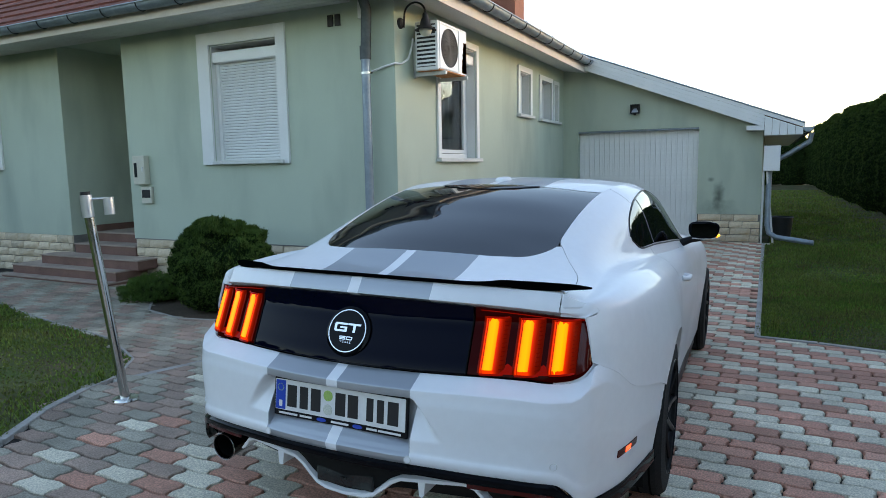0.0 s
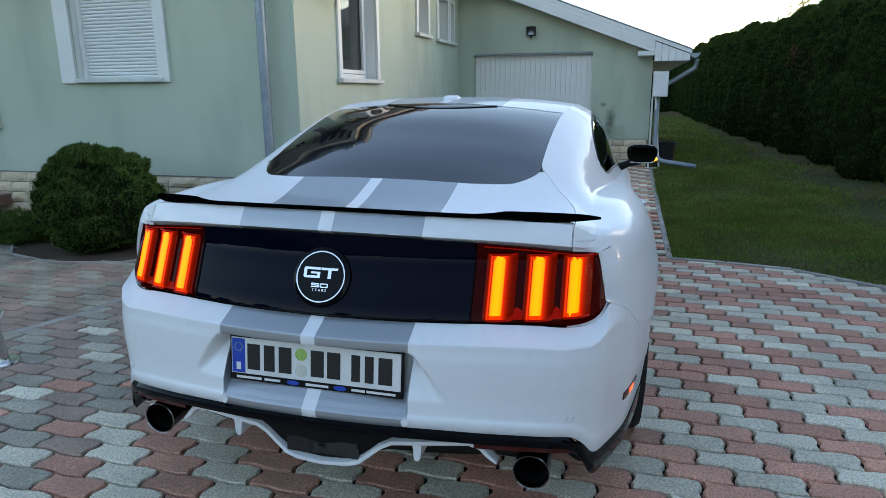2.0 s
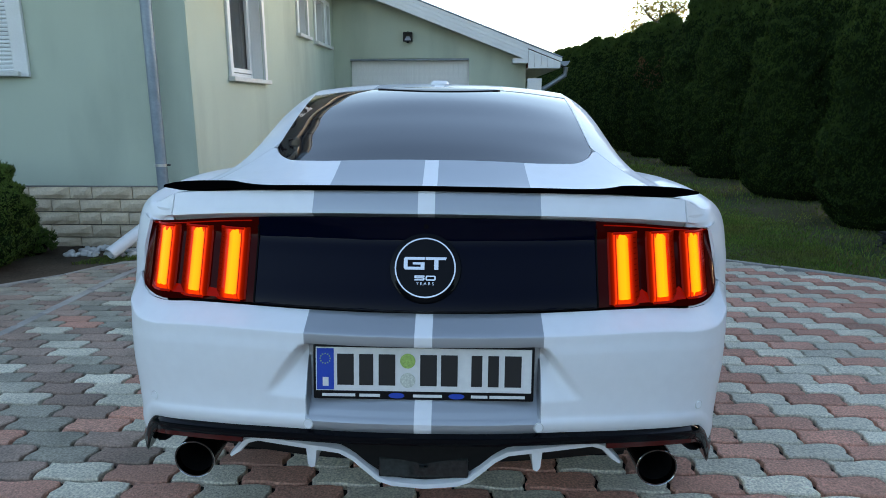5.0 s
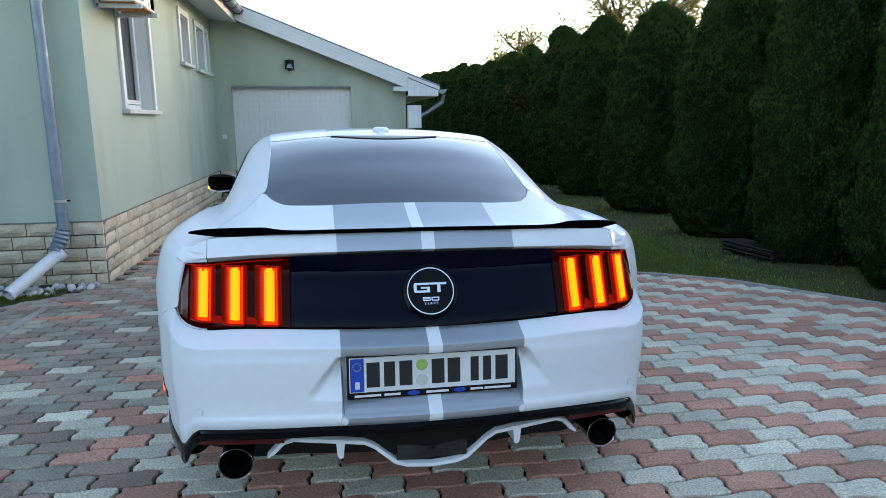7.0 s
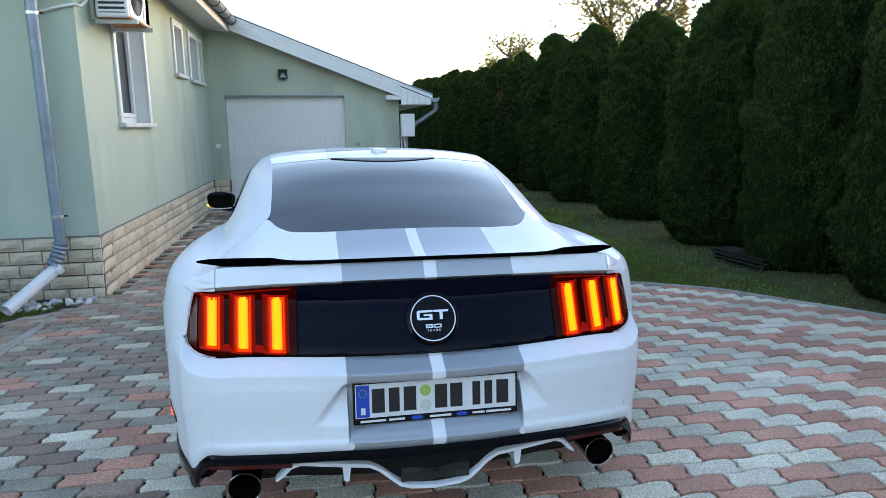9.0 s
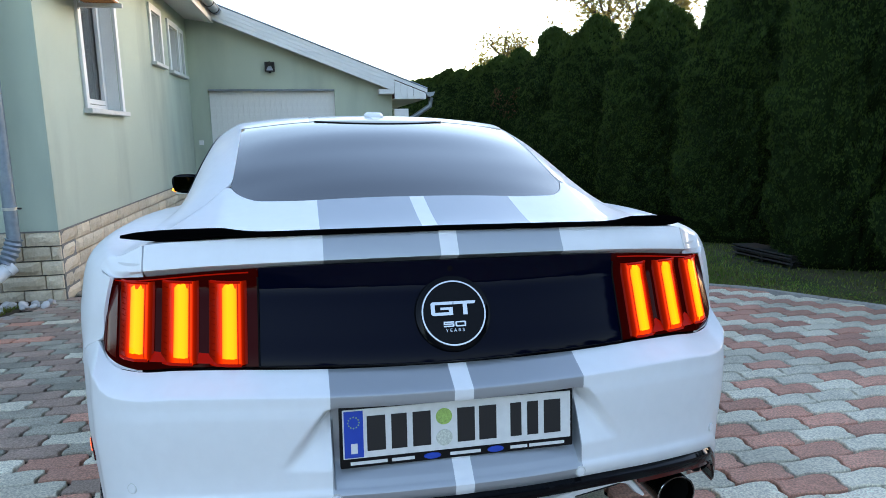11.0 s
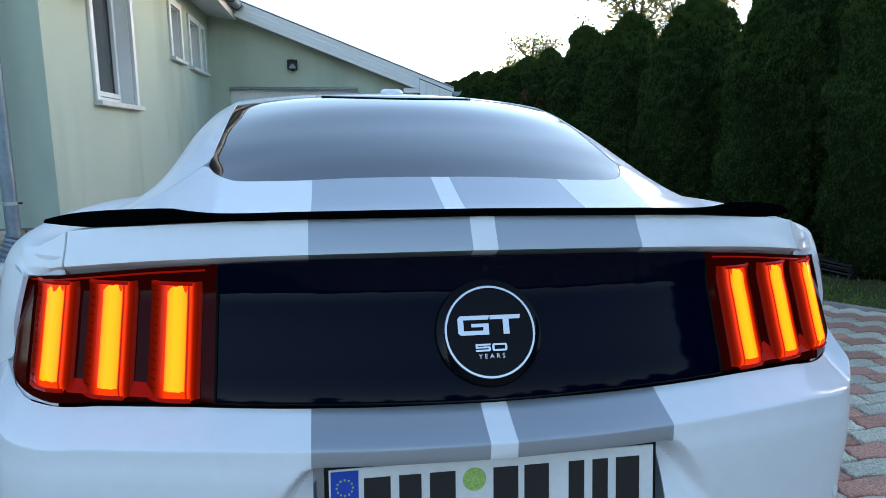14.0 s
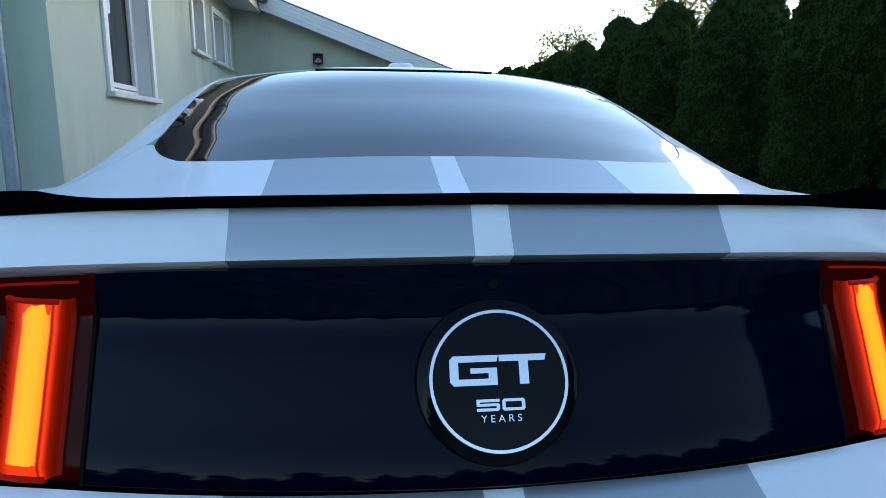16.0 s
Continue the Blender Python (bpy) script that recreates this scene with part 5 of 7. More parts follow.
M_PAINT = car_paint("striped_white_paint")
M_CWHITE = mat("plain_white_paint", (0.78, 0.79, 0.80), 0.5, spec=0.3, coat=0.45, coat_rough=0.03, fine=0.015, fine_scale=30)
M_TINT = mat("tinted_car_glass", (0.005, 0.006, 0.009), 0.03, spec=0.85)
M_GLOSS = mat("gloss_black", (0.003, 0.0035, 0.005), 0.04, spec=0.11, fine=0.1)
# the base colour's blue stands in for sky reflected in the panel
M_PANEL = mat("gloss_black_panel", (0.0006, 0.0015, 0.0080), 0.05, spec=0.085)
M_BLADE = mat("matt_black_blade", (0.0012, 0.0012, 0.0015), 0.8, spec=0.0)
# faint emission stands in for the bars' red light on the black housing
M_HOUSING = glow("red_glow_lamp_housing", (1.0, 0.012, 0.0), 0.0026, 0.08, (0.004, 0.001, 0.001))
M_SATIN = mat("satin_black_trim", (0.006, 0.006, 0.007), 0.38, spec=0.18)
M_UNDER = mat("matt_black_underbody", (0.008, 0.008, 0.008), 0.85, spec=0.2, fine=0.2)
M_RUBBER = mat("tyre_rubber", (0.014, 0.014, 0.014), 0.8, fine=0.2, bump=0.2, spec=0.3)
M_RIM = mat("dark_alloy", (0.03, 0.03, 0.032), 0.3, 0.8, fine=0.1)
M_CHROME = mat("bright_chrome", (0.64, 0.65, 0.66), 0.16, 1.0)
M_EXH = mat("dark_exhaust_steel", (0.09, 0.085, 0.08), 0.25, 1.0, var=0.2, var_scale=20)
M_SOOTGAP = mat("soot_and_gap_black", (0.004, 0.004, 0.004), 0.9, spec=0.1)


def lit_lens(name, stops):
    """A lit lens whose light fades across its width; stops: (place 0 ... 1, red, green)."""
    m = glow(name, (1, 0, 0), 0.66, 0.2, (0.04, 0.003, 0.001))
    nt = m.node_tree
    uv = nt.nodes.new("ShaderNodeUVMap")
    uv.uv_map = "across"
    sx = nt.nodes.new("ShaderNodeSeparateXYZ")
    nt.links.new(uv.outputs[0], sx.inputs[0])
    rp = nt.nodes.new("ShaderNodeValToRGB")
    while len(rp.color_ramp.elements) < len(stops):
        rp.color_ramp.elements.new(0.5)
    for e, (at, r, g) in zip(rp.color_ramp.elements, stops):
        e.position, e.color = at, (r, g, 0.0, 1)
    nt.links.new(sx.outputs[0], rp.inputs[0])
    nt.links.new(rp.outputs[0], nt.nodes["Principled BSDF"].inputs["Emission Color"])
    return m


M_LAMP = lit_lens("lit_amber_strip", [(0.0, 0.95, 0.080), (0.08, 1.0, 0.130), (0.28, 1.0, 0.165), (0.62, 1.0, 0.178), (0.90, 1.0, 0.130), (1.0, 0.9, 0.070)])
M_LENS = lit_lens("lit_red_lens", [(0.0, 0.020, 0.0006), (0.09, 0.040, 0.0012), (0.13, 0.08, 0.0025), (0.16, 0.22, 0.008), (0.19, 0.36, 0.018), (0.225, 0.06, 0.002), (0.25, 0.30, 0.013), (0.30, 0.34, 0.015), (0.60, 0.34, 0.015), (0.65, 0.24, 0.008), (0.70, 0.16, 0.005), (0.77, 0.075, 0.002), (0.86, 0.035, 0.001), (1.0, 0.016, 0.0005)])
M_RED = glow("glowing_red_lens", (1.0, 0.02, 0.0), 0.012, 0.15, (0.05, 0.002, 0.001))
M_REDMID = glow("dim_red_lens", (1.0, 0.018, 0.0), 0.035, 0.15, (0.06, 0.002, 0.001))
M_REDMARK = glow("red_side_marker", (1.0, 0.10, 0.03), 0.5, 0.1, (0.3, 0.01, 0.01))
M_REDDARK = mat("dark_red_lens", (0.07, 0.004, 0.003), 0.12, spec=0.4)
M_AMBER = glow("amber_indicator", (1.0, 0.35, 0.02), 0.8)
M_PLATE = mat("white_plate", (0.72, 0.72, 0.70), 0.35, var=0.03, var_scale=20, fine=0.04)
M_INK = mat("black_ink", (0.012, 0.012, 0.013), 0.45)
M_BLUE = mat("blue_band", (0.01, 0.06, 0.42), 0.35)
M_GREENST = mat("green_sticker", (0.33, 0.50, 0.12), 0.5, fine=0.25, fine_scale=300)
M_PALEST = mat("pale_seal", (0.58, 0.60, 0.52), 0.5, fine=0.25, fine_scale=300)
M_REV = mat("dull_clear_lens", (0.018, 0.022, 0.022), 0.06, fine=0.3, fine_scale=90)
M_CLEAR = mat("clear_lens", (0.30, 0.31, 0.32), 0.1, coat=0.6)

QS = [0.03, 0.12, 0.25, 0.42, 0.61, 0.75, 0.85, 1.10, 1.35, 1.7, 2.1, 2.5, 2.8, 3.15, 3.5, 3.9, 4.3, 4.55, 4.64]
ZC = [0.990, 0.992, 1.010, 1.060, 1.130, 1.178, 1.210, 1.289, 1.338, 1.372, 1.381, 1.357, 1.24, 1.065, 1.02, 0.985, 0.92, 0.83, 0.74]
# for each station: (u, w) of eight lines that run along the body, from the roof's edge down to the sill
KU = [
    [0.69, 0.69, 0.688, 0.672, 0.592, 0.541, 0.542, 0.548, 0.558, 0.580, 0.59, 0.58, 0.60, 0.68, 0.72, 0.72, 0.66, 0.5, 0.45],
    [0.718, 0.718, 0.712, 0.704, 0.672, 0.640, 0.638, 0.644, 0.650, 0.652, 0.65, 0.65, 0.69, 0.77, 0.80, 0.80, 0.72, 0.55, 0.48],
    [0.738, 0.748, 0.747, 0.740, 0.732, 0.728, 0.732, 0.762, 0.795, 0.815, 0.835, 0.845, 0.85, 0.845, 0.845, 0.83, 0.75, 0.59, 0.49],
    [0.755, 0.790, 0.820, 0.832, 0.838, 0.843, 0.846, 0.855, 0.863, 0.870, 0.875, 0.88, 0.882, 0.88, 0.885, 0.875, 0.79, 0.62, 0.52],
    [0.760, 0.805, 0.845, 0.868, 0.885, 0.893, 0.898, 0.907, 0.908, 0.906, 0.905, 0.905, 0.905, 0.905, 0.91, 0.90, 0.82, 0.64, 0.55],
    [0.786, 0.842, 0.884, 0.917, 0.945, 0.962, 0.970, 0.974, 0.962, 0.94, 0.935, 0.935, 0.935, 0.94, 0.95, 0.94, 0.87, 0.70, 0.6],
    [0.792, 0.852, 0.893, 0.923, 0.952, 0.968, 0.975, 0.977, 0.958, 0.925, 0.92, 0.92, 0.925, 0.935, 0.945, 0.94, 0.88, 0.72, 0.62],
    [0.794, 0.855, 0.895, 0.924, 0.953, 0.968, 0.972, 0.962, 0.930, 0.90, 0.895, 0.895, 0.90, 0.91, 0.92, 0.91, 0.85, 0.70, 0.6]]
KW = [
    [0.984, 0.984, 0.988, 1.002, 1.060, 1.120, 1.155, 1.230, 1.288, 1.335, 1.345, 1.32, 1.19, 1.01, 0.965, 0.93, 0.86, 0.77, 0.70],
    [0.964, 0.977, 0.981, 0.990, 1.026, 1.074, 1.104, 1.172, 1.232, 1.294, 1.316, 1.285, 1.15, 0.985, 0.94, 0.91, 0.84, 0.75, 0.69],
    [0.955, 0.968, 0.974, 0.984, 1.000, 1.008, 1.010, 1.006, 0.998, 0.986, 0.966, 0.952, 0.947, 0.945, 0.92, 0.90, 0.83, 0.73, 0.68],
    [0.946, 0.964, 0.972, 0.982, 0.990, 0.993, 0.994, 0.990, 0.979, 0.955, 0.938, 0.925, 0.92, 0.92, 0.905, 0.885, 0.81, 0.71, 0.66],
    [0.934, 0.950, 0.955, 0.96, 0.962, 0.962, 0.962, 0.955, 0.94, 0.915, 0.90, 0.885, 0.885, 0.89, 0.88, 0.86, 0.78, 0.68, 0.63],
    [0.83, 0.83, 0.83, 0.825, 0.81, 0.80, 0.80, 0.79, 0.77, 0.74, 0.72, 0.71, 0.71, 0.72, 0.73, 0.72, 0.65, 0.58, 0.55],
    [0.778, 0.748, 0.685, 0.655, 0.63, 0.60, 0.58, 0.55, 0.52, 0.48, 0.46, 0.46, 0.46, 0.5, 0.5, 0.5, 0.45, 0.4, 0.38],
    [0.774, 0.735, 0.667, 0.635, 0.61, 0.57, 0.52, 0.24, 0.22, 0.21, 0.21, 0.21, 0.21, 0.22, 0.24, 0.22, 0.2, 0.2, 0.22]]
OFF = [0.140, 0.150, 0.158, 0.165, 0.170, 0.168, 0.170, 0.170]     # how far each line is swept forwards at the tail


def smooth_table(xs, ys):
    """Smooth, overshoot-free interpolation through a table."""
    xs, ys = np.array(xs, float), np.array(ys, float)
    h, d = np.diff(xs), np.diff(ys) / np.diff(xs)
    m = np.zeros(len(xs))
    for i in range(1, len(xs) - 1):
        if d[i - 1] * d[i] > 0:
            w1, w2 = 2 * h[i] + h[i - 1], h[i] + 2 * h[i - 1]
            m[i] = (w1 + w2) / (w1 / d[i - 1] + w2 / d[i])
    m[0], m[-1] = d[0], d[-1]

    def f(x):
        x = min(max(x, xs[0]), xs[-1])
        i = min(max(int(np.searchsorted(xs, x)) - 1, 0), len(h) - 1)
        t = (x - xs[i]) / h[i]
        return float(ys[i] * (1 + 2 * t) * (1 - t) ** 2 + m[i] * h[i] * t * (1 - t) ** 2 + ys[i + 1] * t * t * (3 - 2 * t) + m[i + 1] * h[i] * t * t * (t - 1))
    return f


F_ZC = smooth_table(QS, ZC)
F_U = [smooth_table(QS, k) for k in KU]
F_W = [smooth_table(QS, k) for k in KW]
F_FADE = smooth_table([0.03, 0.2, 0.45, 0.75, 4.2, 4.64], [1.0, 0.8, 0.38, 0.0, 0.0, -0.9])


def body(q, a):
    """A point of the right half of the body's skin. a: 0 is the middle line, 1 the roof's or lid's edge, then 2 ... 8 down the side."""
    fade = F_FADE(q)
    u1, w1, zc = F_U[0](q), F_W[0](q), F_ZC(q)
    if a <= 1:
        return Vector((u1 * a, q + OFF[0] * fade * a * a, zc - (zc - w1) * (0.75 * a * a + 0.25 * a ** 4)))
    pts = [Vector((F_U[k](q), q + OFF[k] * fade, F_W[k](q))) for k in range(8)]
    i = min(int(a - 1), 6)
    t = a - 1 - i
    p1, p2 = pts[i], pts[i + 1]
    p0 = pts[i - 1] if i > 0 else p1 - (p2 - p1) * 0.5 - Vector((0.12, 0.0, -0.03))
    p3 = pts[i + 2] if i < 6 else p2 + (p2 - p1)
    l1, l2, l3 = (p1 - p0).length, (p2 - p1).length, (p3 - p2).length
    m1 = ((p2 - p1) / l2 * l1 + (p1 - p0) / max(l1, 1e-4) * l2) / (l1 + l2) * l2
    m2 = ((p3 - p2) / max(l3, 1e-4) * l2 + (p2 - p1) / l2 * l3) / (l2 + l3) * l2
    if i == 1:            # a tight hollow where the pillar meets the shoulder
        m2 = m2 * 0.2 + (p2 - p1) * 0.8
    if i == 2:
        m1 = m1 * 0.2 + (p2 - p1) * 0.8
    return p1 * ((1 + 2 * t) * (1 - t) ** 2) + m1 * (t * (1 - t) ** 2) + p2 * (t * t * (3 - 2 * t)) + m2 * (t * t * (t - 1))


def skin(rows, cols, fn, flip=False, bm=None):
    """A grid of points fn(row, column) as a sheet."""
    bm = bm or bmesh.new()
    g = [[bm.verts.new(fn(r, c)) for c in cols] for r in rows]
    for i in range(len(g) - 1):
        for j in range(len(g[0]) - 1):
            q = (g[i][j], g[i][j + 1], g[i + 1][j + 1], g[i + 1][j])
            if len({tuple(round(x, 6) for x in v.co) for v in q}) == 4:
                bm.faces.new(q[::-1] if flip else q)
    return bm


def outward(bm, centre=(0, 2.2, 0.6)):
    """Turns a sheet's faces away from the inside of the car."""
    bm.normal_update()
    s = sum((f.calc_center_median() - Vector(centre)).dot(f.normal) * f.calc_area() for f in bm.faces)
    if s < 0:
        bmesh.ops.reverse_faces(bm, faces=bm.faces)
    return bm


def thick(ob, t):
    me = ob.data                      # keep the shading of the open rims crisp
    used = np.zeros(len(me.edges), int)
    ei = np.zeros(len(me.loops), int)
    me.loops.foreach_get("edge_index", ei)
    np.add.at(used, ei, 1)
    for k in np.nonzero(used == 1)[0]:
        me.edges[int(k)].use_edge_sharp = True
    md = ob.modifiers.new("thickness", 'SOLIDIFY')
    md.thickness, md.offset, md.use_even_offset = t, -1, False
    return ob


def lin(a, b, n):
    return [a + (b - a) * k / n for k in range(n + 1)]


def mirror(v, s):
    return Vector((v.x * s, v.y, v.z))


def both(fn):
    """A function of a signed column that serves both halves."""
    return lambda r, c: mirror(fn(r, abs(c)), 1 if c >= 0 else -1)


GB = smooth_table([0.0, 0.3, 0.40, 0.45, 0.50, 0.525, 0.541], [0.460, 0.470, 0.492, 0.512, 0.575, 0.635, 0.690])     # foot of the rear glass, by its half width
UG = smooth_table([0.68, 0.75, 0.85, 1.10, 1.35, 1.42], [0.541, 0.540, 0.541, 0.547, 0.557, 0.562])                   # its side edge
GT = smooth_table([0.0, 0.5, 0.85, 1.0], [1.335, 1.345, 1.375, 1.42])                           # and its head



def glass(r, c):
    q0 = GB(0.541 * c)
    q = q0 + (GT(c) - q0) * r
    return body(q, min(1.0, c * UG(q) / F_U[0](q)) * 0.994) - Vector((0, 0, 0.002))


def lid_end(a):
    q = 0.5
    for _ in range(40):
        q = 0.5 * q + 0.5 * GB(min(0.541, a * F_U[0](q)))
    return q


sym = lin(-1, 1, 44)
thick(part("boot_lid", outward(skin(lin(0, 1, 16), sym, both(lambda r, c: body(0.08 + (lid_end(c) - 0.001 - 0.08) * r, c * 0.997)))), M_PAINT, car, "white boot lid with grey twin stripes", 40), 0.012)
thick(part("rear_window", outward(skin(lin(0, 1, 26), lin(-1, 1, 40), both(glass))), M_TINT, car, "dark tinted rear window", 60), 0.006)
thick(part("roof", outward(skin(lin(0, 1, 24), sym, both(lambda r, c: body(GT(c) + 0.004 + (2.52 - GT(c)) * r, c)))), M_PAINT, car, "white roof with grey stripes", 40), 0.012)
thick(part("windscreen", outward(skin(lin(2.535, 3.14, 14), lin(-1, 1, 30), both(lambda r, c: body(r, c * 0.99)))), M_TINT, car, "", 60), 0.006)
thick(part("bonnet", outward(skin(lin(3.15, 4.5, 20), sym, both(lambda r, c: body(r, c)))), M_PAINT, car, "white bonnet with grey stripes", 40), 0.012)

# rubber seal round the rear glass
seal = [glass(r, 1.0) for r in lin(0.03, 1, 14)]
for s in (1, -1):
    part("window_seal", tube(bmesh.new(), [mirror(p, s) + Vector((0, 0, -0.001)) for p in seal], 0.0014, 6), M_SATIN, car)

WHEELS = ((1.06, 0.345), (3.78, 0.345))
ARCH = 0.385


def arched(bm, wells):
    """Cuts round wheel arches out of a sheet and turns a lip inwards."""
    for vc, wc in wells:
        gone = [f for f in bm.faces if all((v.co.y - vc) ** 2 + (v.co.z - wc) ** 2 < ARCH ** 2 for v in f.verts)]
        bmesh.ops.delete(bm, geom=gone, context='FACES')
        for v in bm.verts:
            d = Vector((0, v.co.y - vc, v.co.z - wc))
            if d.length < ARCH:
                k = ARCH / max(d.length, 1e-4)
                v.co.y, v.co.z = vc + d.y * k, wc + d.z * k
        rim = [e for e in bm.edges if e.is_boundary and all(abs(math.hypot(v.co.y - vc, v.co.z - wc) - ARCH) < 0.004 for v in e.verts)]
        ext = bmesh.ops.extrude_edge_only(bm, edges=rim)["geom"]
        for v in [x for x in ext if isinstance(x, bmesh.types.BMVert)]:
            v.co.x -= math.copysign(0.05, v.co.x)
    return bm


def side(name, q0, q1, n, a0, a1, m, s, label="", wells=(), mat_=None):
    lap = lambda r, c: 0.992 if name == "rear_quarter" and c < 1.02 and r > 0.70 else c
    bm = skin(lin(q0, q1, n), lin(a0, a1, m), lambda r, c: mirror(body(max(r, 0.09) if name == "rear_quarter" and c < 5.15 else r, lap(r, c)), s))
    outward(bm)
    arched(bm, wells)
    return thick(part(name, bm, mat_ or M_CWHITE, car, label, 45), 0.008)


for s in (1, -1):
    side("rear_quarter", 0.03, 1.545, 74, 1.012, 8, 92, s, "white rear quarter with the roof pillar", WHEELS[:1])
    side("door", 1.55, 2.90, 30, 3.02, 8, 46, s, "white door")
    side("roof_rail", 1.549, 2.95, 30, 1.003, 3.015, 22, s, "white roof rail and window frame")
    side("front_wing", 2.905, 4.60, 80, 3.02, 8, 66, s, "white front wing", WHEELS[1:])
    side("scuttle", 2.955, 4.60, 40, 1.003, 3.015, 14, s)

    # side glass, laid just proud of the frame
    def pane(q0, q1, lo, hi):
        def at(r, c):
            p = body(r, lo(r) + (hi(r) - lo(r)) * c)
            return mirror(p + Vector((0.0025, 0, 0.001)), s)
        return outward(skin(lin(q0, q1, 26), lin(0, 1, 12), at))

    top = smooth_table([1.27, 1.31, 1.37, 1.47, 1.65, 2.08, 2.4, 2.68, 2.83], [2.57, 2.44, 2.32, 2.22, 2.13, 2.06, 2.12, 2.36, 2.86])
    low = smooth_table([1.27, 1.30, 1.35, 1.42, 1.75, 2.5, 2.83], [2.60, 2.72, 2.79, 2.81, 2.83, 2.86, 2.88])
    thick(part("quarter_window", pane(1.275, 1.665, low, top), M_TINT, car, "dark quarter window", 60), 0.004)
    thick(part("side_window", pane(1.685, 2.82, low, top), M_TINT, car, "dark side window", 60), 0.004)
    part("window_trim", tube(bmesh.new(), [mirror(body(q, low(q) + 0.02) + Vector((0.001, 0, 0)), s) for q in lin(1.27, 2.83, 34)], 0.004, 6), M_SATIN, car)
    part("window_trim", tube(bmesh.new(), [mirror(body(q, top(q) - 0.02) + Vector((0.001, 0, 0.0)), s) for q in lin(1.27, 2.83, 44)], 0.004, 6), M_SATIN, car)

    dh = part("door_handle", tube(bmesh.new(), [mirror(body(1.72, 5.35) + Vector((0.0, 0, 0)), s), mirror(body(1.74, 5.35) + Vector((0.028, 0, 0)), s), mirror(body(1.87, 5.35) + Vector((0.03, 0, 0)), s), mirror(body(1.9, 5.35), s)], 0.014, 8), M_CWHITE, car, "white door handle", 60)
    part("sill", B(*sorted((s * 0.80, s * 0.905)), 1.33, 3.32, 0.14, 0.225, 0.02), M_SATIN, car, "black side sill")

# boot lip below the spoiler
LT = smooth_table([0, 0.3, 0.5, 0.69, 0.74, 0.766, 0.792], [1.022, 1.017, 1.006, 0.990, 0.975, 0.962, 0.944])
LB = smooth_table([0, 0.3, 0.5, 0.69, 0.74, 0.766, 0.792], [0.950, 0.945, 0.935, 0.916, 0.911, 0.908, 0.905])
LV = smooth_table([0, 0.3, 0.5, 0.69, 0.74, 0.766, 0.792], [0.016, 0.041, 0.092, 0.165, 0.188, 0.206, 0.240])


def lip(r, u):
    a = abs(u)
    k = max(0.3, min(1.0, (0.8 - a) / 0.2))
    w = LB(a) + (LT(a) - LB(a)) * [0, 0.03, 0.10, 0.24, 0.30, 0.65, 1.0, 1.0][r] + (0.012 if r == 0 else min(0.0, 0.980 - 0.22 * (a - 0.69) - LT(a)) if r == 7 and a > 0.69 else 0)
    v = LV(a) + [0.048, 0.027, 0.020, 0.0, 0.001, 0.019, 0.034, 0.095][r] * (0.6 + 0.4 * k)
    return Vector((u, v, w))


bm = skin(range(8), lin(-0.687, 0.687, 56), lip)
thick(part("lid_lip", outward(bm), M_PAINT, car, "white tail edge with grey stripes", 35), 0.006)
for s in (1, -1):
    # the corner patch runs from the end of the tail edge out to the rear quarter
    def corner(r, c):
        end_ = body(0.03, 5.17)
        u = 0.691 + (end_.x - 0.691) * c
        foot = lip(1, u).lerp(end_, c ** 3)
        if r == 0:
            return foot + Vector((0, 0.03, 0.012))
        head = body(0.09, 1.012 + 4.14 * c)
        k = [0, 0, 0.10, 0.28, 0.38, 0.62, 0.85, 1.0][r]
        f0, h0 = lip(1, 0.691), body(0.09, 1.012)
        p0 = lip(r, 0.691) if r < 7 else h0
        return foot.lerp(head, k) + (p0 - f0.lerp(h0, k)) * (1 - c) ** 1.3

    bm = skin(range(8), lin(0, 1, 30), lambda r, c: mirror(corner(r, c), s))
    thick(part("quarter_corner", outward(bm), M_CWHITE, car, "", 50), 0.006)

# spoiler blade
SE = smooth_table([0, 0.3, 0.42, 0.465, 0.505, 0.56, 0.66, 0.72, 0.765], [1.033, 1.029, 1.026, 1.028, 1.033, 1.031, 1.023, 1.013, 1.002])
SV = smooth_table([0, 0.3, 0.52, 0.65, 0.765], [0.040, 0.063, 0.122, 0.190, 0.292])
ST = smooth_table([0, 0.42, 0.52, 0.59, 0.66, 0.72, 0.765], [0.0125, 0.0125, 0.022, 0.028, 0.026, 0.017, 0.006])


def blade(r, u):
    a = abs(u)
    e, v, t = SE(a), SV(a), ST(a)
    c = 0.065 * (1 if a < 0.6 else max(0.25, (0.8 - a) / 0.2))
    g = 0.012 * max(0.0, min(1.0, (0.72 - a) / 0.12))
    return Vector((u, *[(v + c, e - t - g), (v + c * 0.46, e - t - g * 0.25), (v + 0.004, e - t), (v, e - t * 0.85), (v + 0.002, e - t * 0.2), (v + 0.006, e), (v + c * 0.55, e - g * 0.5), (v + c, e - t - g)][r]))


bm = skin(range(8), lin(-0.762, 0.762, 64), blade)
bmesh.ops.holes_fill(bm, edges=[e for e in bm.edges if e.is_boundary], sides=0)
bmesh.ops.recalc_face_normals(bm, faces=bm.faces)
part("spoiler", bm, M_BLADE, car, "thin black spoiler blade", 40)

# black centre panel and lamp housings
PANV = smooth_table([0.715, 0.745, 0.80, 0.86, 0.894, 0.902, 0.93, 0.962], [-0.046, -0.040, -0.017, 0.008, 0.0225, 0.0240, 0.0240, 0.0215])
LOW = smooth_table([0, 0.3, 0.45, 0.6, 0.7, 0.76, 0.82], [0.734, 0.736, 0.736, 0.731, 0.722, 0.725, 0.74])


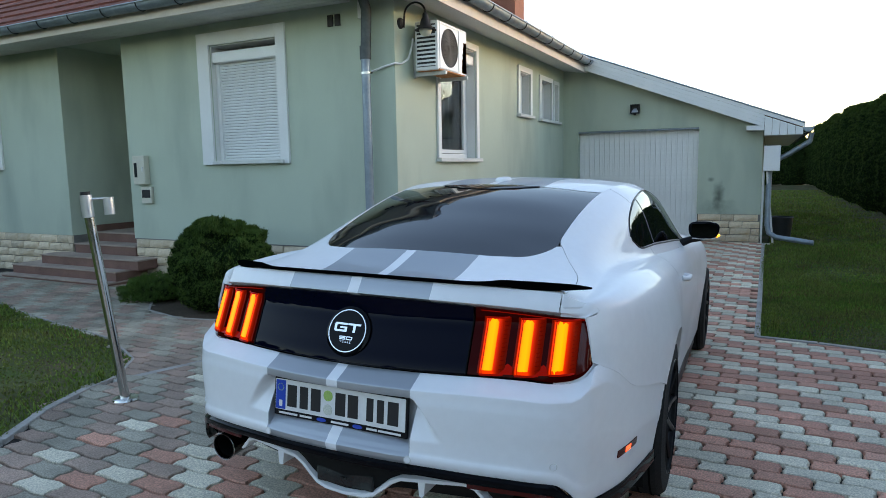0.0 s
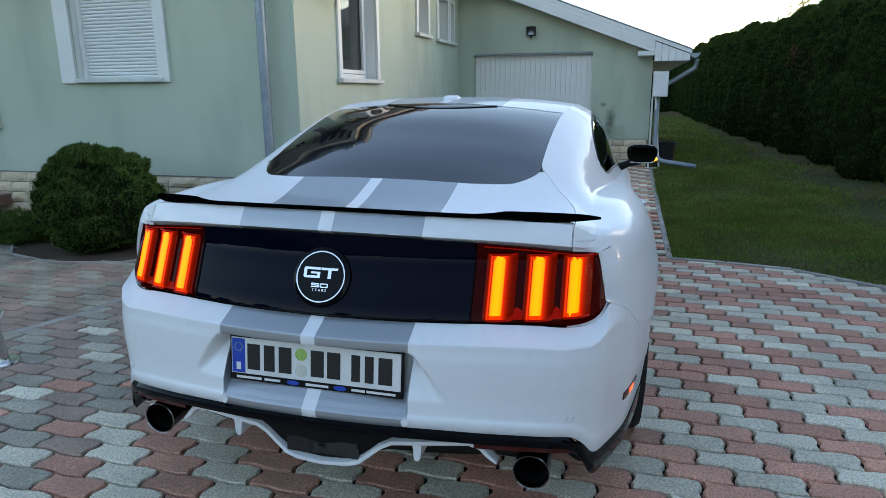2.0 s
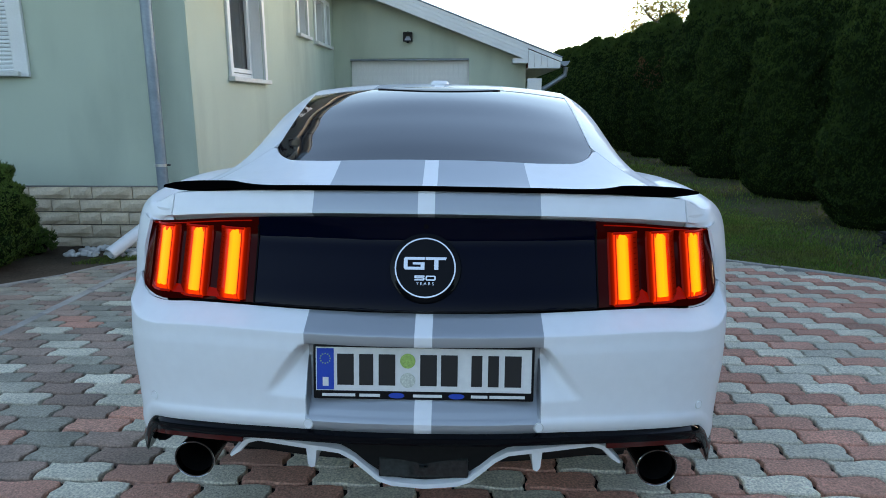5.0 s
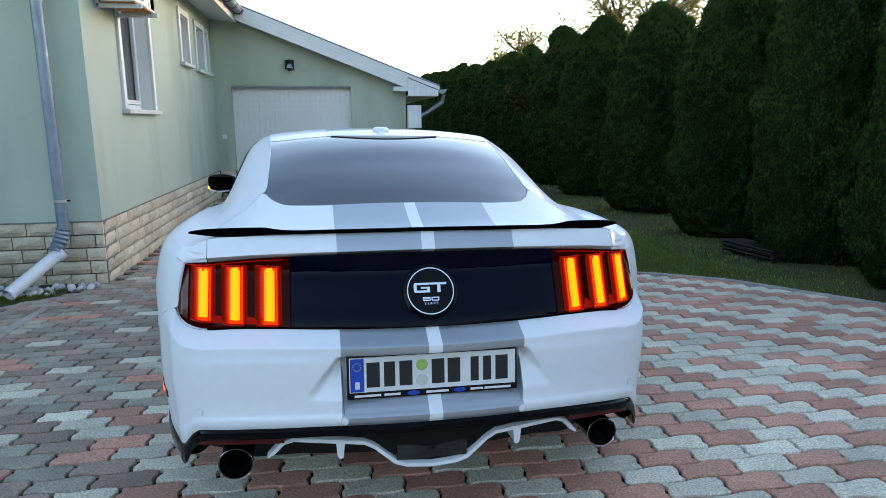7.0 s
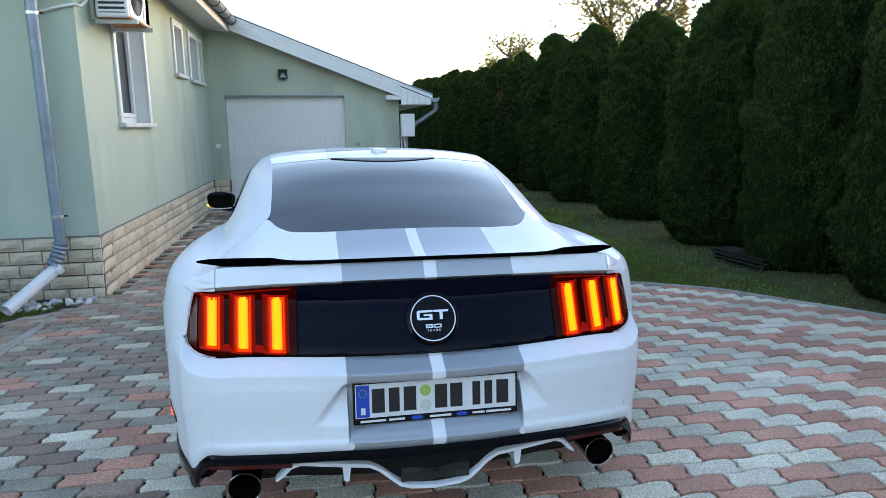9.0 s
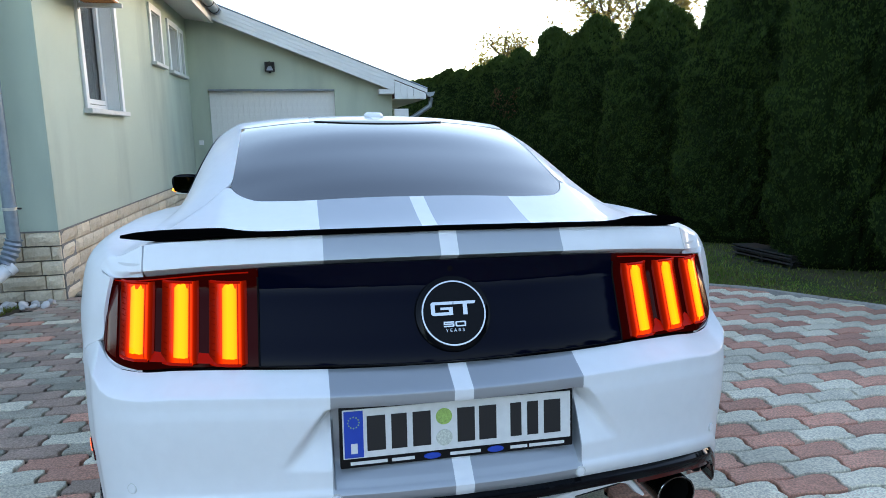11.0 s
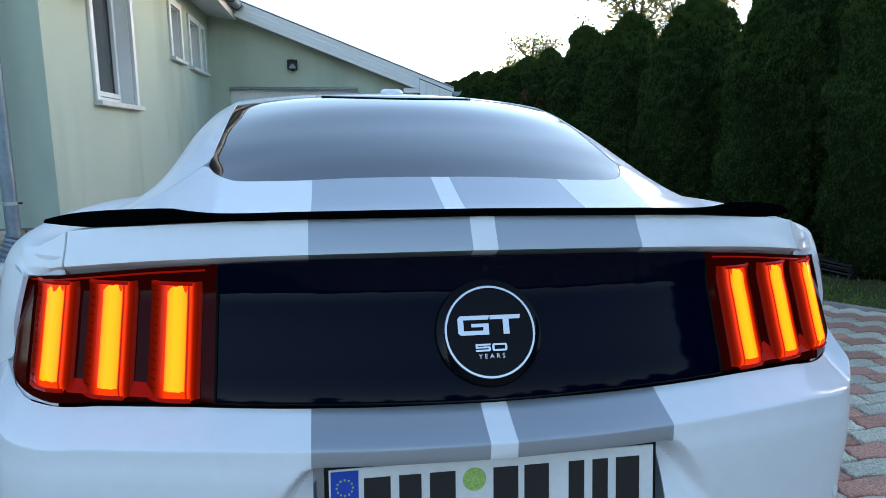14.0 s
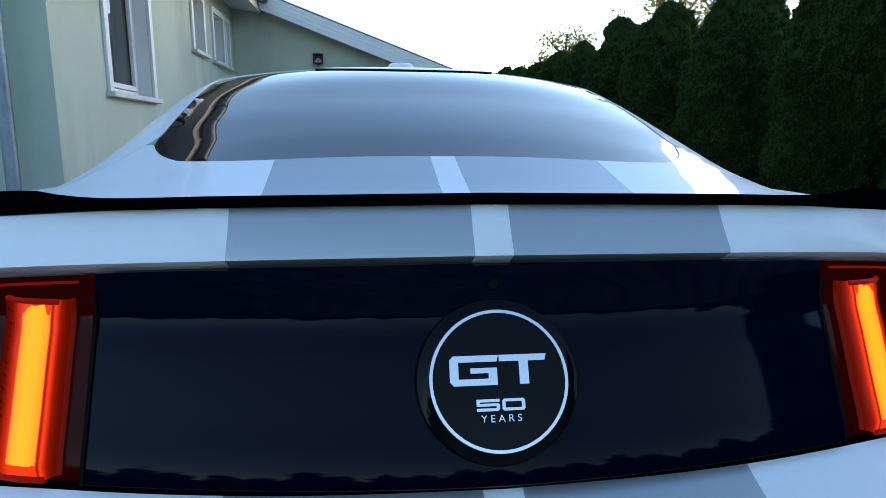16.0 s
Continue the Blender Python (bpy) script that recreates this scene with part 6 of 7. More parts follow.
def rear_sheet(depth, lo, hi):
    def at(r, u):
        a = abs(u)
        w = lo(a) + (hi(a) - lo(a)) * r
        return Vector((u, PANV(w) + 0.285 * a * a + (0.0 if a < 0.7 else (a - 0.7) * 0.35) + (0.0 if a < 0.782 else (a - 0.782) * 1.5) + depth, w))
    return at


thick(part("centre_panel", outward(skin(sorted(set(lin(0, 1, 22) + [0.69, 0.70, 0.71, 0.72, 0.73, 0.74, 0.75, 0.76])), lin(-0.428, 0.428, 40), rear_sheet(0, LOW, lambda a: LB(a) + 0.006))), M_PANEL, car, "gloss black panel between the lamps", 45), 0.01)
part("panel_ledge", outward(skin(lin(0, 1, 3), lin(-0.43, 0.43, 40), lambda r, u: rear_sheet(-0.004, LOW, LOW)(0, u) + Vector((0, -0.004 + 0.012 * r, 0.006 - 0.008 * r)))), M_SATIN, car)


def lamp(s):
    """One tail lamp: black housing with three upright lit bars."""
    part("lamp_surround", outward(skin(lin(0, 1, 10), lin(0.69, 0.806, 12), lambda r, c: mirror(rear_sheet(0.016, lambda a: 0.715, lambda a: 0.95)(r, c), s))), M_CWHITE, car, "", 45)

    def end(a):                     # the lamp's outer end is rounded
        k = max(0.0, min(1.0, (a - 0.70) / 0.099))
        return (1 - k ** 3.2) ** (1 / 3.2)

    low_ = lambda a: 0.825 + (LOW(a) - 0.825) * end(a)
    high_ = lambda a: 0.825 + (LB(min(a, 0.74)) + 0.004 - 0.825) * end(a)
    o = part("tail_lamp", outward(skin(lin(0, 1, 14), lin(0.432, 0.70, 18) + [0.70 + 0.099 * math.sin(k * math.pi / 28) for k in range(1, 15)], lambda r, c: mirror(rear_sheet(0.008, low_, high_)(r, c), s))), M_HOUSING, car, "black tail lamp with three lit amber and red bars", 45)
    thick(o, 0.01)
    for k, (u, w0, w1) in enumerate(((0.500, 0.752, 0.908), (0.606, 0.752, 0.907), (0.706, 0.757, 0.903))):
        if s < 0:
            u = u - 0.006
        at = lambda w, du, d: mirror(Vector((u + du, PANV(w) + 0.285 * (u + du) ** 2 + (0 if u + du < 0.7 else (u + du - 0.7) * 0.35) + d * 0.62 + 0.002, w)), s)
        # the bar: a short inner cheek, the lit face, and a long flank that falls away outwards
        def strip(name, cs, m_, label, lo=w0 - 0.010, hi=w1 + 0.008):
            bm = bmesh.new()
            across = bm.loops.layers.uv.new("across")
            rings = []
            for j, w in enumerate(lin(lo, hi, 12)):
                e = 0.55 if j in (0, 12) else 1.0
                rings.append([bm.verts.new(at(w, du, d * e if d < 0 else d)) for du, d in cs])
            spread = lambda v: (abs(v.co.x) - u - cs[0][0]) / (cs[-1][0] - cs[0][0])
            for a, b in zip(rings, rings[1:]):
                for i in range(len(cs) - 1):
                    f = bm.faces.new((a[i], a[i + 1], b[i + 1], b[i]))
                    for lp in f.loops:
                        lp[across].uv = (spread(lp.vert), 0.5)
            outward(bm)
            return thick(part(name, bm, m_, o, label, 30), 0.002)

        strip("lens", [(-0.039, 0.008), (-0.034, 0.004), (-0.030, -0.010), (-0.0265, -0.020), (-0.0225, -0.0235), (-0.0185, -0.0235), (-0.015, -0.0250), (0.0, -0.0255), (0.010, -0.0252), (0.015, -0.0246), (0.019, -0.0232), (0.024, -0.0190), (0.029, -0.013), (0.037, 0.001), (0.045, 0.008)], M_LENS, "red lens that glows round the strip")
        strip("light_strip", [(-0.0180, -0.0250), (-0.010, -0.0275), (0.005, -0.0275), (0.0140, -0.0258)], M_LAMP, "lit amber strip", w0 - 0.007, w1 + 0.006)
        for wz in (w0 - 0.010, w1 + 0.006):
            part("lens_cap", tube(bmesh.new(), [at(wz, -0.026, -0.012), at(wz, 0.0, -0.015), at(wz, 0.026, -0.010), at(wz, 0.040, 0.006)], 0.0038, 6), M_REDMID, o)
        if k < 2:                    # floor of the cleft between two bars, their red spill put in as emission
            bm = bmesh.new()
            fl_ = [bm.verts.new(at(w, du, d)) for w, du, d in ((w0 - 0.008, 0.030, -0.006), (w0 - 0.008, 0.070, -0.006), (w0 + 0.012, 0.068, 0.010), (w0 + 0.026, 0.050, 0.011), (w0 + 0.010, 0.034, 0.010))]
            bm.faces.new(fl_)
            part("cleft_floor", outward(bm), M_REDMID, o, "glowing red floor of the cleft")
        for j in range(12):          # fine ribs on the inner flank of the lens
            w = w0 + (w1 - w0) * (j + 0.5) / 12
            part("rib", tube(bmesh.new(), [at(w, 0.030, -0.013), at(w, 0.040, 0.004)], 0.0011, 4), M_RED, o)
    part("upper_glow", tube(bmesh.new(), [mirror(rear_sheet(0.008, LOW, lambda a: LB(min(a, 0.74)) - 0.004)(1.0, c), s) for c in lin(0.45, 0.76, 14)], 0.0018, 6), M_REDMID, o, "thin red light line along the top")
    part("end_lens", outward(skin(lin(0.07, 0.93, 8), [0.752, 0.760, 0.768, 0.776, 0.783, 0.789], lambda r, c: mirror(rear_sheet(0.004, low_, high_)(r, c), s))), M_REDDARK, o, "dark red glass at the outer end", 45)
    part("panel_gap", tube(bmesh.new(), [mirror(rear_sheet(-0.001, LOW, LB)(r, 0.430), s) for r in lin(0, 0.93, 8)], 0.0025, 4), M_SOOTGAP, o)
    return o


lamp(1)
lamp(-1)

# badge
badge = part("badge", lathe(bmesh.new(), [(0.0, -0.006), (0.070, -0.006), (0.071, -0.005), (0.0865, -0.001), (0.089, 0.010)], (0, 0, 0), 'Y', 64), M_GLOSS, car, "round black badge with a bright ring", 40)
badge.matrix_local = Matrix.Translation((0.0, -0.008, 0.837)) @ Matrix.Rotation(radians(-22), 4, 'X')
part("ring", lathe(bmesh.new(), [(0.0700, -0.0055), (0.0708, -0.0085), (0.0742, -0.0085), (0.0752, -0.004)], (0, 0, 0), 'Y', 72), M_CHROME, badge, "bright ring", 40)


def strokes(name, polys, at_x, at_z, y, depth, material, parent, label=""):
    """Flat raised figures from outlines."""
    bm = bmesh.new()
    for poly in polys:
        a = [bm.verts.new((at_x + x, y, at_z + z)) for x, z in poly]
        c = [bm.verts.new((at_x + x, y - depth, at_z + z)) for x, z in poly]
        bm.faces.new(c)
        for k in range(len(poly)):
            q = (k + 1) % len(poly)
            bm.faces.new((a[k], a[q], c[q], c[k]))
    bmesh.ops.recalc_face_normals(bm, faces=bm.faces)
    return part(name, bm, material, parent, label)


W, H, T = 0.0505, 0.031, 0.0085
strokes("letter_g", [[(0.004, 0), (W, 0), (W, 0.018), (0.022, 0.018), (0.022, 0.0125), (W - T * 1.1, 0.0125), (W - T * 1.1, T * 0.8), (T * 1.1, T * 0.8), (T * 1.1, H - T * 0.8), (W, H - T * 0.8), (W + 0.002, H), (0.004, H), (0, H - 0.004), (0, 0.004)]], -0.0525, -0.005, -0.006, 0.0022, M_CHROME, badge, "bright raised letter")
strokes("letter_t", [[(0, H), (W + 0.001, H), (W - 0.001, H - T * 0.8), (W * 0.62, H - T * 0.8), (W * 0.62, 0), (W * 0.42, 0), (W * 0.42, H - T * 0.8), (0, H - T * 0.8)]], 0.0005, -0.005, -0.006, 0.0022, M_CHROME, badge, "bright raised letter")


def writing(name, text, size, loc, m, parent, wide=1.0, bold=0.0):
    cu = bpy.data.curves.new(name, 'FONT')
    cu.body, cu.size, cu.align_x, cu.align_y, cu.extrude, cu.offset = text, size, 'CENTER', 'CENTER', 0.0004, bold
    tmp = new(name, cu)
    me = bpy.data.meshes.new_from_object(tmp)
    bpy.data.objects.remove(tmp)
    me.name = name
    me.materials.append(m)
    ob = new(name, me)
    ob.parent = parent
    ob.matrix_local = Matrix.Translation(loc) @ Matrix.Rotation(radians(90), 4, 'X') @ Matrix.Diagonal((wide, 1, 1, 1))
    return ob


D, E, K = 0.0245, 0.0122, 0.0030
FIVE = [(0, 0), (D - 0.002, 0), (D, 0.002), (D, 0.0068), (D - 0.002, 0.0078), (0.0036, 0.0078), (0.0036, E - K), (D, E - K), (D, E), (0, E), (0, 0.0050), (D - 0.0036, 0.0050), (D - 0.0036, K), (0, K)]
NOUGHT = [[(0.002, 0), (D - 0.002, 0), (D, 0.002), (D - 0.0036, K), (0.0036, K), (0, 0.002)], [(0, E - 0.002), (0.0036, E - K), (D - 0.0036, E - K), (D, E - 0.002), (D - 0.002, E), (0.002, E)],
          [(0, 0.002), (0.0036, K), (0.0036, E - K), (0, E - 0.002)], [(D - 0.0036, K), (D, 0.002), (D, E - 0.002), (D - 0.0036, E - K)]]
strokes("figure_five", [FIVE], -0.0258, -0.0315, -0.006, 0.0018, M_CHROME, badge)
strokes("figure_nought", NOUGHT, 0.0013, -0.0315, -0.006, 0.0018, M_CHROME, badge)
writing("word_years", "Y E A R S", 0.0105, (0.0, -0.0068, -0.0395), M_CHROME, badge, 1.05)
part("camera_eye", lathe(bmesh.new(), [(0, -0.003), (0.006, -0.003), (0.008, 0.0), (0.008, 0.004)], (0.0, 0.026, 0.935), 'Y', 20), M_GLOSS, car, "small rear camera", 40)

# bumper
BU = [0, 0.15, 0.283, 0.45, 0.6, 0.70, 0.76, 0.80, 0.83, 0.862, 0.893, 0.920, 0.946, 0.966, 0.974]
BO = [0, 0.006, 0.02, 0.053, 0.098, 0.142, 0.190, 0.240, 0.310, 0.390, 0.478, 0.600, 0.750, 0.880, 0.960]
BV = smooth_table(BU, BO)
BT = smooth_table([0, 0.45, 0.6, 0.70, 0.745, 0.765, 0.78, 0.792, 0.835, 0.862, 0.893, 0.92, 0.946, 0.974], [0.731, 0.732, 0.727, 0.717, 0.717, 0.723, 0.734, 0.757, 0.770, 0.745, 0.682, 0.648, 0.622, 0.59])
BB = smooth_table([0, 0.3, 0.5, 0.68, 0.73, 0.765, 0.795, 0.83, 0.87, 0.93, 0.96], [0.452, 0.449, 0.437, 0.418, 0.408, 0.378, 0.335, 0.322, 0.320, 0.323, 0.326])
PROF = smooth_table([0, 0.05, 0.10, 0.125, 0.135, 0.2, 0.3, 0.5, 0.7, 0.84, 0.90, 0.95, 1.0], [-0.040, -0.066, -0.095, -0.109, -0.112, -0.113, -0.117, -0.115, -0.112, -0.114, -0.121, -0.119, -0.112])
NICHE = smooth_table([0, 0.05, 0.10, 0.125, 0.135, 0.20, 0.225, 0.25, 0.29, 0.5, 0.70, 0.76, 0.82, 0.86, 0.90, 0.95, 1.0], [-0.040, -0.066, -0.095, -0.109, -0.112, -0.111, -0.108, -0.080, -0.056, -0.060, -0.066, -0.080, -0.100, -0.110, -0.121, -0.119, -0.112])


SHELF = smooth_table([0, 0.79, 0.81, 0.835, 0.862, 0.885, 1.0], [1.0, 1.0, 1.0, 0.72, 0.16, 0.0, 0.0])     # how far the top of the bumper steps out


def bumper(r, u):
    a = abs(u)
    w = BT(a) + (BB(a) - BT(a)) * r
    edge = 0.283 + max(0.0, 0.665 - w) * 0.75            # the niche opens out downwards
    k = min(1.0, max(0.0, (edge - a) / 0.035 + 0.5))
    k = k * k * (3 - 2 * k)
    k *= 1.0 if a < 0.283 else max(0.0, min(1.0, (w - 0.53) / 0.10))
    f = SHELF(a)
    p = PROF(r) + (NICHE(r) - PROF(r)) * k
    tuck = 1 - 0.02 * max(0, r - 0.5) * 2 * min(1, a / 0.5)
    under = 0.003 * min(1.0, max(0.0, (a - 0.81) / 0.03))
    return Vector((math.copysign(a * tuck - under, u), BV(a) - 0.115 + (p + 0.115) * f, w))


rows = sorted(set(lin(0, 1, 60) + [0.125, 0.135, 0.20, 0.225, 0.25, 0.29, 0.76, 0.82, 0.86, 0.9]))
half = lin(0, 0.26, 12) + lin(0.265, 0.42, 34) + lin(0.43, 0.80, 18) + lin(0.805, 0.92, 18) + lin(0.923, 0.973, 22)
cols = sorted(set(half + [-x for x in half]))
thick(part("bumper", arched(outward(skin(rows, cols, bumper)), WHEELS[:1]), M_PAINT, car, "white rear bumper with grey stripes", 35), 0.008)
for u in (-0.722, -0.279, 0.281, 0.722):
    p = bumper(0.93 if abs(u) < 0.5 else 0.80, u)
    ang = math.atan2(2 * 0.26 * u + (0.25 * u if abs(u) > 0.6 else 0), 1)
    o = part("parking_sensor", lathe(bmesh.new(), [(0, -0.003), (0.0095, -0.003), (0.0105, 0.0), (0.012, 0.002)], (0, 0, 0), 'Y', 20), M_CWHITE, car, "round parking sensor", 40)
    o.matrix_local = Matrix.Translation(p) @ Matrix.Rotation(ang, 4, 'Z')
    part("sensor_rim", lathe(bmesh.new(), [(0.0105, -0.0015), (0.012, -0.0022), (0.0130, 0.001)], (0, 0, 0), 'Y', 20), M_SILL, o)

# black valance below the bumper
DROP = smooth_table([0, 0.55, 0.72, 0.765, 0.80, 0.83, 0.88, 0.96], [0.030, 0.032, 0.036, 0.052, 0.066, 0.058, 0.050, 0.046])     # height of the black edge


def valance(r, u):
    a = abs(u)
    d = DROP(a)
    w = BB(a) + [0.004, -0.004, -0.35 * d, -0.8 * d, -d, -0.92 * d][r]
    f = 1 - min(1.0, max(0.0, (a - 0.6) / 0.32)) * 0.6
    v = BV(a) - 0.115 + [0.004, -0.012, -0.014, -0.009, 0.004, 0.075][r] * f
    return Vector((u * 0.983, v, w))


edge_u = lin(0, 0.66, 34) + lin(0.675, 0.87, 26) + lin(0.88, 0.955, 8)
edge_u = sorted(set(edge_u + [-x for x in edge_u]))
thick(part("valance", outward(skin(range(6), edge_u, valance)), M_GLOSS, car, "gloss black lower edge that sweeps down into corner fins", 40), 0.006)
for s in (1, -1):      # dark red reflectors tucked under the black edge, and the dark webs beside the tail pipes
    def reflector(r, c):
        u = 0.46 + 0.30 * c
        return mirror(Vector((u, BV(u) - 0.098, BB(u) - 0.036 - 0.016 * r)), s)

    def web(r, c):
        u = 0.69 + 0.105 * c
        return mirror(Vector((u * 0.983, BV(u) - 0.06 + 0.05 * (1 - c), BB(u) - 0.03 - (0.022 + 0.05 * math.sin(math.pi * c)) * r)), s)

    thick(part("fog_reflector", outward(skin(lin(0, 1, 2), lin(0, 1, 10), reflector)), M_REDDARK, car, "dark red reflector strip", 40), 0.006)
    thick(part("corner_web", outward(skin(lin(0, 1, 4), lin(0, 1, 8), web)), M_SATIN, car, "", 40), 0.006)
TW = smooth_table([0, 0.08, 0.145, 0.215, 0.435, 0.495, 0.55, 0.80], [0.274, 0.279, 0.315, 0.362, 0.373, 0.345, 0.355, 0.36])


def diffuser(r, u):
    a = abs(u)
    w, v = [(0.43, -0.060), (TW(a) + 0.012, -0.030), (TW(a) - 0.004, 0.0), (0.25, 0.12), (0.20, 0.5)][r]
    return Vector((u, BV(a) + v, min(w, 0.43)))


part("diffuser", outward(skin(range(5), lin(-0.80, 0.80, 60), diffuser)), M_UNDER, car, "black diffuser in shadow", 30)

# white diffuser trim
TR = [(-0.515, 0.312), (-0.495, 0.330), (-0.468, 0.360), (-0.435, 0.373), (-0.32, 0.369), (-0.215, 0.362), (-0.180, 0.345), (-0.145, 0.315), (-0.115, 0.290), (-0.08, 0.279), (0, 0.274), (0.08, 0.279), (0.115, 0.290), (0.145, 0.315), (0.180, 0.345), (0.215, 0.362), (0.32, 0.369), (0.435, 0.373), (0.468, 0.360), (0.495, 0.330), (0.515, 0.312)]
bm = bmesh.new()
rings = []
for k, (u, w) in enumerate(TR):
    (u0, w0), (u1, w1) = TR[max(k - 1, 0)], TR[min(k + 1, len(TR) - 1)]
    d = Vector((u1 - u0, 0, w1 - w0)).normalized()
    nrm = Vector((-d.z, 0, d.x))
    c = Vector((u, BV(abs(u)) - 0.045, w))
    th = 0.0095 if 0 < k < len(TR) - 1 else 0.005
    rings.append([bm.verts.new(c + nrm * x * th + Vector((0, y, 0))) for x, y in ((-1, 0.05), (-1, 0.010), (-0.6, 0.0), (0.6, 0.0), (1, 0.010), (1, 0.032))])
for a, c in zip(rings, rings[1:]):
    for i in range(6):
        q = (i + 1) % 6
        bm.faces.new((a[i], a[q], c[q], c[i]))
for r in (rings[0], rings[-1]):
    bm.faces.new(r)
bmesh.ops.recalc_face_normals(bm, faces=bm.faces)
part("diffuser_trim", bm, M_CWHITE, car, "white winged diffuser trim", 35)
for s in (1, -1):
    bm = bmesh.new()
    f = [(-0.012, 0.365), (0.016, 0.362), (0.012, 0.318), (0.004, 0.308), (-0.006, 0.312)]
    a = [bm.verts.new((s * (0.287 + x), -0.02, w)) for x, w in f]
    c = [bm.verts.new((s * (0.287 + x), 0.10, w)) for x, w in f]
    bm.faces.new(a)
    bm.faces.new(list(reversed(c)))
    for k in range(5):
        bm.faces.new((a[k], a[(k + 1) % 5], c[(k + 1) % 5], c[k]))
    bmesh.ops.recalc_face_normals(bm, faces=bm.faces)
    part("diffuser_fin", bm, M_CWHITE, car, "white fin")
part("reversing_lamp", B(-0.115, 0.115, -0.040, -0.02, 0.296, 0.352, 0.006), M_REV, car, "clear reversing lamp")
part("lamp_mount", B(-0.012, 0.012, -0.049, -0.04, 0.320, 0.332, 0.003), M_REV, car)

# tail pipes
for s in (1, -1):
    o = part("tail_pipe", lathe(bmesh.new(), [(0.050, 0.30), (0.051, 0.03), (0.0535, 0.002), (0.0535, -0.004), (0.049, -0.004), (0.046, 0.01), (0.045, 0.16), (0.0, 0.17)], (0, 0, 0), 'Y', 40), [M_EXH], car, "dark steel tail pipe", 40)
    o.matrix_local = Matrix.Translation((s * 0.615, 0.035, 0.297)) @ Matrix.Rotation(radians(3), 4, 'X')
    part("soot_lining", lathe(bmesh.new(), [(0.0455, 0.012), (0.0445, 0.15), (0.0, 0.155)], (0, 0, 0), 'Y', 32), M_SOOTGAP, o, "", 40)
    part("bright_rim", lathe(bmesh.new(), [(0.0537, -0.001), (0.0538, -0.004), (0.0530, -0.0050), (0.0522, -0.004)], (0, 0, 0), 'Y', 40), M_CHROME, o, "bright rim", 40)
    part("muffler", B(*sorted((s * 0.45, s * 0.74)), 0.30, 0.75, 0.25, 0.42, 0.05), M_UNDER, car)

# side markers, mirrors
for s in (1, -1):
    def marker(c0, c1, hw, out):
        def at(r, c):
            u = 0.873 + 0.044 * c
            w = 0.440 + 0.014 * c + hw * (2 * r - 1)
            k = (BT(u) - w) / (BT(u) - BB(u))
            p = bumper(k, u)
            return mirror(p + Vector((0.9, -0.3, 0)) * out, s)
        return outward(skin(lin(0, 1, 4), lin(c0, c1, 12), at))
    o = thick(part("side_marker", marker(0.0, 0.85, 0.012, 0.004), M_REDDARK, car, "red side marker lens", 40), 0.004)
    thick(part("lit_centre", marker(0.36, 0.58, 0.009, 0.006), M_REDMARK, o, "lit red spot", 40), 0.002)
    bm = bmesh.new()
    bmesh.ops.create_icosphere(bm, subdivisions=3, radius=1.0)
    for v in bm.verts:
        c = v.co
        k = (abs(c.x) ** 3.2 + abs(c.z) ** 3.2) ** (1 / 3.2)
        k = max(k, 1e-4) / max(math.hypot(c.x, c.z), 1e-4)
        c.x, c.z = c.x / k, c.z / k
        c.y = max(c.y, -0.25)
        v.co = Vector((c.x * 0.093 * (1 + 0.08 * c.z), c.y * 0.07, c.z * 0.057))
    mh = part("wing_mirror", bm, M_GLOSS, car, "black wing mirror with an amber repeater", 45)
    mh.matrix_local = Matrix.Translation((s * 0.972, 2.66, 1.040 + 0.012 * s)) @ Matrix.Rotation(s * radians(8), 4, 'Z')
    bm = B(-0.078, 0.078, -0.021, -0.0185, -0.042, 0.042, 0.001)
    part("mirror_glass", bm, mat("mirror_glass", (0.045, 0.052, 0.062), 0.04, 1.0), mh, "mirror glass")
    part("lower_rim", tube(bmesh.new(), [(-0.07, -0.012, -0.054), (0.0, -0.014, -0.057), (0.07, -0.012, -0.052)], 0.004, 6), M_CWHITE, mh, "white lower rim")
    part("repeater", tube(bmesh.new(), [(s * 0.076, -0.008, -0.042), (s * 0.093, 0.0, -0.034), (s * 0.095, 0.03, -0.03)], 0.006, 8), M_AMBER, mh, "lit amber repeater")
    part("mirror_arm", tube(bmesh.new(), [(s * -0.16, 0.01, -0.10), (s * -0.08, 0.01, -0.065), (0, 0.01, -0.05)], [0.03, 0.022, 0.02], 8), M_SATIN, mh, "", 50)

# roof fin and high stop lamp
bm = bmesh.new()
bmesh.ops.create_icosphere(bm, subdivisions=3, radius=1.0)
for v in bm.verts:
    c = v.co
    v.co = Vector((c.x * 0.044, c.y * 0.06, max(-0.004, min(c.z, 0.72) * 0.024)))
part("aerial", bm, M_CWHITE, car, "small white roof aerial", 60).matrix_local = Matrix.Translation((0, 1.535, 1.360)) @ Matrix.Rotation(radians(5), 4, 'X')


def stop_lamp(r, c):
    q0, q1 = 1.332 - 0.115 * (1 - (c / 0.265) ** 2), 1.338
    p = body(q0 + (q1 - q0) * r, abs(c) / 0.56)
    return Vector((c, p.y, p.z + 0.0015 + 0.002 * math.sin(math.pi * r)))


thick(part("high_stop_lamp", outward(skin(lin(0, 1, 6), lin(-0.264, 0.264, 30), stop_lamp)), M_GLOSS, car, "unlit dark high stop lamp", 50), 0.006)

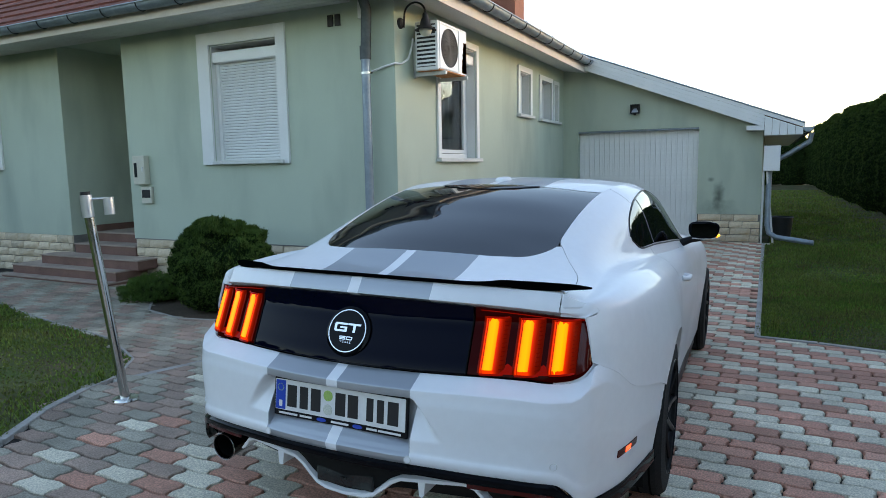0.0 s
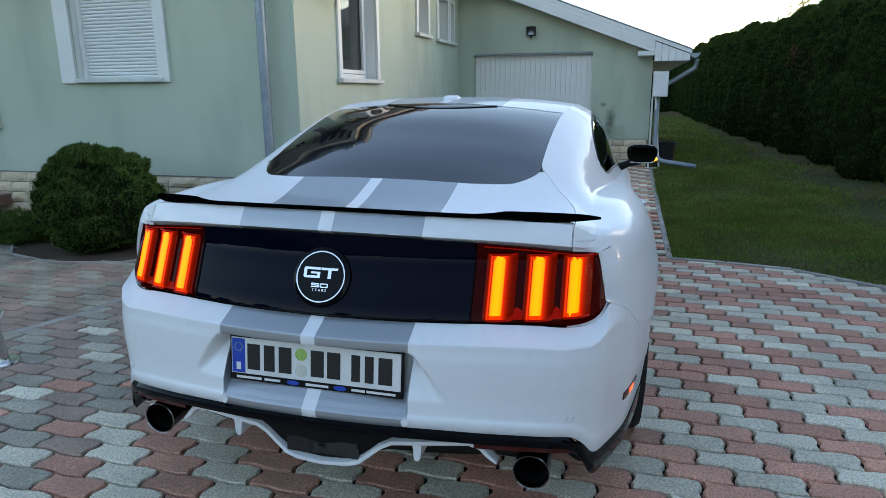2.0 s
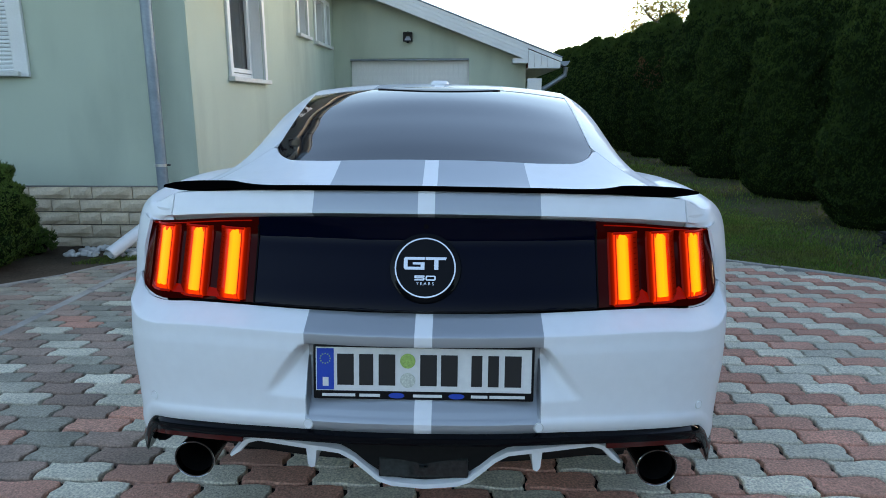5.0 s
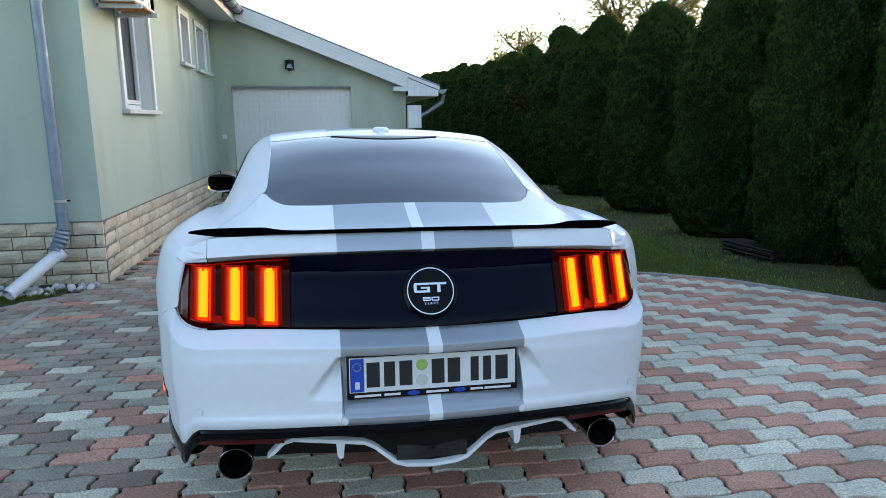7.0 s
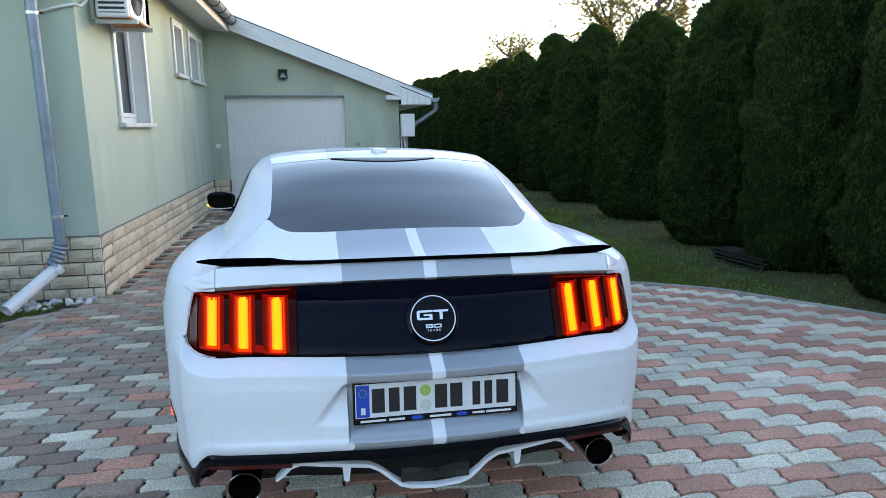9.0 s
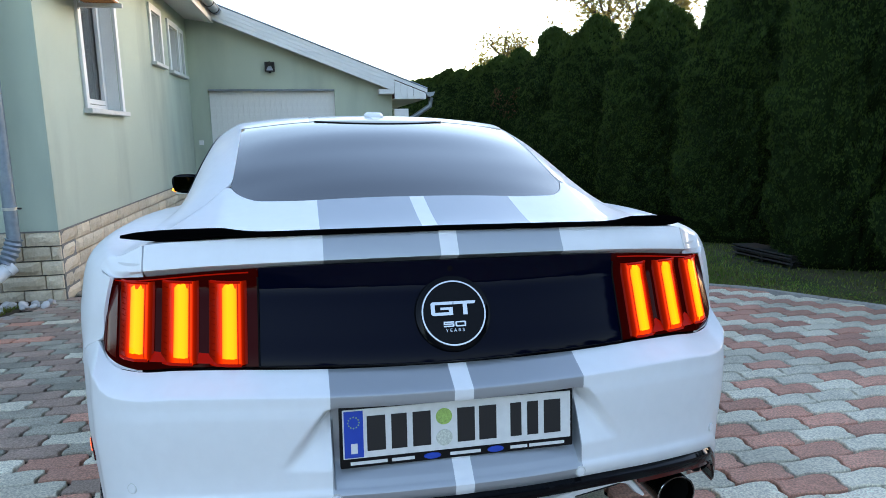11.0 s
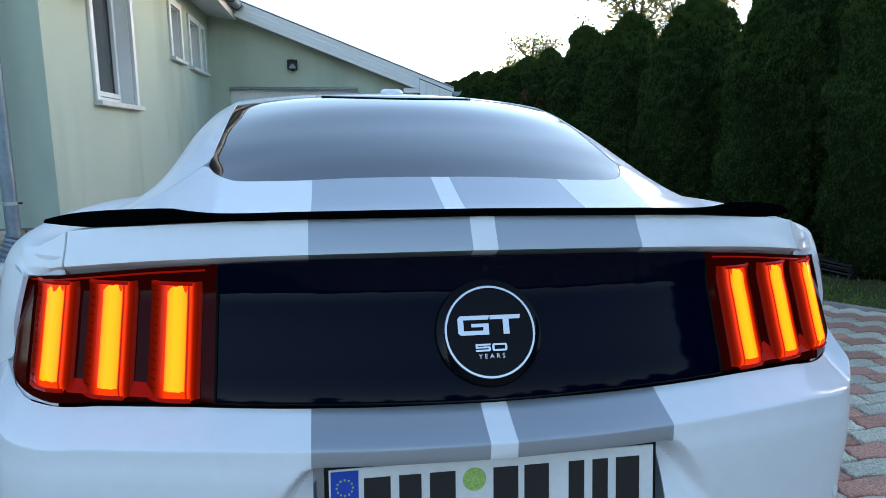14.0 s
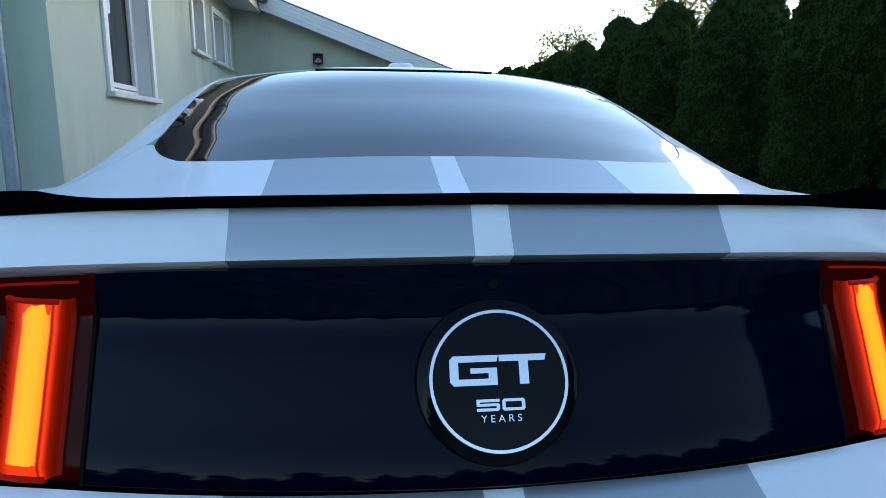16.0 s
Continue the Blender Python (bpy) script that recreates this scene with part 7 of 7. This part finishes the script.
# number plate in its holder
pl = part("plate_holder", B(-0.267, 0.267, -0.014, 0.0, -0.068, 0.068, 0.005), M_SATIN, car, "black plate holder with pale bars of print", 40)
pl.matrix_local = Matrix.Translation((0.0, -0.062, 0.592)) @ Matrix.Rotation(radians(-4), 4, 'X')
part("plate", B(-0.260, 0.260, -0.0165, -0.0125, -0.046, 0.062, 0.002), M_PLATE, pl, "white number plate with plain bars")
part("blue_band", B(-0.257, -0.216, -0.0176, -0.0160, -0.043, 0.059), M_BLUE, pl, "blue band")
part("white_mark", B(-0.243, -0.229, -0.0182, -0.0170, -0.034, -0.012), M_PLATE, pl)
for k in range(12):
    e = 2 * math.pi * k / 12
    part("star_dot", B(-0.2365 + 0.012 * math.cos(e) - 0.0014, -0.2365 + 0.012 * math.cos(e) + 0.0014, -0.0182, -0.0170, 0.034 + 0.012 * math.sin(e) - 0.0014, 0.034 + 0.012 * math.sin(e) + 0.0014), M_GREENST, pl)
for x, wd in ((-0.188, 0.040), (-0.138, 0.034), (-0.088, 0.040), (0.012, 0.040), (0.062, 0.040), (0.128, 0.026), (0.168, 0.026), (0.215, 0.040)):
    part("bar", B(x - wd / 2, x + wd / 2, -0.0178, -0.0160, -0.031, 0.046, 0.0005), M_INK, pl)
for z, m_ in ((0.030, M_GREENST), (-0.018, M_PALEST)):
    part("seal_disc", lathe(bmesh.new(), [(0, -0.0180), (0.018, -0.0180), (0.0185, -0.0165)], (-0.038, 0, z), 'Y', 28), m_, pl, "round seal", 40)
for x0, x1 in ((-0.245, -0.165), (-0.155, -0.105), (-0.025, 0.045), (0.115, 0.155), (0.16, 0.245)):
    part("print_bar", B(x0, x1, -0.0150, -0.0135, -0.0605, -0.0535), M_PLATE, pl)
for x in (-0.065, 0.08):
    bm = lathe(bmesh.new(), [(0, -0.0150), (0.019, -0.0150), (0.0195, -0.0138)], (0, 0, 0), 'Y', 24)
    o = part("blue_oval", bm, M_BLUE, pl, "plain blue oval")
    o.matrix_local = Matrix.Translation((x, 0, -0.057)) @ Matrix.Diagonal((1, 1, 0.36, 1))

# wheels
def wheel(s, v, r=0.343, wd=0.255):
    o = part("wheel", lathe(bmesh.new(), [(0.235, -wd / 2 + 0.01), (0.25, -wd / 2), (0.32, -wd / 2 + 0.008), (r - 0.004, -wd / 2 + 0.03), (r, 0), (r - 0.004, wd / 2 - 0.03), (0.32, wd / 2 - 0.008), (0.25, wd / 2), (0.235, wd / 2 - 0.01), (0.235, -wd / 2 + 0.01)], (0, 0, 0), 'X', 48), M_RUBBER, car, "black tyre on a dark alloy wheel", 35)
    o.matrix_local = Matrix.Translation((s * 0.84, v, r))
    # raised near-black bands stand in for the shade in the tread grooves
    for k in range(4):
        part("tread_groove", lathe(bmesh.new(), [(r + 0.0006, -0.075 + 0.05 * k - 0.004), (r + 0.0012, -0.075 + 0.05 * k), (r + 0.0006, -0.075 + 0.05 * k + 0.004)], (0, 0, 0), 'X', 48), M_SOOTGAP, o)
    part("rim", lathe(bmesh.new(), [(0.243, s * 0.128), (0.248, s * 0.118), (0.232, s * 0.10), (0.225, 0.0), (0.232, -s * 0.11), (0.243, -s * 0.12)], (0, 0, 0), 'X', 48), M_RIM, o, "dark alloy rim", 40)
    part("brake_disc", lathe(bmesh.new(), [(0.0, s * 0.03), (0.17, s * 0.03), (0.17, 0.0)], (0, 0, 0), 'X', 36), M_EXH, o)
    part("hub", lathe(bmesh.new(), [(0.0, s * 0.105), (0.03, s * 0.105), (0.055, s * 0.095), (0.06, s * 0.05)], (0, 0, 0), 'X', 24), M_RIM, o, "", 40)
    for k in range(10):
        e = 2 * math.pi * k / 10
        bm = tube(bmesh.new(), [(s * 0.092, 0.045 * math.cos(e), 0.045 * math.sin(e)), (s * 0.10, 0.14 * math.cos(e + 0.06), 0.14 * math.sin(e + 0.06)), (s * 0.11, 0.235 * math.cos(e + 0.04), 0.235 * math.sin(e + 0.04))], [0.016, 0.012, 0.015], 6)
        part("spoke", bm, M_RIM, o, "", 40)


for vc, wc in WHEELS:
    for s in (1, -1):
        wheel(s, vc)
        bm = bmesh.new()
        rows_ = [[bm.verts.new((s * x, vc + 0.40 * math.cos(e), wc + 0.40 * math.sin(e))) for x in (0.90, 0.60)] for e in lin(-0.5, math.pi + 0.5, 24)]
        for a, c in zip(rows_, rows_[1:]):
            bm.faces.new((a[0], a[1], c[1], c[0]))
        part("wheel_housing", bm, M_UNDER, car, "", 40)

# hidden floor and core that close the body
bm = box(B(-0.62, 0.62, 0.30, 4.45, 0.17, 0.62, 0.04), -0.60, 0.60, 0.45, 3.0, 0.62, 0.98, 0.04)
part("floor_pan", bm, M_UNDER, car)
part("tail_backing", outward(skin(lin(0, 1, 4), lin(-0.78, 0.78, 24), lambda r, u: Vector((u, 0.26 * u * u + 0.07 + (0.05 if abs(u) > 0.7 else 0), 0.70 + r * (0.28 if abs(u) < 0.66 else 0.22))))), M_UNDER, car)
part("tail_lower_backing", outward(skin(lin(0.40, 0.72, 4), lin(-0.86, 0.86, 24), lambda r, u: Vector((u, BV(abs(u)) + 0.02, r)))), M_UNDER, car)
# nose
part("front_bumper", outward(skin(lin(0, 1, 12), lin(-1, 1, 40), lambda r, c: Vector((0.88 * c * (1 - 0.06 * r), 4.66 - 0.42 * abs(c) ** 3 - 0.04 * abs(r - 0.4), 0.76 - 0.56 * r)))), M_CWHITE, car, "white front bumper", 50)
part("front_grille", outward(skin(lin(0, 1, 4), lin(-1, 1, 20), lambda r, c: Vector((0.5 * c, 4.668 - 0.42 * abs(0.57 * c) ** 3 - 0.02 * abs(r - 0.5), 0.70 - 0.18 * r)))), M_SATIN, car, "black front grille")
for s in (1, -1):
    part("headlamp", outward(skin(lin(0, 1, 4), lin(0, 1, 10), lambda r, c: mirror(Vector((0.55 + 0.25 * c, 4.645 - 0.42 * ((0.55 + 0.25 * c) / 0.88) ** 3 + 0.012, 0.72 - 0.10 * r)), s))), M_CLEAR, car, "clear headlamp")

# ---- pavers ----
PW, PH = 0.24, 0.117


def paver_shape():
    """One wavy interlocking paver, seen from above, as an outline of points."""
    out, wv = [], 0.0085
    n = 5
    g = 0.0070
    for i in range(n + 1):                       # long edge below
        x = -PW / 2 + PW * i / n
        out.append((x * (1 - 2 * g / PW), -PH / 2 + g - wv * math.sin(2 * math.pi * x / PW)))
    for j in range(1, 3):                        # right end
        y = -PH / 2 + PH * j / 3
        out.append((PW / 2 - g + 0.009 * math.sin(2 * math.pi * y / PH), y))
    for i in range(n, -1, -1):
        x = -PW / 2 + PW * i / n
        out.append((x * (1 - 2 * g / PW), PH / 2 - g + wv * math.sin(2 * math.pi * x / PW)))
    for j in range(2, 0, -1):
        y = -PH / 2 + PH * j / 3
        out.append((-PW / 2 + g + 0.009 * math.sin(2 * math.pi * y / PH), y))
    return out


OUT = paver_shape()
NP = len(OUT)


def paver_geo():
    top = [(x * 0.965, y * 0.94, 0.0) for x, y in OUT]
    edge = [(x, y, -0.005) for x, y in OUT]
    low = [(x, y, -0.03) for x, y in OUT]
    f = [tuple(range(NP))]
    for k in range(NP):
        q = (k + 1) % NP
        f += [(NP + k, NP + q, q, k), (2 * NP + k, 2 * NP + q, NP + q, NP + k)]
    return top + edge + low, f


PV, PF = paver_geo()
paver_me = {c: mesh_of("paver", PV, PF, m) for c, m in ((0, M_PAVE_GREY), (1, M_PAVE_RED), (2, M_PAVE_WORN), (3, M_PAVE_WORNRED))}


def lay_pavers():
    rng = random.Random(3)
    allv, allf, alli, count = [], [], [], 0
    y0, x0 = 1.375, 1.141
    for j in range(-66, 86):
        y = y0 + PH * j
        first = math.floor((-9.5 - x0 + PW / 2 * j) / PW)
        for k in range(first, first + 60):
            x = x0 - PW / 2 * j + PW * k
            if not (-9.5 < x < 4.6) or not paved(x, y) or (x < -2.6 and y < 0.6) or y < -7.6:
                continue
            red = k % 2
            if rng.random() < 0.05:
                red = 1 - red
            if rng.random() < max(0.0, min(0.75, (-0.7 - x) / 1.3)):      # duller towards the path: worn pavers, and darker for the shade there
                red += 2
            if x < -2.25 - 0.11 * (y - 0.85) and y > 0.5 and red < 2:      # the worn side path
                red = 2 if rng.random() < 0.7 else 3
            z = gz(y) + rng.uniform(-0.0025, 0.0025)
            tilt = (gz(y + 0.1) - gz(y - 0.1)) / 0.2
            m = Matrix.Translation((x, y, z)) @ Euler((math.atan(tilt) + rng.uniform(-0.012, 0.012), rng.uniform(-0.008, 0.008), rng.uniform(-0.012, 0.012))).to_matrix().to_4x4()
            near = (0.95 < x < 2.75 and 0.0 < y < 2.6) or (-2.05 < x < -0.95 and -0.2 < y < 1.9)
            if near and count < 300:
                o = new("paver", paver_me[red])
                o.parent = pavement
                o.matrix_local = m
                count += 1
            else:
                b = len(allv)
                allv += [tuple(m @ Vector(p)) for p in PV]
                allf += [tuple(i + b for i in f) for f in PF]
                alli += [red] * len(PF)
    rest = new("paver_field", mesh_of("paver_field", allv, allf, [M_PAVE_GREY, M_PAVE_RED, M_PAVE_WORN, M_PAVE_WORNRED], alli))
    rest.parent = pavement
    tagged(rest, kind="stuff")


lay_pavers()
